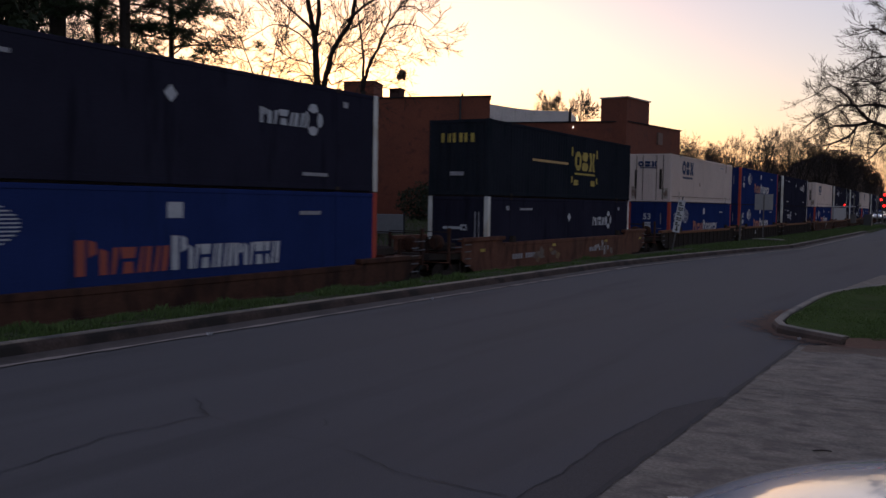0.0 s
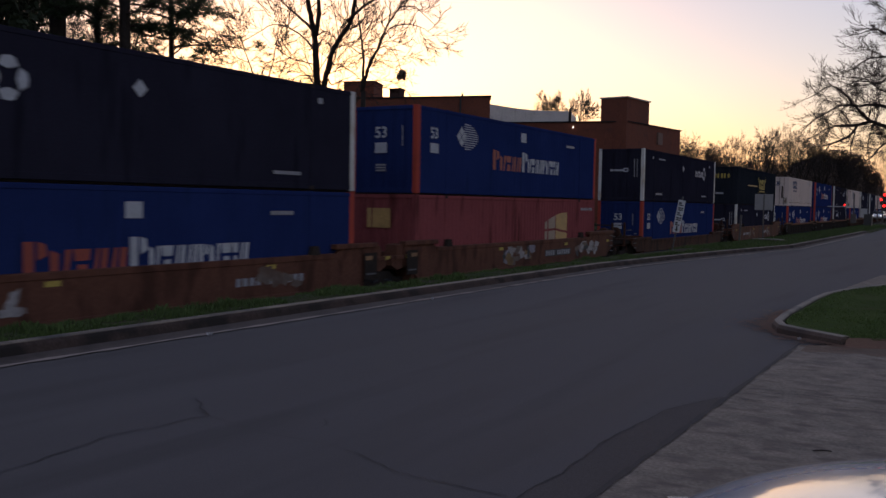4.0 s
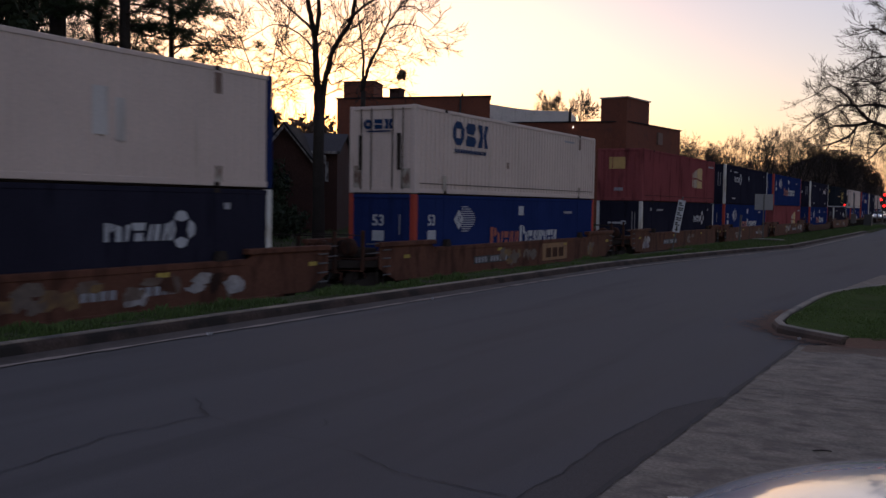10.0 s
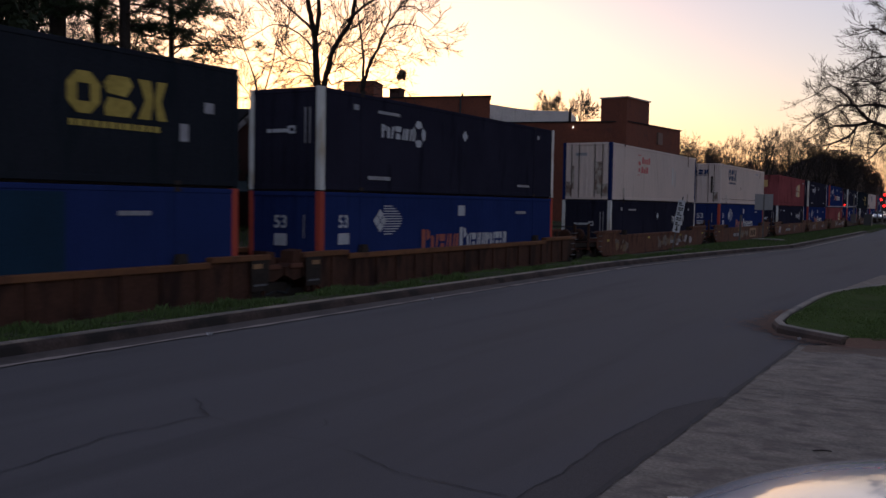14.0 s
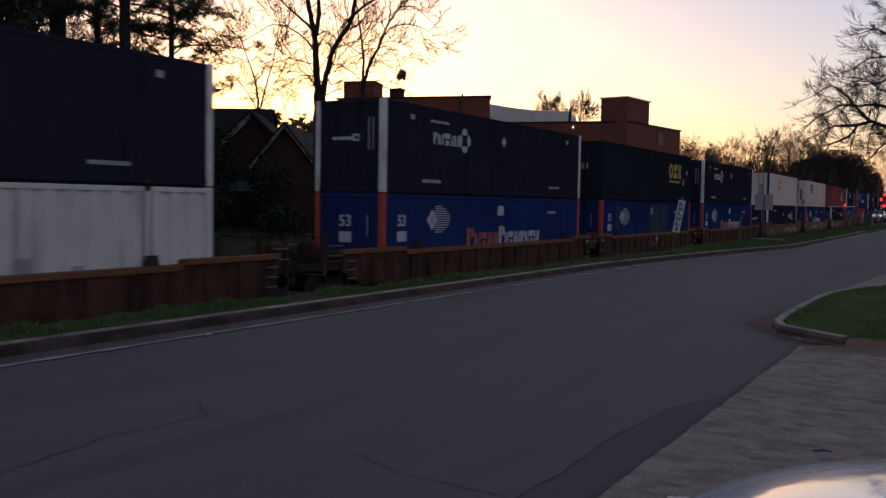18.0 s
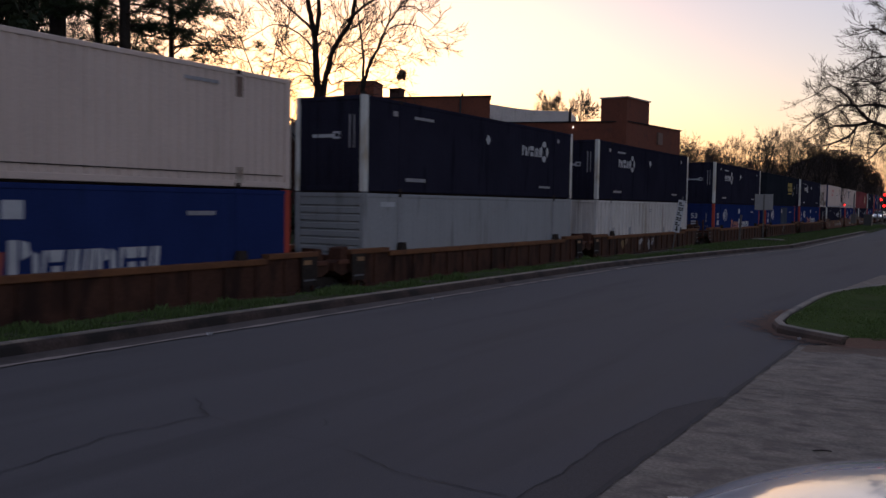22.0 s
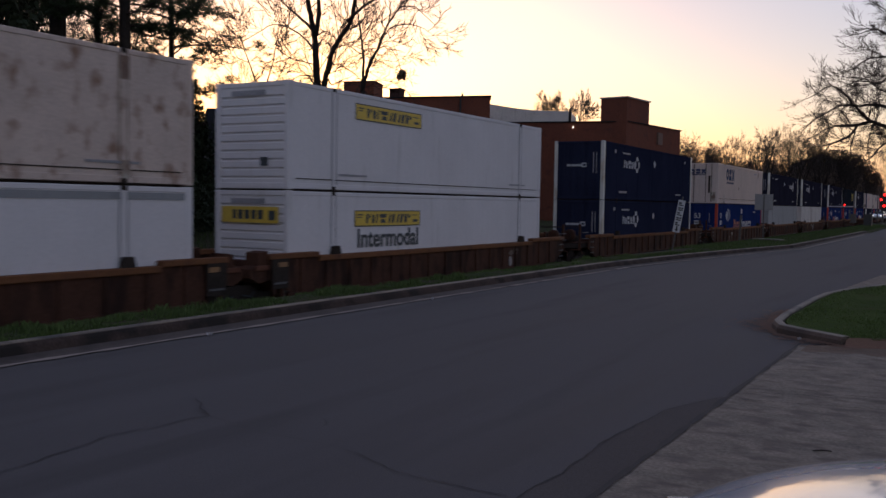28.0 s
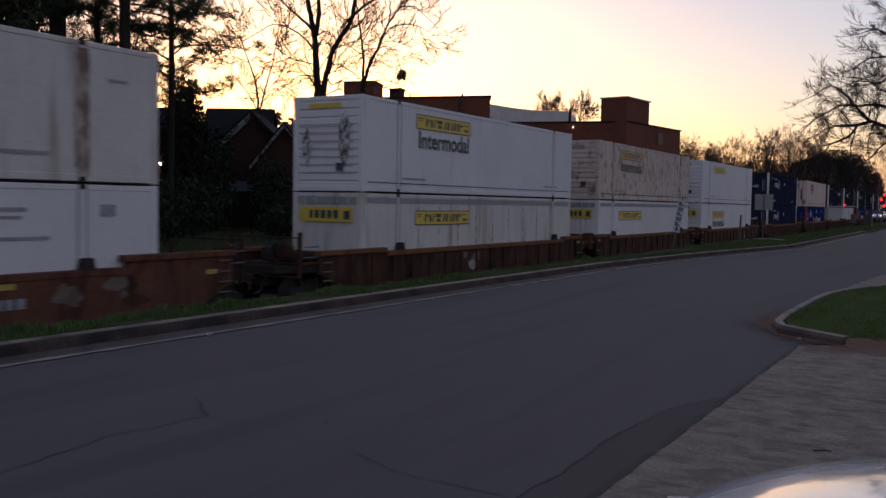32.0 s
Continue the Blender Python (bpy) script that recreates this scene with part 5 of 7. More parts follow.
def prism_z(bm, outline, z0, z1):
    a = [bm.verts.new((x, y, z0)) for x, y in outline]
    b = [bm.verts.new((x, y, z1)) for x, y in outline]
    n = len(outline)
    for i in range(n):
        bm.faces.new((a[i], a[(i + 1) % n], b[(i + 1) % n], b[i]))
    bm.faces.new(a[::-1])
    bm.faces.new(b)


# one row a car, from the front: metres of its rear container end along the track at the start, upper and lower container, car, front and rear joint
CONSIST = [
    (226.0, "navy", "blue", "dark", "c", "c"),
    (203.0, "navyfront", "navy", "ribbed", "c", "c"),
    (180.0, "cream", "blue", "ribbed", "c", "c"),
    (157.0, "navy", "navyfront", "ribbed", "c", "c"),
    (134.4, "navy", "grey", "ribbed", "c", "a"),
    (115.4, "cream", "blue", "ribbed", "a", "c"),
    (92.4, "navyfront", "navy", "dark", "c", "a"),
    (73.3, "blue", "blue", "dark", "a", "a"),
    (53.91, "cream", "blue", "dark", "a", "c"),
    (30.18, "green", "navyfront", "smooth", "c", "c"),
    (6.73, "navyfront", "blue", "low", "c", "c"),
    (-16.82, "blue", "maroon", "smooth", "c", "a"),
    (-36.38, "navy", "blue", "smooth", "a", "a"),
    (-55.93, "maroon", "navyfront", "smooth", "a", "c"),
    (-79.40, "cream", "blue", "smooth", "c", "c"),
    (-102.45, "reefer", "navyfront", "smooth", "c", "c"),
    (-125.85, "navy", "blue", "ribbed", "c", "a"),
    (-145.23, "greenfront", "bluepatched", "ribbed", "a", "a"),
    (-164.33, "navy", "blue", "ribbed", "a", "c"),
    (-187.66, "navy", "whitecorr", "ribbed", "c", "a"),
    (-207.05, "navyfront", "grey", "ribbed", "a", "a"),
    (-226.55, "cream", "blue", "ribbed", "a", "c"),
    (-249.97, "navyblue", "navyblue", "ribbed", "c", "c"),
    (-273.62, "whitepanelbare", "whitepanelword", "ribbed", "c", "a"),
    (-293.15, "dirtypanel", "whitelow", "ribbed", "a", "a"),
    (-312.88, "whitepanel", "whitecorrpanel", "ribbed", "a", "c"),
    (-336.80, "whiteold", "whiteplain", "smooth", "c", "c"),
]
MOVING = []


def train():
    proto = {}

    def get(kind):
        if kind not in proto:
            proto[kind] = container(kind)
            return proto[kind]
        return copy_thing(proto[kind], Matrix())
    for i, (s, upper, lower, style, fr, re_) in enumerate(CONSIST):
        MOVING.append((well_car(style, fr, re_, i), s, 0.0))
        MOVING.append((get(lower), s, 0.36))
        MOVING.append((get(upper), s, 0.36 + CH + 0.03))


def travelled(t):
    return 10.5251 * t - 0.0114 * t * t + 0.0003 * t ** 3


def motions():
    for ob, s, z in MOVING:
        rows = []
        for k in range(17):
            t = 2.0 * k
            x, y, h = track(s + CL / 2 + travelled(t))
            rows.append((t, pose(x, y, RAIL_Z + z, 0, 0, -math.degrees(h))))
        walk(ob, rows)


train()

# ---- buildings across the track ----
def wall_block(root, name, corners, z0, z1, material, label=""):
    """A solid with upright walls over a plan of corners."""
    bm = bmesh.new()
    prism_z(bm, corners, z0, z1)
    return part(name, bm, material, root, label)


def coping(root, corners, z, wide=0.16, high=0.18, material=None):
    for (x0, y0), (x1, y1) in zip(corners, corners[1:] + corners[:1]):
        bm = bmesh.new()
        d = (Vector((x1, y1)) - Vector((x0, y0))).normalized()
        n = Vector((-d.y, d.x)) * wide
        a, b = Vector((x0, y0)) - d * wide * 0.9, Vector((x1, y1)) - d * wide * 1.1
        prism_z(bm, [tuple(a + n), tuple(b + n), tuple(b - n), tuple(a - n)], z - 0.002, z + high)
        part("coping", bm, material or COPING, root)


def brick_building():
    root = thing("brick_building", "large red-brown brick building with flat roofs and a square tower", "building")
    main = [(-57.5, 76.3), (-41.9, 80.4), (-47.8, 91), (-63, 87)]
    wall_block(root, "main_wall", main, -1.5, 12.1, BRICKRED)
    coping(root, main, 12.1, 0.12, 0.14, SHINGLE)
    hall = [(-45.4, 88.2), (-31.6, 91.6), (-30.0, 105), (-44, 112)]
    wall_block(root, "hall_wall", hall, -1.5, 10.28, BRICKRED)
    coping(root, hall, 10.28, 0.12, 0.12, SHINGLE)
    tower = [(-34.5, 91.3), (-31.62, 91.1), (-31.0, 96.5), (-33.9, 96.7)]
    wall_block(root, "tower_wall", tower, -1.5, 12.75, BRICKRED)
    coping(root, tower, 12.75, 0.14, 0.12, COPING)
    pent = [(-57.2, 77.0), (-54.0, 77.8), (-55.0, 80.9), (-58.2, 80.1)]
    wall_block(root, "roof_house", pent, 12.0, 13.9, BRICKRED)
    coping(root, pent, 13.9, 0.1, 0.1, SHINGLE)
    bm = bmesh.new()
    back = [(-52, 97.5), (-43.0, 103.3)]
    # pale upper wall with a sagging parapet
    n = 8
    lows, tops = [], []
    for i in range(n + 1):
        t = i / n
        x, y = back[0][0] + t * (back[1][0] - back[0][0]), back[0][1] + t * (back[1][1] - back[0][1])
        z = 13.75 - 0.85 * t - 0.5 * math.sin(math.pi * t) * 0.6
        lows.append((bm.verts.new((x, y, 9)), bm.verts.new((x - 2.4, y + 8, 9))))
        tops.append((bm.verts.new((x, y, z)), bm.verts.new((x - 2.4, y + 8, z))))
    for i in range(n):
        bm.faces.new((lows[i][0], lows[i + 1][0], tops[i + 1][0], tops[i][0]))
        bm.faces.new((tops[i][0], tops[i + 1][0], tops[i + 1][1], tops[i][1]))
        bm.faces.new((lows[i][1], tops[i][1], tops[i + 1][1], lows[i + 1][1]))
    bm.faces.new((lows[0][0], tops[0][0], tops[0][1], lows[0][1]))
    bm.faces.new((lows[n][0], lows[n][1], tops[n][1], tops[n][0]))
    part("stage_wall", bm, PALEWALL, root, "pale upper wall with a sagging top")
    bm = bmesh.new()
    soft_box(bm, -43.1, -42.85, 103.2, 103.5, 9.5, 13.2, 0.03)
    part("corner_pier", bm, SHINGLE, root)
    # roof chimney with two openings
    bm = bmesh.new()
    soft_box(bm, -52.45, -51.25, 78.4, 79.4, 12.1, 12.75, 0.03)
    for x in (-52.45, -51.92, -51.42):
        soft_box(bm, x, x + 0.18, 78.4, 79.4, 12.75, 13.05, 0.02)
    soft_box(bm, -52.5, -51.2, 78.35, 79.45, 13.05, 13.2, 0.03)
    part("chimney", bm, HOUSEBRICK, root, "brick roof chimney with open top")
    for x, y, z0, z1 in ((-44.6, 79.72, 12.1, 12.45), (-44.75, 79.6, 8.0, 12.2)):
        bm = bmesh.new()
        tube(bm, [(x, y - 0.08, z0), (x, y - 0.08, z1)], [0.09, 0.09], 8)
        part("vent_pipe", bm, BLACK, root, "dark vertical pipe")
    bm = bmesh.new()
    soft_box(bm, -30.95, -30.56, 98.6, 100.2, 8.4, 9.7, 0.01)
    part("wall_panel", bm, BLOCKED, root, "dull boarded window panel")
    bm = bmesh.new()
    soft_box(bm, -37.14, -37.06, 90.05, 90.2, 9.74, 9.82, 0.01)
    part("wall_lamp", bm, glow("lamp_glow", (1.0, 0.9, 0.7), 2.0), root, "small lit lamp on the wall")


def house():
    root = thing("brick_house", "shade-darkened brick cottage with steep gables and worn white trim", "house", pose(-37.2, 43.5, -0.6, 0, 0, 30))
    D, E = 8.0, 3.6
    for x0, x1, ridge, eave, roofing, board in ((-5.3, -1.2, 8.0, E, SHINGLE, False), (-1.2, 3.6, 6.45, 5.2, GREYROOF, True)):
        bm = bmesh.new()
        prism(bm, [(0, -0.6), (0, eave), (D / 2, ridge), (D, eave), (D, -0.6)], x0, x1)
        wing = part("wing_wall", bm, HOUSEBRICK, root)
        for sgn in (1, -1):
            bm = bmesh.new()
            y0, y1 = (-0.35, D / 2) if sgn > 0 else (D / 2, D + 0.35)
            za, zb = (eave - 0.1, ridge + 0.03) if sgn > 0 else (ridge + 0.03, eave - 0.1)
            prism(bm, [(y0, za), (y1, zb), (y1, zb + 0.14), (y0, za + 0.14)], x0 - 0.2, x1 + 0.2)
            part("roof", bm, roofing, wing)
        if board:
            bm = bmesh.new()
            soft_box(bm, x0 + 1.5, x1 + 0.2, -0.42, -0.36, eave - 0.12, eave + 0.05, 0.01)
            part("eave_board", bm, TRIM, wing, "worn white eave board")
            for xx, z0, z1 in ((2.75, 4.5, 5.0), (2.9, 3.4, 4.6)):
                bm = bmesh.new()
                soft_box(bm, xx, xx + 0.2, -0.4, -0.3, z0, z1, 0.01)
                part("downpipe", bm, TRIM, wing, "worn white downpipe")
    for cx, half, pk, fy, steep, wide in ((-1.5, 2.5, 7.4, -1.0, 0.95, 0.42), (0.75, 1.75, 6.65, -2.3, 1.28, 0.24)):
        low = pk - half * steep
        g = part("gable", (lambda bm: (prism_front(bm, [(cx - half, -0.6), (cx + half, -0.6), (cx + half, low), (cx, pk), (cx - half, low)], fy, 3.0), bm)[1])(bmesh.new()), HOUSEBRICK, root)
        for s in (1, -1):
            bm = bmesh.new()
            e = low - 0.2
            xx = cx + s * (half + 0.22)
            prism_front(bm, [(xx, e), (cx, pk + 0.02), (cx, pk + 0.18), (xx, e + 0.16)], fy - 0.3, 3.2)
            part("gable_roof", bm, SHINGLE, g)
            w = wide if s < 0 else 0.12
            bm = bmesh.new()
            prism_front(bm, [(xx, e - w), (cx, pk - w), (cx, pk - 0.01), (xx, e - 0.02)], fy - 0.34, fy - 0.27)
            # the wide gable's right board takes the dark roof colour
            part("barge_board", bm, TRIM if s < 0 or wide < 0.3 else SHINGLE, g, "barge board, the white ones worn and flaking")
        bm = bmesh.new()
        soft_box(bm, cx - 0.35, cx + 0.35, fy - 0.05, fy + 0.02, 2.7, 3.8, 0.02)
        wnd = part("window", bm, HOUSEBRICK, g)
        for q in (-0.3, 0.02):
            bm = bmesh.new()
            soft_box(bm, cx + q, cx + q + 0.28, fy - 0.065, fy - 0.052, 2.76, 3.74, 0.005)
            part("pane", bm, DARKGLASS, wnd)


def garden_shelter():
    root = thing("garden_shelter", "low shelter with a dull teal sheet roof beside the cottage", "shelter", pose(-36.5, 39.6, ground_z(-36.5, 39.6), 0, 0, 30))
    bm = bmesh.new()
    prism(bm, [(-0.9, 2.15), (0.9, 2.75), (0.9, 2.82), (-0.9, 2.22)], -1.7, 1.7)
    part("roof", bm, TEALSHEET, root)
    for x in (-1.6, 1.6):
        for y, h in ((-0.8, 2.17), (0.8, 2.7)):
            bm = bmesh.new()
            soft_box(bm, x - 0.05, x + 0.05, y - 0.05, y + 0.05, -0.3, h, 0.01)
            part("post", bm, GALV, root)


def prism_front(bm, outline, y0, y1):
    a = [bm.verts.new((x, y0, z)) for x, z in outline]
    b = [bm.verts.new((x, y1, z)) for x, z in outline]
    n = len(outline)
    for i in range(n):
        bm.faces.new((a[i], a[(i + 1) % n], b[(i + 1) % n], b[i]))
    bm.faces.new(a[::-1])
    bm.faces.new(b)


brick_building()
house()
garden_shelter()

# ---- trees and shrubs ----
def limb(bm, p, d, length, r, rng, level, droop=0.0, wander=0.16, kids=5, floor=0.011, ratio=0.62, wide=1.0):
    """A sinuous branch with its side branches, shorter towards the tip."""
    n = 2 if level == 0 else max(3, min(11, int(length / 0.4)))
    pts, radii, dirs = [p.copy()], [r], [d.copy()]
    q, e, bend = p.copy(), d.copy(), Vector((0, 0, 0))
    for i in range(n):
        bend = bend * 0.55 + Vector((rng.uniform(-1, 1), rng.uniform(-1, 1), rng.uniform(-1, 1))) * (wander if r < 0.13 else 0.032)
        e = (e + bend + Vector((0, 0, 0.03 - droop))).normalized()
        q = q + e * length / n
        pts.append(q.copy())
        dirs.append(e.copy())
        radii.append(max(floor * 0.55, r * (1 - (0.84 if r > 0.15 else 0.66) * (i + 1) / n)))
    tube(bm, pts, radii, 8 if r > 0.14 else 5 if r > 0.04 else 3, cap=r > 0.04)
    if level <= 0:
        return
    first = 0.22 if level >= 4 else 0.16
    for k in range(kids):
        t = min(1.0, first + (1 - first) * (k + rng.uniform(0.2, 1.0)) / kids)
        i = min(n, max(1, int(round(t * n))))
        side = dirs[i].cross(Vector((rng.uniform(-1, 1), rng.uniform(-1, 1), rng.uniform(-1, 1))))
        if side.length < 1e-3:
            continue
        side.normalize()
        spread = wide * (rng.uniform(0.5, 1.0) if t < 0.9 else rng.uniform(0.2, 0.55))
        nd = (dirs[i] + side * spread + Vector((0, 0, 0.12 - droop))).normalized()
        ln = length * ratio * rng.uniform(0.7, 1.15) * (1.3 - 0.72 * t)
        limb(bm, pts[i], nd, max(ln, 0.3), max(floor, radii[i] * rng.uniform(0.45, 0.68)), rng, level - 1, droop, min(0.24, wander * 1.15), kids, floor, ratio, wide)


def bare_tree(label, at, stems, seed, level=5, kids=5, floor=0.011, droop=0.0, trunk=None, name="bare_tree", group="", ratio=0.62, wide=1.25):
    """stems: start height, direction, length, radius of each main stem; trunk: height and radius of the butt."""
    rng = random.Random(seed)
    root = thing(name, label, "tree", pose(*at), group)
    if trunk:
        bm = bmesh.new()
        h, r = trunk
        tube(bm, [(0, 0, -0.3), (0.02, 0, 0.25), (0.03, -0.03, h * 0.5), (0, 0, h)], [r * 1.5, r * 1.1, r * 0.95, r * 0.85], 12)
        part("trunk", bm, BARK, root, smooth=True)
    for z, d, ln, r in stems:
        bm = bmesh.new()
        limb(bm, Vector((0, 0, z)), Vector(d).normalized(), ln, r, rng, level, droop, 0.13, kids, floor, ratio, wide)
        part("limb", bm, BARK, root, smooth=True)
    return root


RIGHT = Vector((0.863, 0.505, 0))
AWAY = Vector((-0.505, 0.863, 0))


def lean(side, up=1.0, away=0.0):
    v = RIGHT * side + AWAY * away
    return (v.x, v.y, up)


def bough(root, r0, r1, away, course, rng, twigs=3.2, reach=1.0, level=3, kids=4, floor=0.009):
    """A main limb along (side, height) points set to fit the camera's view, with its own twigs."""
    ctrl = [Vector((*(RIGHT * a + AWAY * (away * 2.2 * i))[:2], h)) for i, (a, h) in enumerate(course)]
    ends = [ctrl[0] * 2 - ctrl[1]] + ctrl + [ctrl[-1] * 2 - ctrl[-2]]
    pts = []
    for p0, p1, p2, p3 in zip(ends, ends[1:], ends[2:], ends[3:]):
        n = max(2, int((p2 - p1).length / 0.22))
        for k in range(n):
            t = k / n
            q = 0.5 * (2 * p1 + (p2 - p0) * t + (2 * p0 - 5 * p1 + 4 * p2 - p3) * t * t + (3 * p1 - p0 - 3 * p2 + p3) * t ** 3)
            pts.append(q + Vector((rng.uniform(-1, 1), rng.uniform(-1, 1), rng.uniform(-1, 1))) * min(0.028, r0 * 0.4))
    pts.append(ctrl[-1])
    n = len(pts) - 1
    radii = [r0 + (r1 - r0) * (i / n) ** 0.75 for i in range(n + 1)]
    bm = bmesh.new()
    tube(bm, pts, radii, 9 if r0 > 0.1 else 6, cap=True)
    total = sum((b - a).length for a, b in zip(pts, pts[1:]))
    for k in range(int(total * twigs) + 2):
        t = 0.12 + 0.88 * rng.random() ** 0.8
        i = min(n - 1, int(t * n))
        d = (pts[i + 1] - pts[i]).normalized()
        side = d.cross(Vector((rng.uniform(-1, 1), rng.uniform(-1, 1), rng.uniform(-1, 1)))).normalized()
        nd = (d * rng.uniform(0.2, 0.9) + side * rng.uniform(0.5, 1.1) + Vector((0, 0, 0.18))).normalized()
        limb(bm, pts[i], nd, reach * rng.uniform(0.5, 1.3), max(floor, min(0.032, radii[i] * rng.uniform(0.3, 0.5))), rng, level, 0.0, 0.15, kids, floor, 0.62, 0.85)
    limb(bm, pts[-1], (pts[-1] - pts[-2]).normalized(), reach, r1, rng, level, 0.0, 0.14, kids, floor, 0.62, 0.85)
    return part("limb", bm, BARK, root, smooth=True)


def stem_tree(label, at, trunk, name="bare_tree"):
    root = thing(name, label, "tree", pose(*at))
    bm = bmesh.new()
    h, r = trunk
    tube(bm, [(0, 0, -0.4), (0.02, 0, 0.25), (0.05, -0.03, h * 0.35), (-0.04, 0.02, h * 0.7), (0.02, 0, h)], [r * 1.5, r * 1.12, r * 0.98, r * 0.92, r * 0.86], 12)
    part("trunk", bm, BARK, root, smooth=True)
    return root


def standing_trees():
    """The bare trees that stand out against the sky, limb by limb, shaped to fit the camera's view."""
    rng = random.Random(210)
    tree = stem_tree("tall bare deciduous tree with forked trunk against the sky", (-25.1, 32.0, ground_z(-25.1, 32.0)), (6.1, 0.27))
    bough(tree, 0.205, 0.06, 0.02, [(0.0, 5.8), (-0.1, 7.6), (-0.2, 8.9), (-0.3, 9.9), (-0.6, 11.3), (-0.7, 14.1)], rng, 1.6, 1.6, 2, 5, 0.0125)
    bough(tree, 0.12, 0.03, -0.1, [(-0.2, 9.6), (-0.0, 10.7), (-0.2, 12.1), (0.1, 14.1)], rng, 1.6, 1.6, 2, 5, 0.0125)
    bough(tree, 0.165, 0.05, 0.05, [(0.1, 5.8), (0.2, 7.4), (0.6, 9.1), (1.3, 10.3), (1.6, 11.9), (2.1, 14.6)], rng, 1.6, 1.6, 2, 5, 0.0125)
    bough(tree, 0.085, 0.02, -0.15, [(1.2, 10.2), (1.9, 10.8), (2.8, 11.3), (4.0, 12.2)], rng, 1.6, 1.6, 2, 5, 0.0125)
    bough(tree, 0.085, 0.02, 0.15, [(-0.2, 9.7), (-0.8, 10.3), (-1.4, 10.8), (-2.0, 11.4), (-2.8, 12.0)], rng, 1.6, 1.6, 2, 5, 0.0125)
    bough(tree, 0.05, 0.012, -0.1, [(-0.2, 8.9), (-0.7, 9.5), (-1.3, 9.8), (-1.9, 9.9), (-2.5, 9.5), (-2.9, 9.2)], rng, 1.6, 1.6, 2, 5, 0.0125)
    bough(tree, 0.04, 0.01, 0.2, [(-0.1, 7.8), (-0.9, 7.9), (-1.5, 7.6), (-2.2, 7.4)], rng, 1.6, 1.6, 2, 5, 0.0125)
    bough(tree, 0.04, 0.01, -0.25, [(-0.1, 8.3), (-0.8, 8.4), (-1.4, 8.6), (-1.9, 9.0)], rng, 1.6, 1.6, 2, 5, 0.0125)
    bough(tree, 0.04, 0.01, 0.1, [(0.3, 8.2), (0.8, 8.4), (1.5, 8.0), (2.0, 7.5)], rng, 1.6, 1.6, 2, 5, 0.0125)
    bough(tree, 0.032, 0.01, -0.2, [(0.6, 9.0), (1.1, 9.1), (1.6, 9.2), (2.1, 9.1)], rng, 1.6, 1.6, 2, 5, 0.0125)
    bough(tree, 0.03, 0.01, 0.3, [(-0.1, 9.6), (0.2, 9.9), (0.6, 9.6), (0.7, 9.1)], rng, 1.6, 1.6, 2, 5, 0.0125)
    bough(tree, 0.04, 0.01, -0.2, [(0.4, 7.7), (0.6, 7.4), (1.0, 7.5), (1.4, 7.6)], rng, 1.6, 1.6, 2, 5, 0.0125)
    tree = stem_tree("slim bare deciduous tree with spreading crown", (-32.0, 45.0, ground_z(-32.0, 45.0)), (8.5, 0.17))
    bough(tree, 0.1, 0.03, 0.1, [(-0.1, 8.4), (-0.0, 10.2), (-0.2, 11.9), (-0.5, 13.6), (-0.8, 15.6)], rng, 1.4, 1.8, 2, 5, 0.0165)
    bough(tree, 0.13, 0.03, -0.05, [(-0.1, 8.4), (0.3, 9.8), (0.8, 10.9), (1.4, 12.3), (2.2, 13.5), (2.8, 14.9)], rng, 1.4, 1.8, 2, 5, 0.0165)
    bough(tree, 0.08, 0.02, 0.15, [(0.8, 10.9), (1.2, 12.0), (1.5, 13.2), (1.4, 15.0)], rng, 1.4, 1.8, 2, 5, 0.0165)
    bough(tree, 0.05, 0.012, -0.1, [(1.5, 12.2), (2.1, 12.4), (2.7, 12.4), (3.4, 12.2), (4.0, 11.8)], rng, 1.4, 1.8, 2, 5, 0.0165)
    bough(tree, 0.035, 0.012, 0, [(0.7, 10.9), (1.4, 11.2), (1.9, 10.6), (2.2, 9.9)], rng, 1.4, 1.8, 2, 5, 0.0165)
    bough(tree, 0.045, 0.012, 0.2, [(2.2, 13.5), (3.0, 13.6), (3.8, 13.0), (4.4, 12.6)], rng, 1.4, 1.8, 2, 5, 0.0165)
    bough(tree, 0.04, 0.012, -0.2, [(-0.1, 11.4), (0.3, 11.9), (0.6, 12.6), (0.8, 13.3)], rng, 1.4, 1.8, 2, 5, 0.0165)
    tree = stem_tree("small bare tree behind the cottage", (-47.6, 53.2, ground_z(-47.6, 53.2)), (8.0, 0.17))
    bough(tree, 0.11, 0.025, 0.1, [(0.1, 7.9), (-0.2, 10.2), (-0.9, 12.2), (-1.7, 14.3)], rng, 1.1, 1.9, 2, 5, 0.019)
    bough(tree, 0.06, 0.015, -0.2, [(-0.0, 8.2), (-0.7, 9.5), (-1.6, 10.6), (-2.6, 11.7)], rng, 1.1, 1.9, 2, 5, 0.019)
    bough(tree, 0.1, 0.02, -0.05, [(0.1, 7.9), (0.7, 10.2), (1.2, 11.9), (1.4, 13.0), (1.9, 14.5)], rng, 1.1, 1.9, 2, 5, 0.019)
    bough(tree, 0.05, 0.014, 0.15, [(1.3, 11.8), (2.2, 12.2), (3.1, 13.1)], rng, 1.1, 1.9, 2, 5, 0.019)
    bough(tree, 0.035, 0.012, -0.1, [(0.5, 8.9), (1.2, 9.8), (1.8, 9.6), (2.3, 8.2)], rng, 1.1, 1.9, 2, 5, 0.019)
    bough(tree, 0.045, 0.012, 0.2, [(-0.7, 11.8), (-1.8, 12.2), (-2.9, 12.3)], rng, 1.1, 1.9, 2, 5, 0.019)
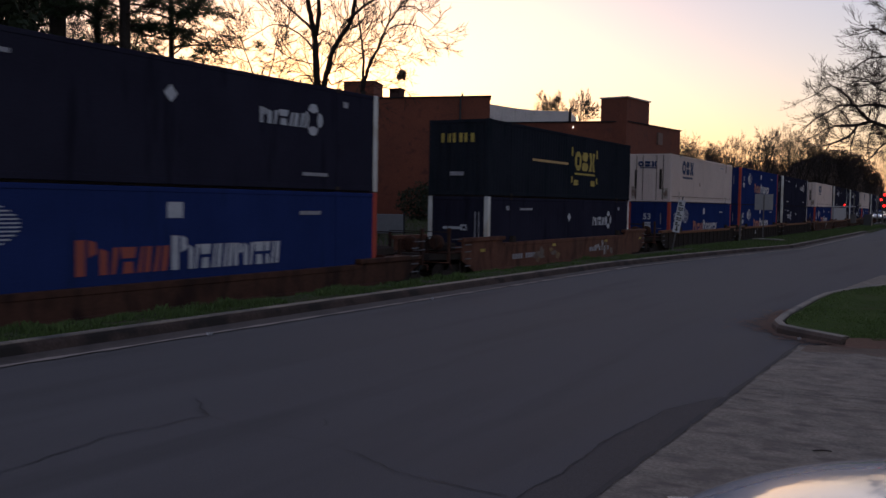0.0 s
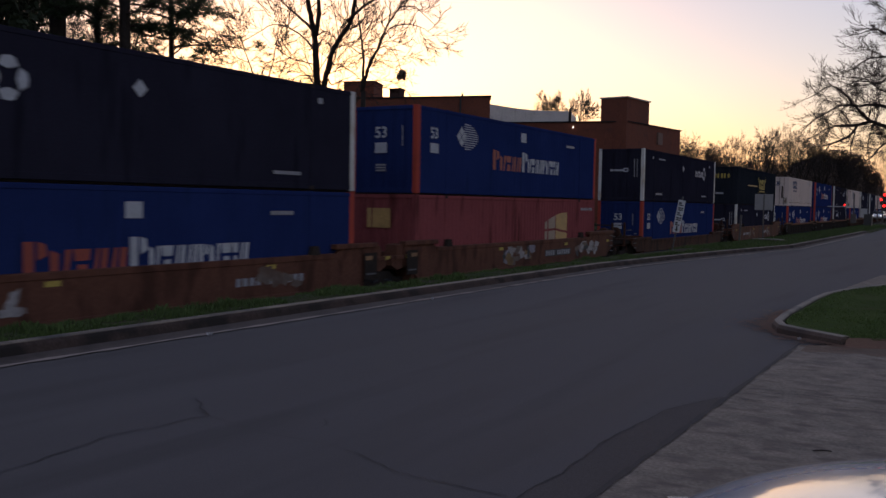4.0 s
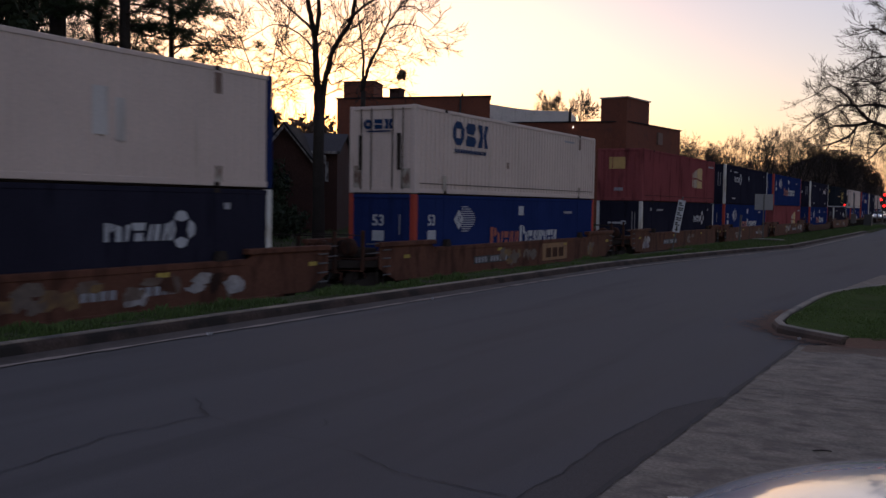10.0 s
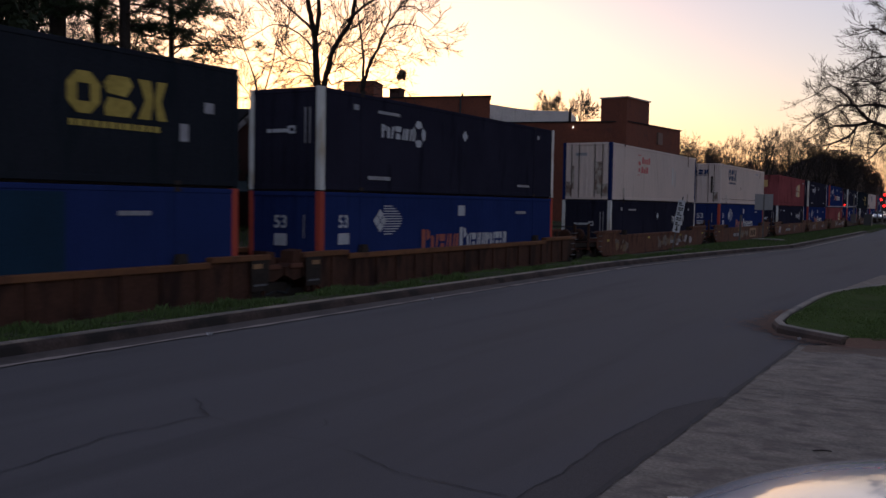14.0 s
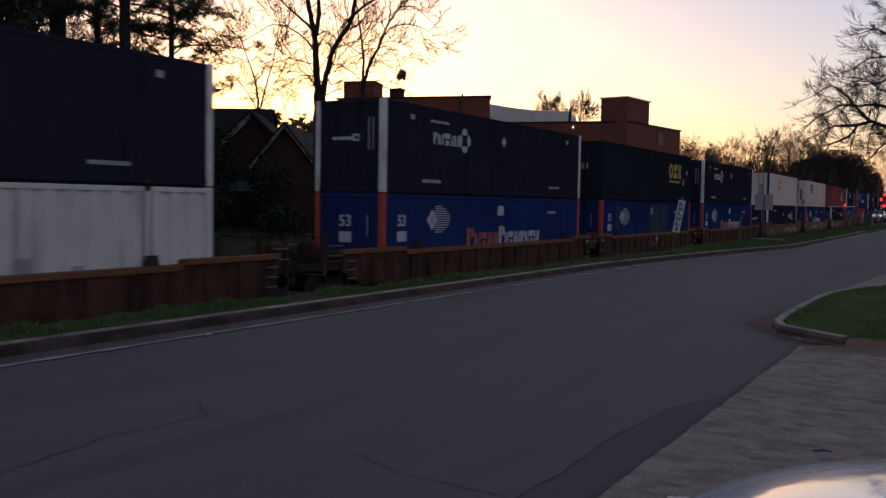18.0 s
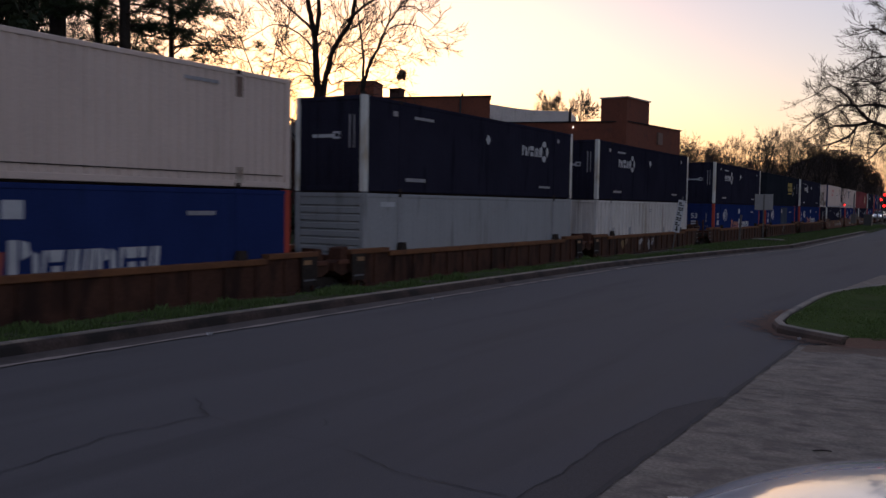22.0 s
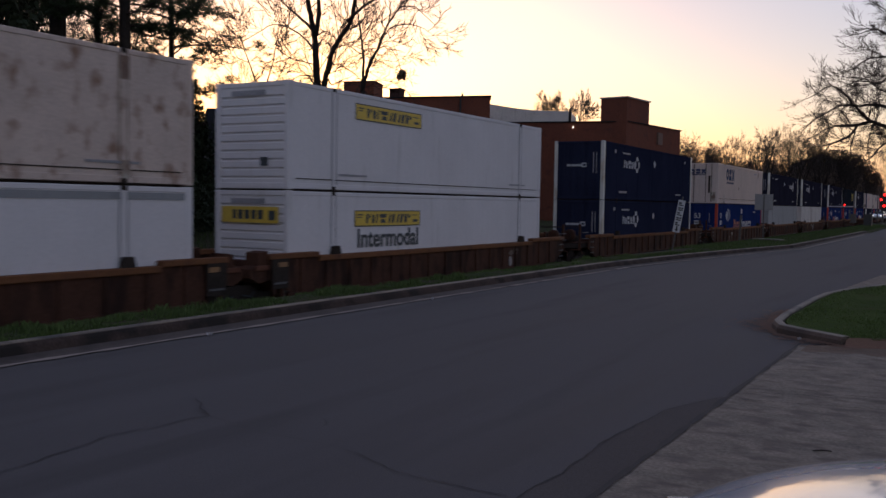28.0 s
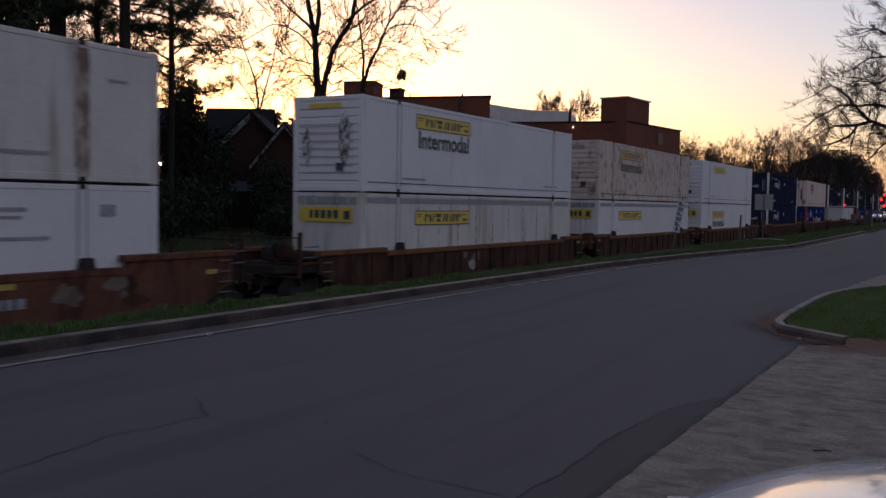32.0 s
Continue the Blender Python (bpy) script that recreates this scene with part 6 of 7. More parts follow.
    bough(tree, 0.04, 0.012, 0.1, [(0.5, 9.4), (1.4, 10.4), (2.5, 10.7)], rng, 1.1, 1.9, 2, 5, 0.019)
    # wide oak beside the road, its trunk outside the view
    tree = stem_tree("large bare oak spreading over the roadside", (2.7, 53.4, 0.0), (10.5, 0.42), "oak_tree")
    bough(tree, 0.3, 0.04, 0, [(-0.0, 5.1), (-4.2, 6.0), (-7.8, 5.7), (-8.4, 5.9), (-9.2, 5.7), (-9.6, 5.2), (-10.2, 4.9), (-10.8, 4.7)], rng, 3.6, 1.1, 2, 6, 0.0085)
    bough(tree, 0.2, 0.025, -0.05, [(-2.6, 6.3), (-5.9, 6.6), (-7.8, 6.6), (-8.5, 6.7), (-9.3, 6.6), (-10.3, 6.6), (-11.0, 6.2), (-11.6, 5.9)], rng, 3.6, 1.1, 2, 6, 0.0085)
    bough(tree, 0.1, 0.02, 0.06, [(-8.1, 5.8), (-8.5, 5.9), (-9.0, 6.4), (-9.4, 6.9), (-9.8, 7.4), (-10.3, 7.7), (-11.1, 7.2)], rng, 3.6, 1.1, 2, 6, 0.0085)
    bough(tree, 0.2, 0.03, 0, [(-2.1, 8.6), (-5.4, 8.8), (-7.4, 9.0), (-8.4, 9.0), (-8.9, 8.9), (-9.3, 8.6)], rng, 3.6, 1.1, 2, 6, 0.0085)
    bough(tree, 0.2, 0.03, 0.04, [(-2.4, 9.7), (-5.4, 9.8), (-7.4, 10.0), (-8.3, 10.4), (-8.8, 10.3)], rng, 3.6, 1.1, 2, 6, 0.0085)
    bough(tree, 0.16, 0.03, -0.04, [(-3.2, 10.8), (-5.7, 10.8), (-7.4, 10.9), (-8.2, 11.2)], rng, 3.6, 1.1, 2, 6, 0.0085)
    bough(tree, 0.16, 0.02, 0.05, [(-3.6, 5.0), (-6.4, 5.0), (-7.8, 4.8), (-8.2, 4.3), (-8.6, 4.0), (-8.8, 3.6)], rng, 3.6, 1.1, 2, 6, 0.0085)
    bough(tree, 0.06, 0.015, 0, [(-8.3, 5.9), (-8.6, 5.3), (-8.7, 4.7), (-8.6, 4.1)], rng, 3.6, 1.1, 2, 6, 0.0085)
    bough(tree, 0.04, 0.012, 0, [(-9.3, 5.4), (-9.5, 4.8), (-9.5, 4.2)], rng, 3.6, 1.1, 2, 6, 0.0085)
    bough(tree, 0.16, 0.02, -0.06, [(-3.1, 7.8), (-5.9, 8.0), (-7.7, 8.1), (-8.5, 7.7), (-9.5, 7.8), (-10.2, 7.5)], rng, 3.6, 1.1, 2, 6, 0.0085)
    bough(tree, 0.14, 0.02, 0.08, [(-3.4, 7.1), (-5.9, 7.3), (-7.8, 7.4), (-8.6, 8.0), (-9.2, 8.1)], rng, 3.6, 1.1, 2, 6, 0.0085)
    bough(tree, 0.08, 0.015, 0.03, [(-7.8, 6.2), (-7.5, 5.4), (-7.8, 5.0)], rng, 3.6, 1.1, 2, 6, 0.0085)
    bough(tree, 0.1, 0.015, 0.02, [(-9.2, 5.7), (-9.8, 5.7), (-10.5, 5.6), (-11.2, 5.2)], rng, 3.6, 1.1, 2, 6, 0.0085)


def leaf_mass(bm, centre, radii, n, size, rng, hollow=0.55):
    """Leaf clumps through an uneven rounded mass, with gaps."""
    for _ in range(n):
        while True:
            v = Vector((rng.uniform(-1, 1), rng.uniform(-1, 1), rng.uniform(-1, 1)))
            k = v.length
            if hollow < k < 1 + 0.35 * noise.noise((v.x * 2.2 + centre[0], v.y * 2.2 + centre[1], v.z * 2.2)):
                break
        p = Vector((centre[0] + v.x * radii[0], centre[1] + v.y * radii[1], centre[2] + v.z * radii[2]))
        a = Vector((rng.uniform(-1, 1), rng.uniform(-1, 1), rng.uniform(-1, 1))).normalized()
        b = a.cross(Vector((rng.uniform(-1, 1), rng.uniform(-1, 1), rng.uniform(-1, 1)))).normalized()
        s = size * rng.uniform(0.5, 1.3)
        bm.faces.new([bm.verts.new(w) for w in (p - a * s, p + b * s * 0.4, p + a * s, p - b * s * 0.4)])


def needles(bm, p, rng, n, size):
    for _ in range(n):
        d = Vector((rng.uniform(-1, 1), rng.uniform(-1, 1), rng.uniform(-0.5, 0.9))).normalized()
        s = d.cross(Vector((rng.uniform(-1, 1), rng.uniform(-1, 1), 0.4))).normalized() * size * 0.05
        o = p + d * size * rng.uniform(0.0, 0.4)
        e = o + d * size * rng.uniform(0.7, 1.2)
        bm.faces.new([bm.verts.new(v) for v in (o - s, o + s, e + s * 0.3)])


def pine(at, height, r, first, reach, seed, count=46):
    rng = random.Random(seed)
    root = thing("pine_tree", "tall dark pine with bare lower trunk", "tree", pose(*at), "pines beside the track")
    bm = bmesh.new()
    tube(bm, [(0, 0, -0.4), (0.0, 0, 0.5), (0.05, 0.03, height * 0.3), (-0.04, 0.06, height * 0.6), (0, 0, height)], [r * 1.3, r, r * 0.88, r * 0.66, r * 0.15], 12)
    part("trunk", bm, BARK, root, smooth=True)
    nd = bmesh.new()
    for k in range(count):
        z = first + (height - first) * (k + rng.random()) / count
        a = rng.uniform(0, 2 * math.pi)
        ln = reach * (1 - 0.75 * (z - first) / (height - first)) * rng.uniform(0.55, 1.15)
        d = Vector((math.cos(a), math.sin(a), rng.uniform(-0.05, 0.35))).normalized()
        p, pts, rad, br = Vector((0, 0, z)), [Vector((0, 0, z))], [0.05], bmesh.new()
        m = 6
        for i in range(m):
            d = (d + Vector((rng.uniform(-1, 1), rng.uniform(-1, 1), rng.uniform(-0.9, 0.8))) * 0.16).normalized()
            p = p + d * ln / m
            pts.append(p.copy())
            rad.append(0.05 * (1 - 0.8 * (i + 1) / m))
            if i >= 1:
                for _ in range(6):
                    q = p + Vector((rng.gauss(0, 0.36), rng.gauss(0, 0.36), rng.gauss(0.08, 0.17))) * (0.6 + 0.12 * ln)
                    tube(br, [p, q], [0.012, 0.006], 3, cap=False)
                    needles(nd, q, rng, 34, 0.25)
        tube(br, pts, rad, 4, cap=False)
        part("branch", br, BARK, root)
    part("crown", nd, NEEDLE, root)
    return root


def shrub(name, label, at, radii, n, size, seed, material, stems=7):
    rng = random.Random(seed)
    root = thing(name, label, "shrub", pose(*at))
    for k in range(stems):
        bm = bmesh.new()
        a = rng.uniform(0, 2 * math.pi)
        tip = (math.cos(a) * radii[0] * 0.6, math.sin(a) * radii[1] * 0.6, radii[2] * 1.3)
        tube(bm, [(0.05 * math.cos(a), 0.05 * math.sin(a), -0.15), (tip[0] * 0.4, tip[1] * 0.4, tip[2] * 0.5), tip], [0.04, 0.03, 0.012], 4)
        part("stem", bm, BARK, root)
    bm = bmesh.new()
    leaf_mass(bm, (0, 0, radii[2] * 0.95), radii, n, size, rng, 0.25)
    part("foliage", bm, material, root)
    return root


def woods():
    gz = ground_z
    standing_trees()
    bare_tree("bare tree beyond the pines", (-52, 38, gz(-52, 38)),
              [(3, lean(-0.35, 1), 7.5, 0.16), (3.6, lean(0.35, 1), 7.0, 0.15), (4, lean(0.02, 1, 0.3), 8, 0.14), (3.5, lean(0.8, 0.9), 5, 0.1)], 24, 4, 4, 0.014, trunk=(4.0, 0.26))
    bare_tree("bare tree beyond the pines", (-56, 30, gz(-56, 30)),
              [(3, lean(-0.35, 1), 7.5, 0.16), (3.6, lean(0.35, 1), 7.0, 0.15), (4, lean(0.02, 1, 0.3), 8, 0.14), (3.5, lean(-0.8, 0.9), 5, 0.1)], 25, 4, 4, 0.014, trunk=(4.0, 0.26))
    # mistletoe-like tuft hanging at a twig's end
    rng = random.Random(5)
    root = thing("leaf_tuft", "dry leaf tuft hanging at the end of a twig", "leaf tuft", pose(-28.15, 43.3, 8.7))
    bm = bmesh.new()
    leaf_mass(bm, (0, 0, 0), (0.32, 0.32, 0.30), 170, 0.13, rng, 0.1)
    part("leaves", bm, DRYLEAF, root)
    bm = bmesh.new()
    tube(bm, [(0, 0, 0), (-0.3, -0.1, 1.3), (-0.9, -0.3, 2.6)], [0.012, 0.015, 0.02], 4)
    part("twig", bm, BARK, root)
    # pines
    for i, (px, py, h, r, first, reach) in enumerate(((-30.6, 22.9, 23, 0.36, 8.6, 3.8), (-28.4, 24.2, 22, 0.25, 8.2, 3.6), (-30.6, 28.6, 20, 0.15, 6.2, 4.8), (-33.5, 20.5, 22, 0.25, 7.5, 4.2), (-38, 27.0, 24, 0.22, 8.5, 4.6), (-32.3, 17.3, 20, 0.26, 5.0, 4.6))):
        pine((px, py, gz(px, py)), h, r, first, reach, 40 + i, 54)
    for i, (px, py, h, r, first, reach) in enumerate(((-42, 23.5, 20, 0.2, 4.8, 5.0), (-45, 31.0, 21, 0.22, 5.4, 5.2), (-39.5, 21.0, 19, 0.2, 4.6, 5.0), (-36.5, 29.5, 21, 0.18, 8.0, 4.6), (-47, 24.0, 17, 0.16, 3.2, 4.6), (-50, 35.0, 17, 0.16, 4.4, 4.4))):
        pine((px, py, gz(px, py)), h, r, first, reach, 90 + i, 38)
    for i, (x, y) in enumerate(((-44, 26), (-46, 34.5), (-40, 18.5), (-41, 30.5), (-37.2, 30.4))):
        bare_tree("thin bare tree among the pines", (x, y, gz(x, y)), [(3, lean(-0.3, 1), 6.5, 0.13), (3.6, lean(0.3, 1), 6.5, 0.13), (4, lean(0.02, 1, 0.3), 7, 0.12), (3.2, lean(0.8, 0.8), 4.5, 0.09), (3.2, lean(-0.8, 0.8), 4.5, 0.09)], 110 + i, 4, 4, 0.016, trunk=(4.2, 0.18), group="bare trees among the pines")
    # evergreen columns and undergrowth
    shrub("cedar", "dark narrow evergreen beside the cottage", (-37.5, 36.0, gz(-37.5, 36.0)), (1.15, 1.15, 4.3), 9000, 0.16, 51, LEAF)
    shrub("cedar", "tall dark dense evergreen at the wood's edge", (-27.6, 18.4, gz(-27.6, 18.4)), (1.5, 1.5, 6.5), 4200, 0.2, 52, LEAF)
    shrub("cedar", "tall dark dense evergreen at the wood's edge", (-29.6, 16.0, gz(-29.6, 16.0)), (2.0, 2.0, 7.0), 4200, 0.2, 53, LEAF)
    for i, (x, y, a, b, c) in enumerate(((-27, 14.5, 2.2, 2.6, 1.9), (-31, 17.5, 2.4, 2.4, 2.2), (-25.5, 19.5, 1.8, 2.2, 1.2), (-29.5, 25.5, 2.2, 2.4, 1.4), (-33, 31.5, 2.4, 2.0, 1.5), (-24.2, 12.0, 1.6, 2.2, 2.4), (-35.5, 25, 2.8, 2.6, 2.0), (-39, 33.2, 2.6, 2.2, 1.6), (-30.2, 35.8, 1.2, 1.4, 0.9), (-34.2, 39.2, 1.2, 1.2, 2.2), (-42.5, 70, 3.0, 2.5, 1.8), (-38.5, 66.5, 2.2, 2.4, 2.2), (-31.7, 56.7, 1.5, 1.5, 2.7), (-22.8, 8.5, 1.8, 2.4, 2.8), (-36.2, 37.1, 1.2, 1.2, 3.0))):
        shrub("shrub", "dark untrimmed evergreen shrub", (x, y, gz(x, y)), (a, b, c), int(520 * a * c + 400), 0.15, 60 + i, LEAF)
    # bare thicket behind the cottage
    rng = random.Random(12)
    bm = bmesh.new()
    for i in range(16):
        c = RIGHT * (-20 + 0.62 * i) + AWAY * (84 + 2 * math.sin(i * 2.1))
        h = rng.uniform(9.4, 10.6) - 0.05 * i
        leaf_mass(bm, (c.x, c.y, 0.5 * h), (1.3, 1.3, 0.46 * h), 620, 0.36, rng, 0.1)
        for _ in range(14):
            p = Vector((c.x + rng.uniform(-1, 1), c.y + rng.uniform(-1, 1), h * rng.uniform(0.6, 0.9)))
            tube(bm, [p, p + Vector((rng.uniform(-0.4, 0.4), rng.uniform(-0.4, 0.4), rng.uniform(0.8, 1.9)))], [0.03, 0.012], 3, cap=False)
    setting("thicket", bm, BRUSH, "bare brown thicket behind the cottage", "thicket", kind="stuff")
    # woods far along the track
    far = bare_tree("distant bare tree of the wood beyond the crossing", (-48, 204, 0), [(4, (-0.3, 0.1, 1), 9.5, 0.2), (4.5, (0.35, -0.1, 1), 9.5, 0.2), (4.2, (0.05, 0.35, 1), 10.5, 0.18), (5, (-0.6, -0.3, 0.9), 7, 0.15), (5, (0.65, 0.3, 0.9), 7, 0.15)], 31, 4, 4, 0.024, trunk=(5.2, 0.3), ratio=0.66, wide=1.0, name="distant_tree", group="woods beyond the crossing")
    rng = random.Random(8)
    for x, y, k in ((-66, 196, 0.95), (-60, 210, 1.0), (-55, 190, 0.75), (-41, 206, 1.05), (-36, 214, 1.1), (-31, 222, 1.05), (-44, 226, 1.2), (-52, 216, 0.95), (-26, 232, 0.9), (-70, 206, 1.0), (-20, 250, 0.8), (-62, 182, 0.7), (-47, 192, 0.65), (-38, 236, 1.15)):
        c = copy_thing(far, pose(x, y, gz(x, y), 0, 0, rng.uniform(0, 360)))
        c.scale = (k, k, k)
    for x, y, h in ((-51.5, 118.0, 17.2), (-49.9, 123.5, 17.8)):
        bare_tree("small bare tree rising behind the brick building", (x, y, ground_z(x, y)), [(h - 5.4, lean(-0.3, 1), 3.6, 0.09), (h - 5.2, lean(0.3, 1), 3.6, 0.09), (h - 5.3, lean(0.0, 1, 0.2), 4.2, 0.09), (h - 5.0, lean(0.6, 0.8), 2.8, 0.06), (h - 5.0, lean(-0.6, 0.8), 2.8, 0.06)], int(h * 10), 3, 6, 0.026, trunk=(h - 5.0, 0.16), ratio=0.6, wide=0.9, group="bare trees behind the building")
    root = thing("evergreen_oak", "large rounded dark evergreen tree beyond the train", "tree", pose(-35.6, 268.8, gz(-35.6, 268.8)))
    bm = bmesh.new()
    tube(bm, [(0, 0, -0.5), (0.1, 0, 3), (0, 0.2, 8)], [0.6, 0.45, 0.2], 10)
    for a in range(7):
        tube(bm, [(0, 0, 3 + 0.4 * a), (2.2 * math.cos(a * 0.9), 2.2 * math.sin(a * 0.9), 6 + 0.3 * a), (5 * math.cos(a * 0.9), 5 * math.sin(a * 0.9), 8)], [0.2, 0.14, 0.04], 5)
    part("trunk", bm, BARK, root)
    bm = bmesh.new()
    for side, cz, rx, rz in ((0, 10.0, 9.0, 8.0), (-6.5, 8.4, 7.0, 7.2), (6.0, 9.2, 6.4, 8.0), (2.2, 12.2, 6.6, 6.0), (-3.5, 11.4, 6.0, 5.8), (10.5, 6.2, 4.4, 6.4), (-12, 6.0, 5.0, 6.0)):
        c = RIGHT * side
        leaf_mass(bm, (c.x, c.y, cz), (rx, rx * 0.6, rz), 7000, 0.36, rng, 0.3)
    part("crown", bm, DARKLEAF, root)
    bm = bmesh.new()
    tops = [(60, 22.5), (66, 22), (72, 19.5), (78, 17), (86, 16), (95, 17), (101, 17), (112, 14), (117, 9), (160, 9)]
    for i in range(64):
        side = 57 + 1.45 * i
        c = RIGHT * (side + rng.uniform(-0.6, 0.6)) + AWAY * (258 + 14 * math.sin(i * 1.7))
        h = ramp(side, tops) * rng.uniform(0.9, 1.03)
        base = gz(c.x, c.y)
        leaf_mass(bm, (c.x, c.y, base + 0.48 * h), (3.0, 2.6, 0.43 * h), 1900, 0.3, rng, 0.35)
        for _ in range(26):
            p = Vector((c.x + rng.uniform(-2.5, 2.5), c.y + rng.uniform(-2, 2), base + h * rng.uniform(0.6, 0.86)))
            tube(bm, [p, p + Vector((rng.uniform(-0.5, 0.5), rng.uniform(-0.5, 0.5), rng.uniform(1.2, 3.0)))], [0.06, 0.02], 3, cap=False)
    setting("far_undergrowth", bm, BRUSH, "dark undergrowth of the distant woods", "woods", kind="stuff")


woods()


# ---- signs, crossing and other small things ----
def leaning_sign():
    root = thing("leaning_sign", "narrow white sign plate leaning on its thin steel post", "sign", pose(-8.72, 30.0, verge_z(30) - 0.02, 0, 11, 0))
    root.matrix_basis = pose(-8.75, 30.0, verge_z(30) - 0.05) @ Matrix.Rotation(radians(10), 4, AWAY)
    bm = bmesh.new()
    soft_box(bm, -0.02, 0.02, 0.0, 0.035, -0.2, 1.9, 0.006)
    part("post", bm, GALV, root)
    f = pose(0, 0, 0, 0, 0, 25)
    bm = bmesh.new()
    soft_box(bm, -0.115, 0.115, -0.012, 0.0, 0.70, 1.78, 0.004)
    plate = part("plate", bm, SIGNWHITE, root)
    plate.matrix_basis = f
    rng = random.Random(2)
    for i in range(5):
        z = 0.93 + 0.165 * i
        for a, b, c, d in ((-0.085, 0.075, 0.0, 0.04), (-0.085, 0.005, 0.06, 0.115), (0.025, 0.08, 0.055, 0.12))[:3 if i % 2 else 2]:
            bm = bmesh.new()
            quad_box(bm, a, b, -0.016, -0.0125, z + c, z + d)
            part("lettering_bar", bm, BLACK, plate)
    bm = bmesh.new()
    outline = ((0.0, 0.725), (0.07, 0.80), (0.025, 0.80), (0.025, 0.90), (-0.025, 0.90), (-0.025, 0.80), (-0.07, 0.80))
    front = [bm.verts.new((x, -0.016, z)) for x, z in outline]
    bm.faces.new(front)
    part("arrow", bm, BLACK, plate)


def back_sign():
    root = thing("square_sign", "square sign seen from its bare metal back", "sign", pose(-9.05, 46.4, verge_z(46) - 0.03, 0, 0, 12))
    bm = bmesh.new()
    soft_box(bm, -0.03, 0.03, -0.02, 0.02, -0.1, 2.25, 0.006)
    part("post", bm, GALV, root)
    bm = bmesh.new()
    soft_box(bm, -0.42, 0.42, 0.022, 0.03, 1.50, 2.27, 0.004)
    part("plate", bm, SIGNMETAL, root)
    root2 = thing("marker_post", "short thin wooden stake in the verge", "post", pose(-9.7, 44.3, verge_z(44) - 0.03, 0, 2, 0))
    bm = bmesh.new()
    soft_box(bm, -0.04, 0.04, -0.04, 0.04, 0, 1.25, 0.01)
    part("stake", bm, GALV, root2)
    root3 = thing("concrete_slab", "low pale concrete drain slab on the verge", "slab", pose(-8.6, 45.4, verge_z(45), 0, 0, -24))
    bm = bmesh.new()
    soft_box(bm, -0.7, 0.7, -0.26, 0.26, 0.05, 0.11, 0.02)
    part("lid", bm, KERBTOP, root3)
    for x in (-0.6, 0.6):
        bm = bmesh.new()
        soft_box(bm, x - 0.1, x + 0.1, -0.24, 0.24, -0.05, 0.05, 0.01)
        part("foot", bm, KERB, root3)


RED = glow("red_signal", (1.0, 0.012, 0.006), 2.2)
HEAD = glow("headlamp", (1.0, 0.95, 0.85), 0.8)


def signal(at, height, heads, label):
    root = thing("traffic_signal", label, "traffic signal", pose(*at))
    bm = bmesh.new()
    tube(bm, [(0, 0, -0.2), (0, 0, height)], [0.1, 0.07], 10)
    part("pole", bm, GALV, root)
    for dx, z, lit in heads:
        bm = bmesh.new()
        soft_box(bm, dx - 0.2, dx + 0.2, -0.3, -0.05, z - 0.5, z + 0.5, 0.04)
        h = part("signal_head", bm, BLACK, root)
        bm = bmesh.new()
        tube(bm, [(dx, -0.36, z + 0.24), (dx, -0.30, z + 0.24)], [0.165, 0.165], 14)
        part("lens", bm, RED, h, "lit red lens")


def crossing():
    signal((-11.9, 145, 0.0), 4.6, [(0.2, 3.55, True), (0.2, 2.0, True)], "traffic signal showing red at the crossing")
    signal((-13.0, 150, 0.0), 4.0, [(0.5, 2.9, True)], "second traffic signal showing red at the crossing")
    # gate, mast and box are added to hold a lamp for the red glow
    root = thing("crossing_gate", "crossing gate added to carry the red glow before the train", "crossing gate", pose(-13.2, 122, 0.0))
    bm = bmesh.new()
    tube(bm, [(0, 0, -0.1), (0, 0, 3.6)], [0.09, 0.07], 10)
    part("mast", bm, GALV, root)
    bm = bmesh.new()
    soft_box(bm, -0.3, 0.3, -0.2, 0.2, 0.0, 1.1, 0.03)
    part("motor_box", bm, GALV, root)
    bm = bmesh.new()
    soft_box(bm, -3.0, 0.2, -0.03, 0.03, 1.92, 2.04, 0.01)
    arm = part("arm", bm, SIGNWHITE, root)
    for x in (-1.05,):
        bm = bmesh.new()
        tube(bm, [(x, -0.08, 2.2), (x, 0.08, 2.2)], [0.09, 0.09], 12)
        part("lamp", bm, RED, arm, "lit red lamp")
    for x, y, w, h, lab in ((-9.25, 97.6, 0.35, 1.1, "small grey metal relay cabinet beside the crossing"),):
        root = thing("signal_cabinet", lab, "cabinet", pose(x, y, verge_z(y) - 0.02))
        bm = bmesh.new()
        soft_box(bm, -w, w, -0.45, 0.45, 0, h, 0.03)
        body = part("body", bm, CABINET, root)
        bm = bmesh.new()
        soft_box(bm, -w - 0.06, w + 0.06, -0.52, 0.52, h, h + 0.07, 0.02)
        part("lid", bm, CABINET, root)
        for q in (-1, 1):
            bm = bmesh.new()
            soft_box(bm, *sorted((q * 0.02, q * (w - 0.05))), -0.465, -0.451, 0.1, h - 0.08, 0.004)
            part("door", bm, CABINET, body)


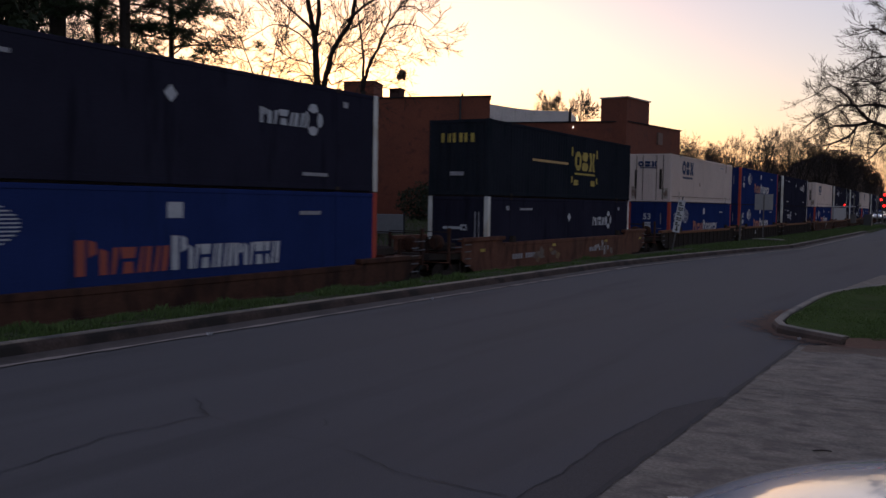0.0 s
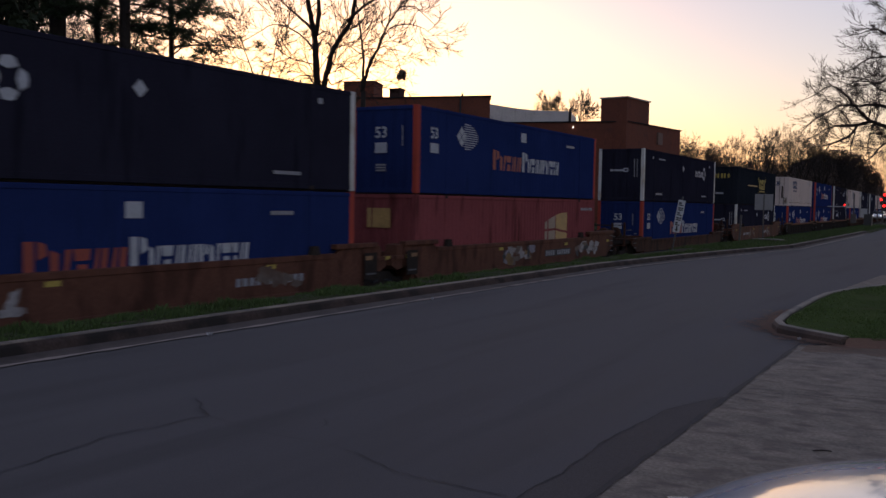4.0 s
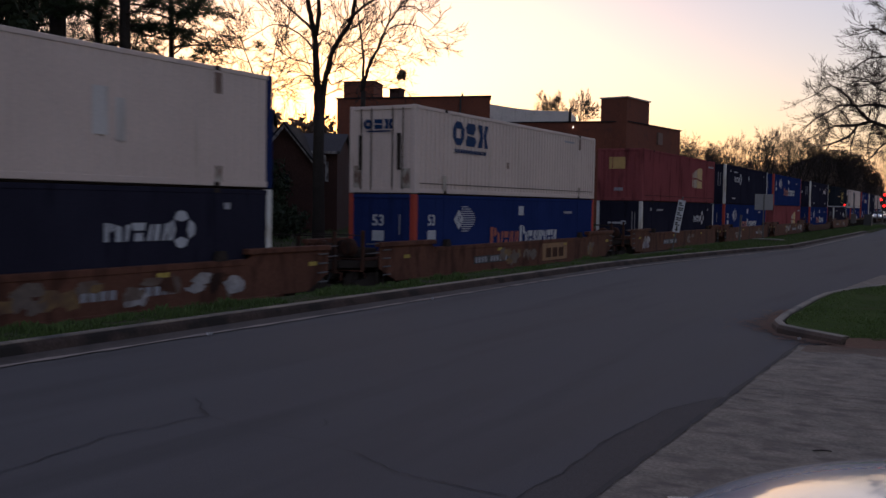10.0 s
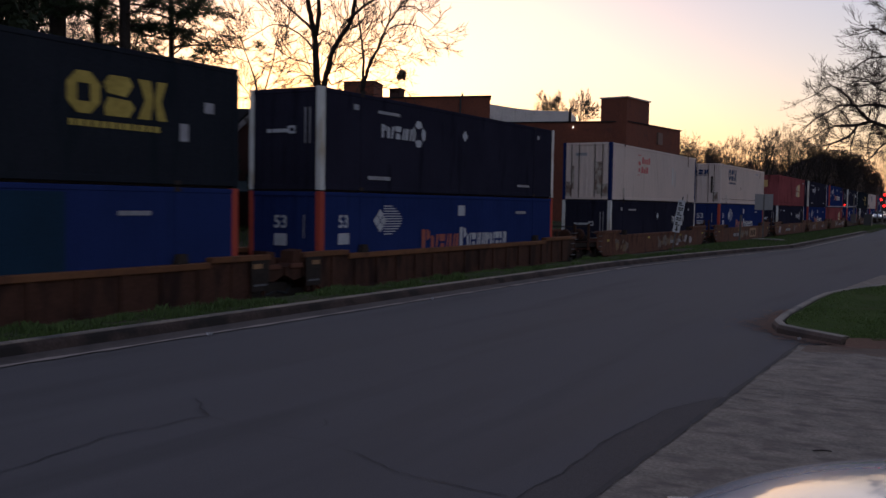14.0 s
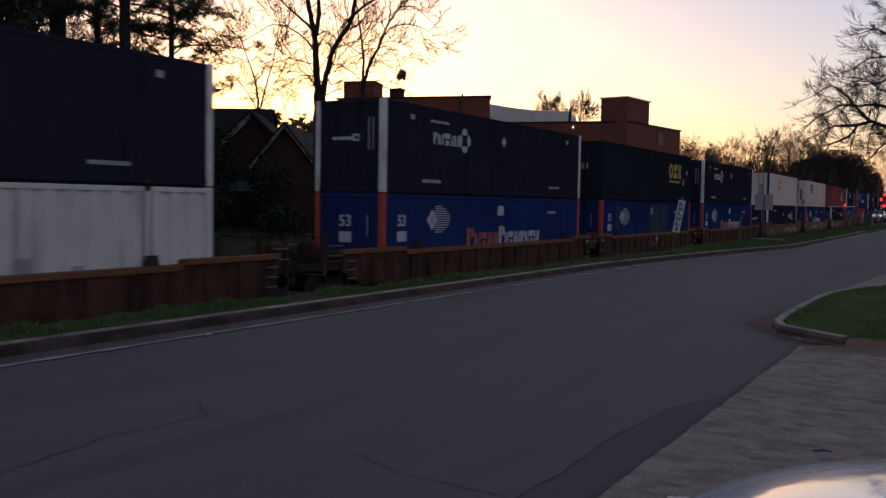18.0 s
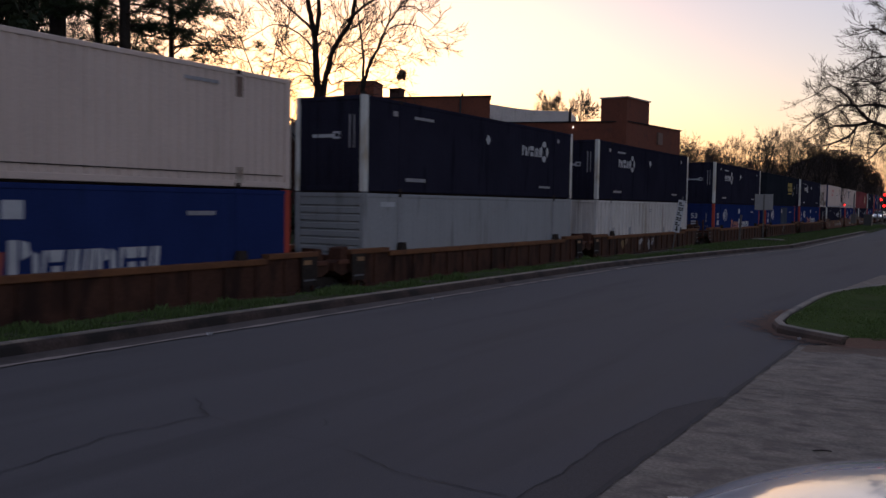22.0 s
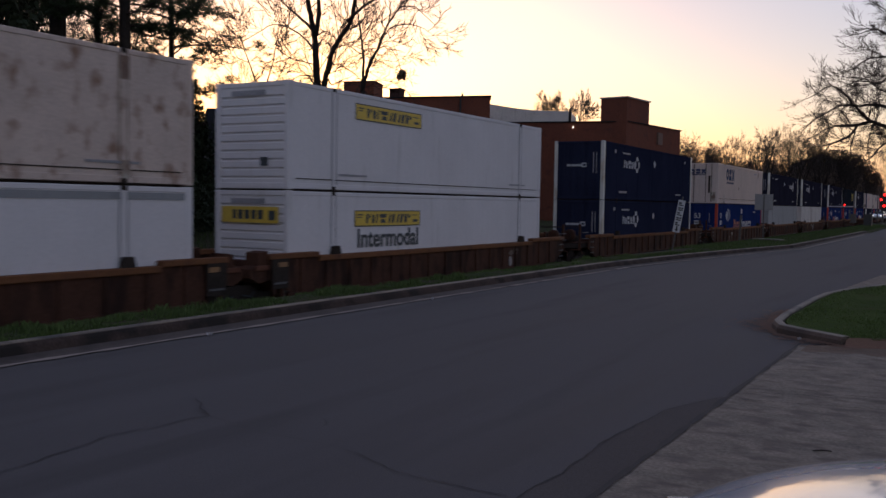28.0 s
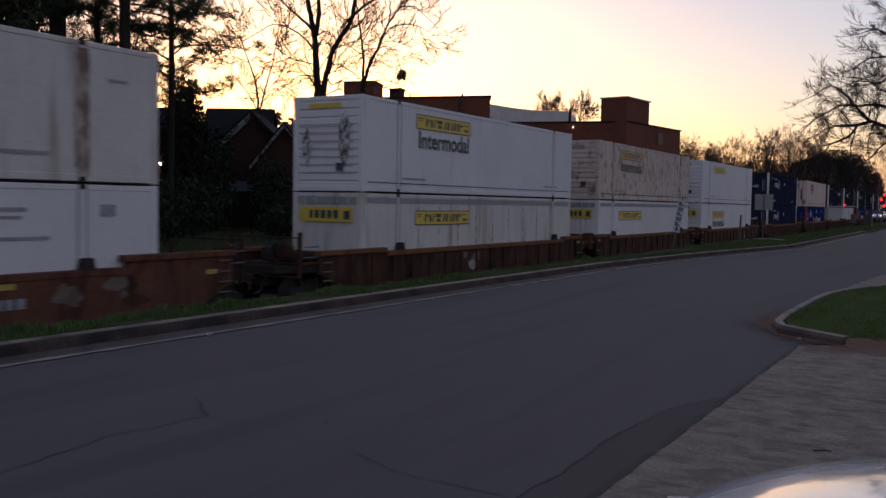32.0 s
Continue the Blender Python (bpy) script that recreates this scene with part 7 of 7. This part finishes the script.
def car(at, paint, label, lamps=False):
    """A saloon; +y is its front."""
    root = thing("car", label, "car", at)
    tall = 1.04 if not lamps else 1.0
    prof = [(-2.25, 0.42), (-2.28, 0.75), (-2.2, 0.98), (-1.5, 1.06), (-1.0, 1.08), (-0.2, 1.09), (0.75, 1.07), (1.0, 1.045), (1.6, 0.985), (2.0, 0.90), (2.2, 0.78), (2.26, 0.6), (2.22, 0.36), (1.9, 0.24), (-1.9, 0.24)]
    prof = [(y, z * tall if z > 0.5 else z) for y, z in prof]
    bm = bmesh.new()
    rows = []
    for fx in (-1, -0.985, -0.93, -0.8, -0.55, -0.25, 0.25, 0.55, 0.8, 0.93, 0.985, 1):
        a = abs(fx)
        drop = 0.10 * a ** 3 + (0.10 if a > 0.99 else 0.03 if a > 0.95 else 0)
        back = 0.30 * a ** 2.6
        rows.append([bm.verts.new((fx * 0.9, y - back * max(0, (y - 1.0)) / 1.25 if y > 1 else y, z - drop * (z > 0.7) + (0.06 if z < 0.3 and a > 0.95 else 0))) for y, z in prof])
    for r0, r1 in zip(rows, rows[1:]):
        for k in range(len(prof)):
            bm.faces.new((r0[k], r0[(k + 1) % len(prof)], r1[(k + 1) % len(prof)], r1[k]))
    bm.faces.new(rows[0][::-1])
    bm.faces.new(rows[-1])
    body = part("body", bm, paint, root, smooth=True)
    sub = body.modifiers.new("smooth", "SUBSURF")
    sub.levels = sub.render_levels = 2
    bm = bmesh.new()
    cab = [(0.5, 1.06 * tall), (0.1, 1.46 * tall), (-0.9, 1.48 * tall), (-1.7, 1.07 * tall)]
    lo = [[bm.verts.new((sx * (0.80 if z < 1.2 else 0.60), y, z)) for y, z in cab] for sx in (-1, 1)]
    for k in range(3):
        bm.faces.new((lo[0][k], lo[0][k + 1], lo[1][k + 1], lo[1][k]))
    bm.faces.new(lo[0])
    bm.faces.new(lo[1][::-1])
    part("cabin_glass", bm, DARKGLASS, root)
    bm = bmesh.new()
    soft_box(bm, -0.62, 0.62, -0.95, 0.12, 1.46 * tall, 1.48 * tall + 0.03, 0.02)
    part("roof", bm, paint, root)
    for sx in (-1, 1):
        for y in (-1.35, 1.35):
            bm = bmesh.new()
            tube(bm, [(sx * 0.68, y, 0.32), (sx * 0.70, y, 0.32), (sx * 0.89, y, 0.32), (sx * 0.91, y, 0.32)], [0.29, 0.32, 0.32, 0.29], 20)
            w = part("wheel", bm, RUBBER, root, smooth=False)
            bm = bmesh.new()
            tube(bm, [(sx * 0.90, y, 0.32), (sx * 0.92, y, 0.32)], [0.2, 0.18], 16)
            part("rim", bm, GALV, w)
        bm = bmesh.new()
        soft_box(bm, *sorted((sx * 0.5, sx * 0.8)), 2.0, 2.14, 0.62, 0.76, 0.03)
        part("headlight", bm, HEAD if lamps else DARKGLASS, root)
        bm = bmesh.new()
        soft_box(bm, *sorted((sx * 0.5, sx * 0.8)), -2.31, -2.22, 0.72, 0.86, 0.02)
        part("tail_light", bm, DECALRED, root)
    return root


def hydrant():
    root = thing("fire_hydrant", "yellow fire hydrant at the lawn's edge", "fire hydrant", pose(-1.33, 20.9, 0.09, 0, 0, 30))
    bm = bmesh.new()
    tube(bm, [(0, 0, 0), (0, 0, 0.06), (0, 0, 0.08), (0, 0, 0.45), (0, 0, 0.47), (0, 0, 0.53), (0, 0, 0.6), (0, 0, 0.66)], [0.16, 0.16, 0.11, 0.11, 0.14, 0.14, 0.09, 0.02], 14)
    part("barrel", bm, HYDRANT, root, smooth=False)
    bm = bmesh.new()
    tube(bm, [(-0.17, 0, 0.35), (-0.13, 0, 0.35), (0.13, 0, 0.35), (0.17, 0, 0.35)], [0.06, 0.07, 0.07, 0.06], 10)
    part("outlet", bm, HYDRANT, root)


def far_house():
    root = thing("white_windowed_house", "dark house with white window frames behind the pines", "house", pose(-44.4, 38.8, -0.3, 0, 0, 30))
    bm = bmesh.new()
    prism(bm, [(-4, -0.8), (-4, 4.9), (0, 7.2), (4, 4.9), (4, -0.8)], -8.0, 3.1)
    part("wall", bm, HOUSEBRICK, root)
    for s in (-1, 1):
        bm = bmesh.new()
        prism(bm, [(s * 4.4, 4.7), (0, 7.25), (0, 7.42), (s * 4.4, 4.87)], -8.3, 3.3)
        part("roof", bm, SHINGLE, root)
    bm = bmesh.new()
    prism_front(bm, [(1.2, 4.6), (3.0, 4.6), (3.0, 5.5), (2.1, 6.75), (1.2, 5.5)], -4.3, -1.0)
    gable = part("dormer", bm, HOUSEBRICK, root)
    for s in (-1, 1):
        bm = bmesh.new()
        prism_front(bm, [(2.1 + s * 1.1, 5.3), (2.1, 6.75), (2.1, 6.9), (2.1 + s * 1.1, 5.45)], -4.5, -1.0)
        part("dormer_roof", bm, SHINGLE, gable)
    for x, y, w, z, h in ((2.1, -4.33, 0.42, 5.05, 1.0), (2.1, -4.03, 0.45, 3.3, 1.2), (0.7, -4.03, 0.45, 3.3, 1.2), (-1.6, -4.03, 0.5, 3.2, 1.3), (-4.4, -4.03, 0.5, 3.2, 1.3)):
        bm = bmesh.new()
        soft_box(bm, x - w / 2 - 0.07, x + w / 2 + 0.07, y - 0.03, y + 0.04, z, z + h, 0.02)
        win = part("window", bm, WINDOWTRIM, root)
        for q in (0.08, h / 2 + 0.03):
            bm = bmesh.new()
            soft_box(bm, x - w / 2 + 0.02, x + w / 2 - 0.02, y - 0.05, y - 0.032, z + q, z + q + h / 2 - 0.12, 0.005)
            part("pane", bm, DARKGLASS, win)
    bm = bmesh.new()
    soft_box(bm, 2.74, 2.86, -4.3, -4.05, 3.80, 3.92, 0.02)
    part("porch_lamp", bm, glow("porch_glow", (1.0, 0.95, 0.85), 5.0), root, "small lit porch lamp")
    bm = bmesh.new()
    soft_box(bm, 1.6, 3.6, -6.1, -5.95, 2.7, 2.95, 0.02)
    part("porch_board", bm, WINDOWTRIM, root, "pale porch board")
    for x in (1.7, 3.5):
        bm = bmesh.new()
        soft_box(bm, x - 0.06, x + 0.06, -6.08, -5.96, -0.6, 2.7, 0.01)
        part("porch_post", bm, WINDOWTRIM, root)


def yard():
    # pale path and gate on the far side
    path = [(-29.4, 36.4), (-30.8, 37.8), (-32.2, 39.4)]
    bm = bmesh.new()
    for (x0, y0), (x1, y1) in zip(path, path[1:]):
        vs = [bm.verts.new((x + dx, y + dy, ground_z(x + dx, y + dy) + 0.05)) for x, y, dx, dy in ((x0, y0, -0.35, 0.35), (x0, y0, 0.35, -0.35), (x1, y1, 0.35, -0.35), (x1, y1, -0.35, 0.35))]
        bm.faces.new(vs)
    bmesh.ops.remove_doubles(bm, verts=bm.verts, dist=0.01)
    setting("garden_path", bm, CONCRETE, "pale concrete path to the cottage", "path")
    root = thing("metal_gate", "pale grey metal gate beyond the track", "gate", pose(-30.0, 44.3, ground_z(-30, 44.3) + 0.05, 0, 0, 30))
    for x0, x1 in ((-1.2, -0.42), (-0.38, 1.2)):
        bm = bmesh.new()
        soft_box(bm, x0, x1, -0.03, 0.03, 0.08, 1.2, 0.02)
        part("panel", bm, SIGNMETAL, root)
    for x in (-1.25, -0.4, 1.25):
        bm = bmesh.new()
        soft_box(bm, x - 0.04, x + 0.04, -0.04, 0.04, -0.2, 1.3, 0.01)
        part("post", bm, BLACK, root)


def scraps():
    rng = random.Random(9)
    root = thing("stick", "short dark twig lying on the driveway", "stick", pose(-0.82, 6.35, 0.026, 0, 0, 28))
    bm = bmesh.new()
    tube(bm, [(-0.06, 0, 0), (0.0, 0.004, 0.003), (0.06, -0.002, 0)], [0.005, 0.006, 0.004], 6)
    part("wood", bm, BARK, root)
    for x, y in ((-1.82, 11.72), (-7.72, 12.9), (-7.7, 7.8)):
        root = thing("paper_scrap", "small crumpled pale paper scrap on the ground", "litter", pose(x, y, 0.03, 20, 10, rng.uniform(0, 90)))
        bm = bmesh.new()
        leaf_mass(bm, (0, 0, 0), (0.025, 0.025, 0.02), 12, 0.02, rng, 0.1)
        part("paper", bm, SIGNWHITE, root)


scraps()
leaning_sign()
back_sign()
crossing()
hydrant()
far_house()
yard()
car(pose(-14.3, 168, 0.0, 0, 0, 176), CARPAINT, "oncoming car with lit headlamps at the crossing", True)
# the parked car beside the camera, facing the road
car(pose(0.98, 1.16, 0.0, 0, 0, 30.3), CARPAINT, "parked silver car with glossy bonnet on the driveway")

motions()
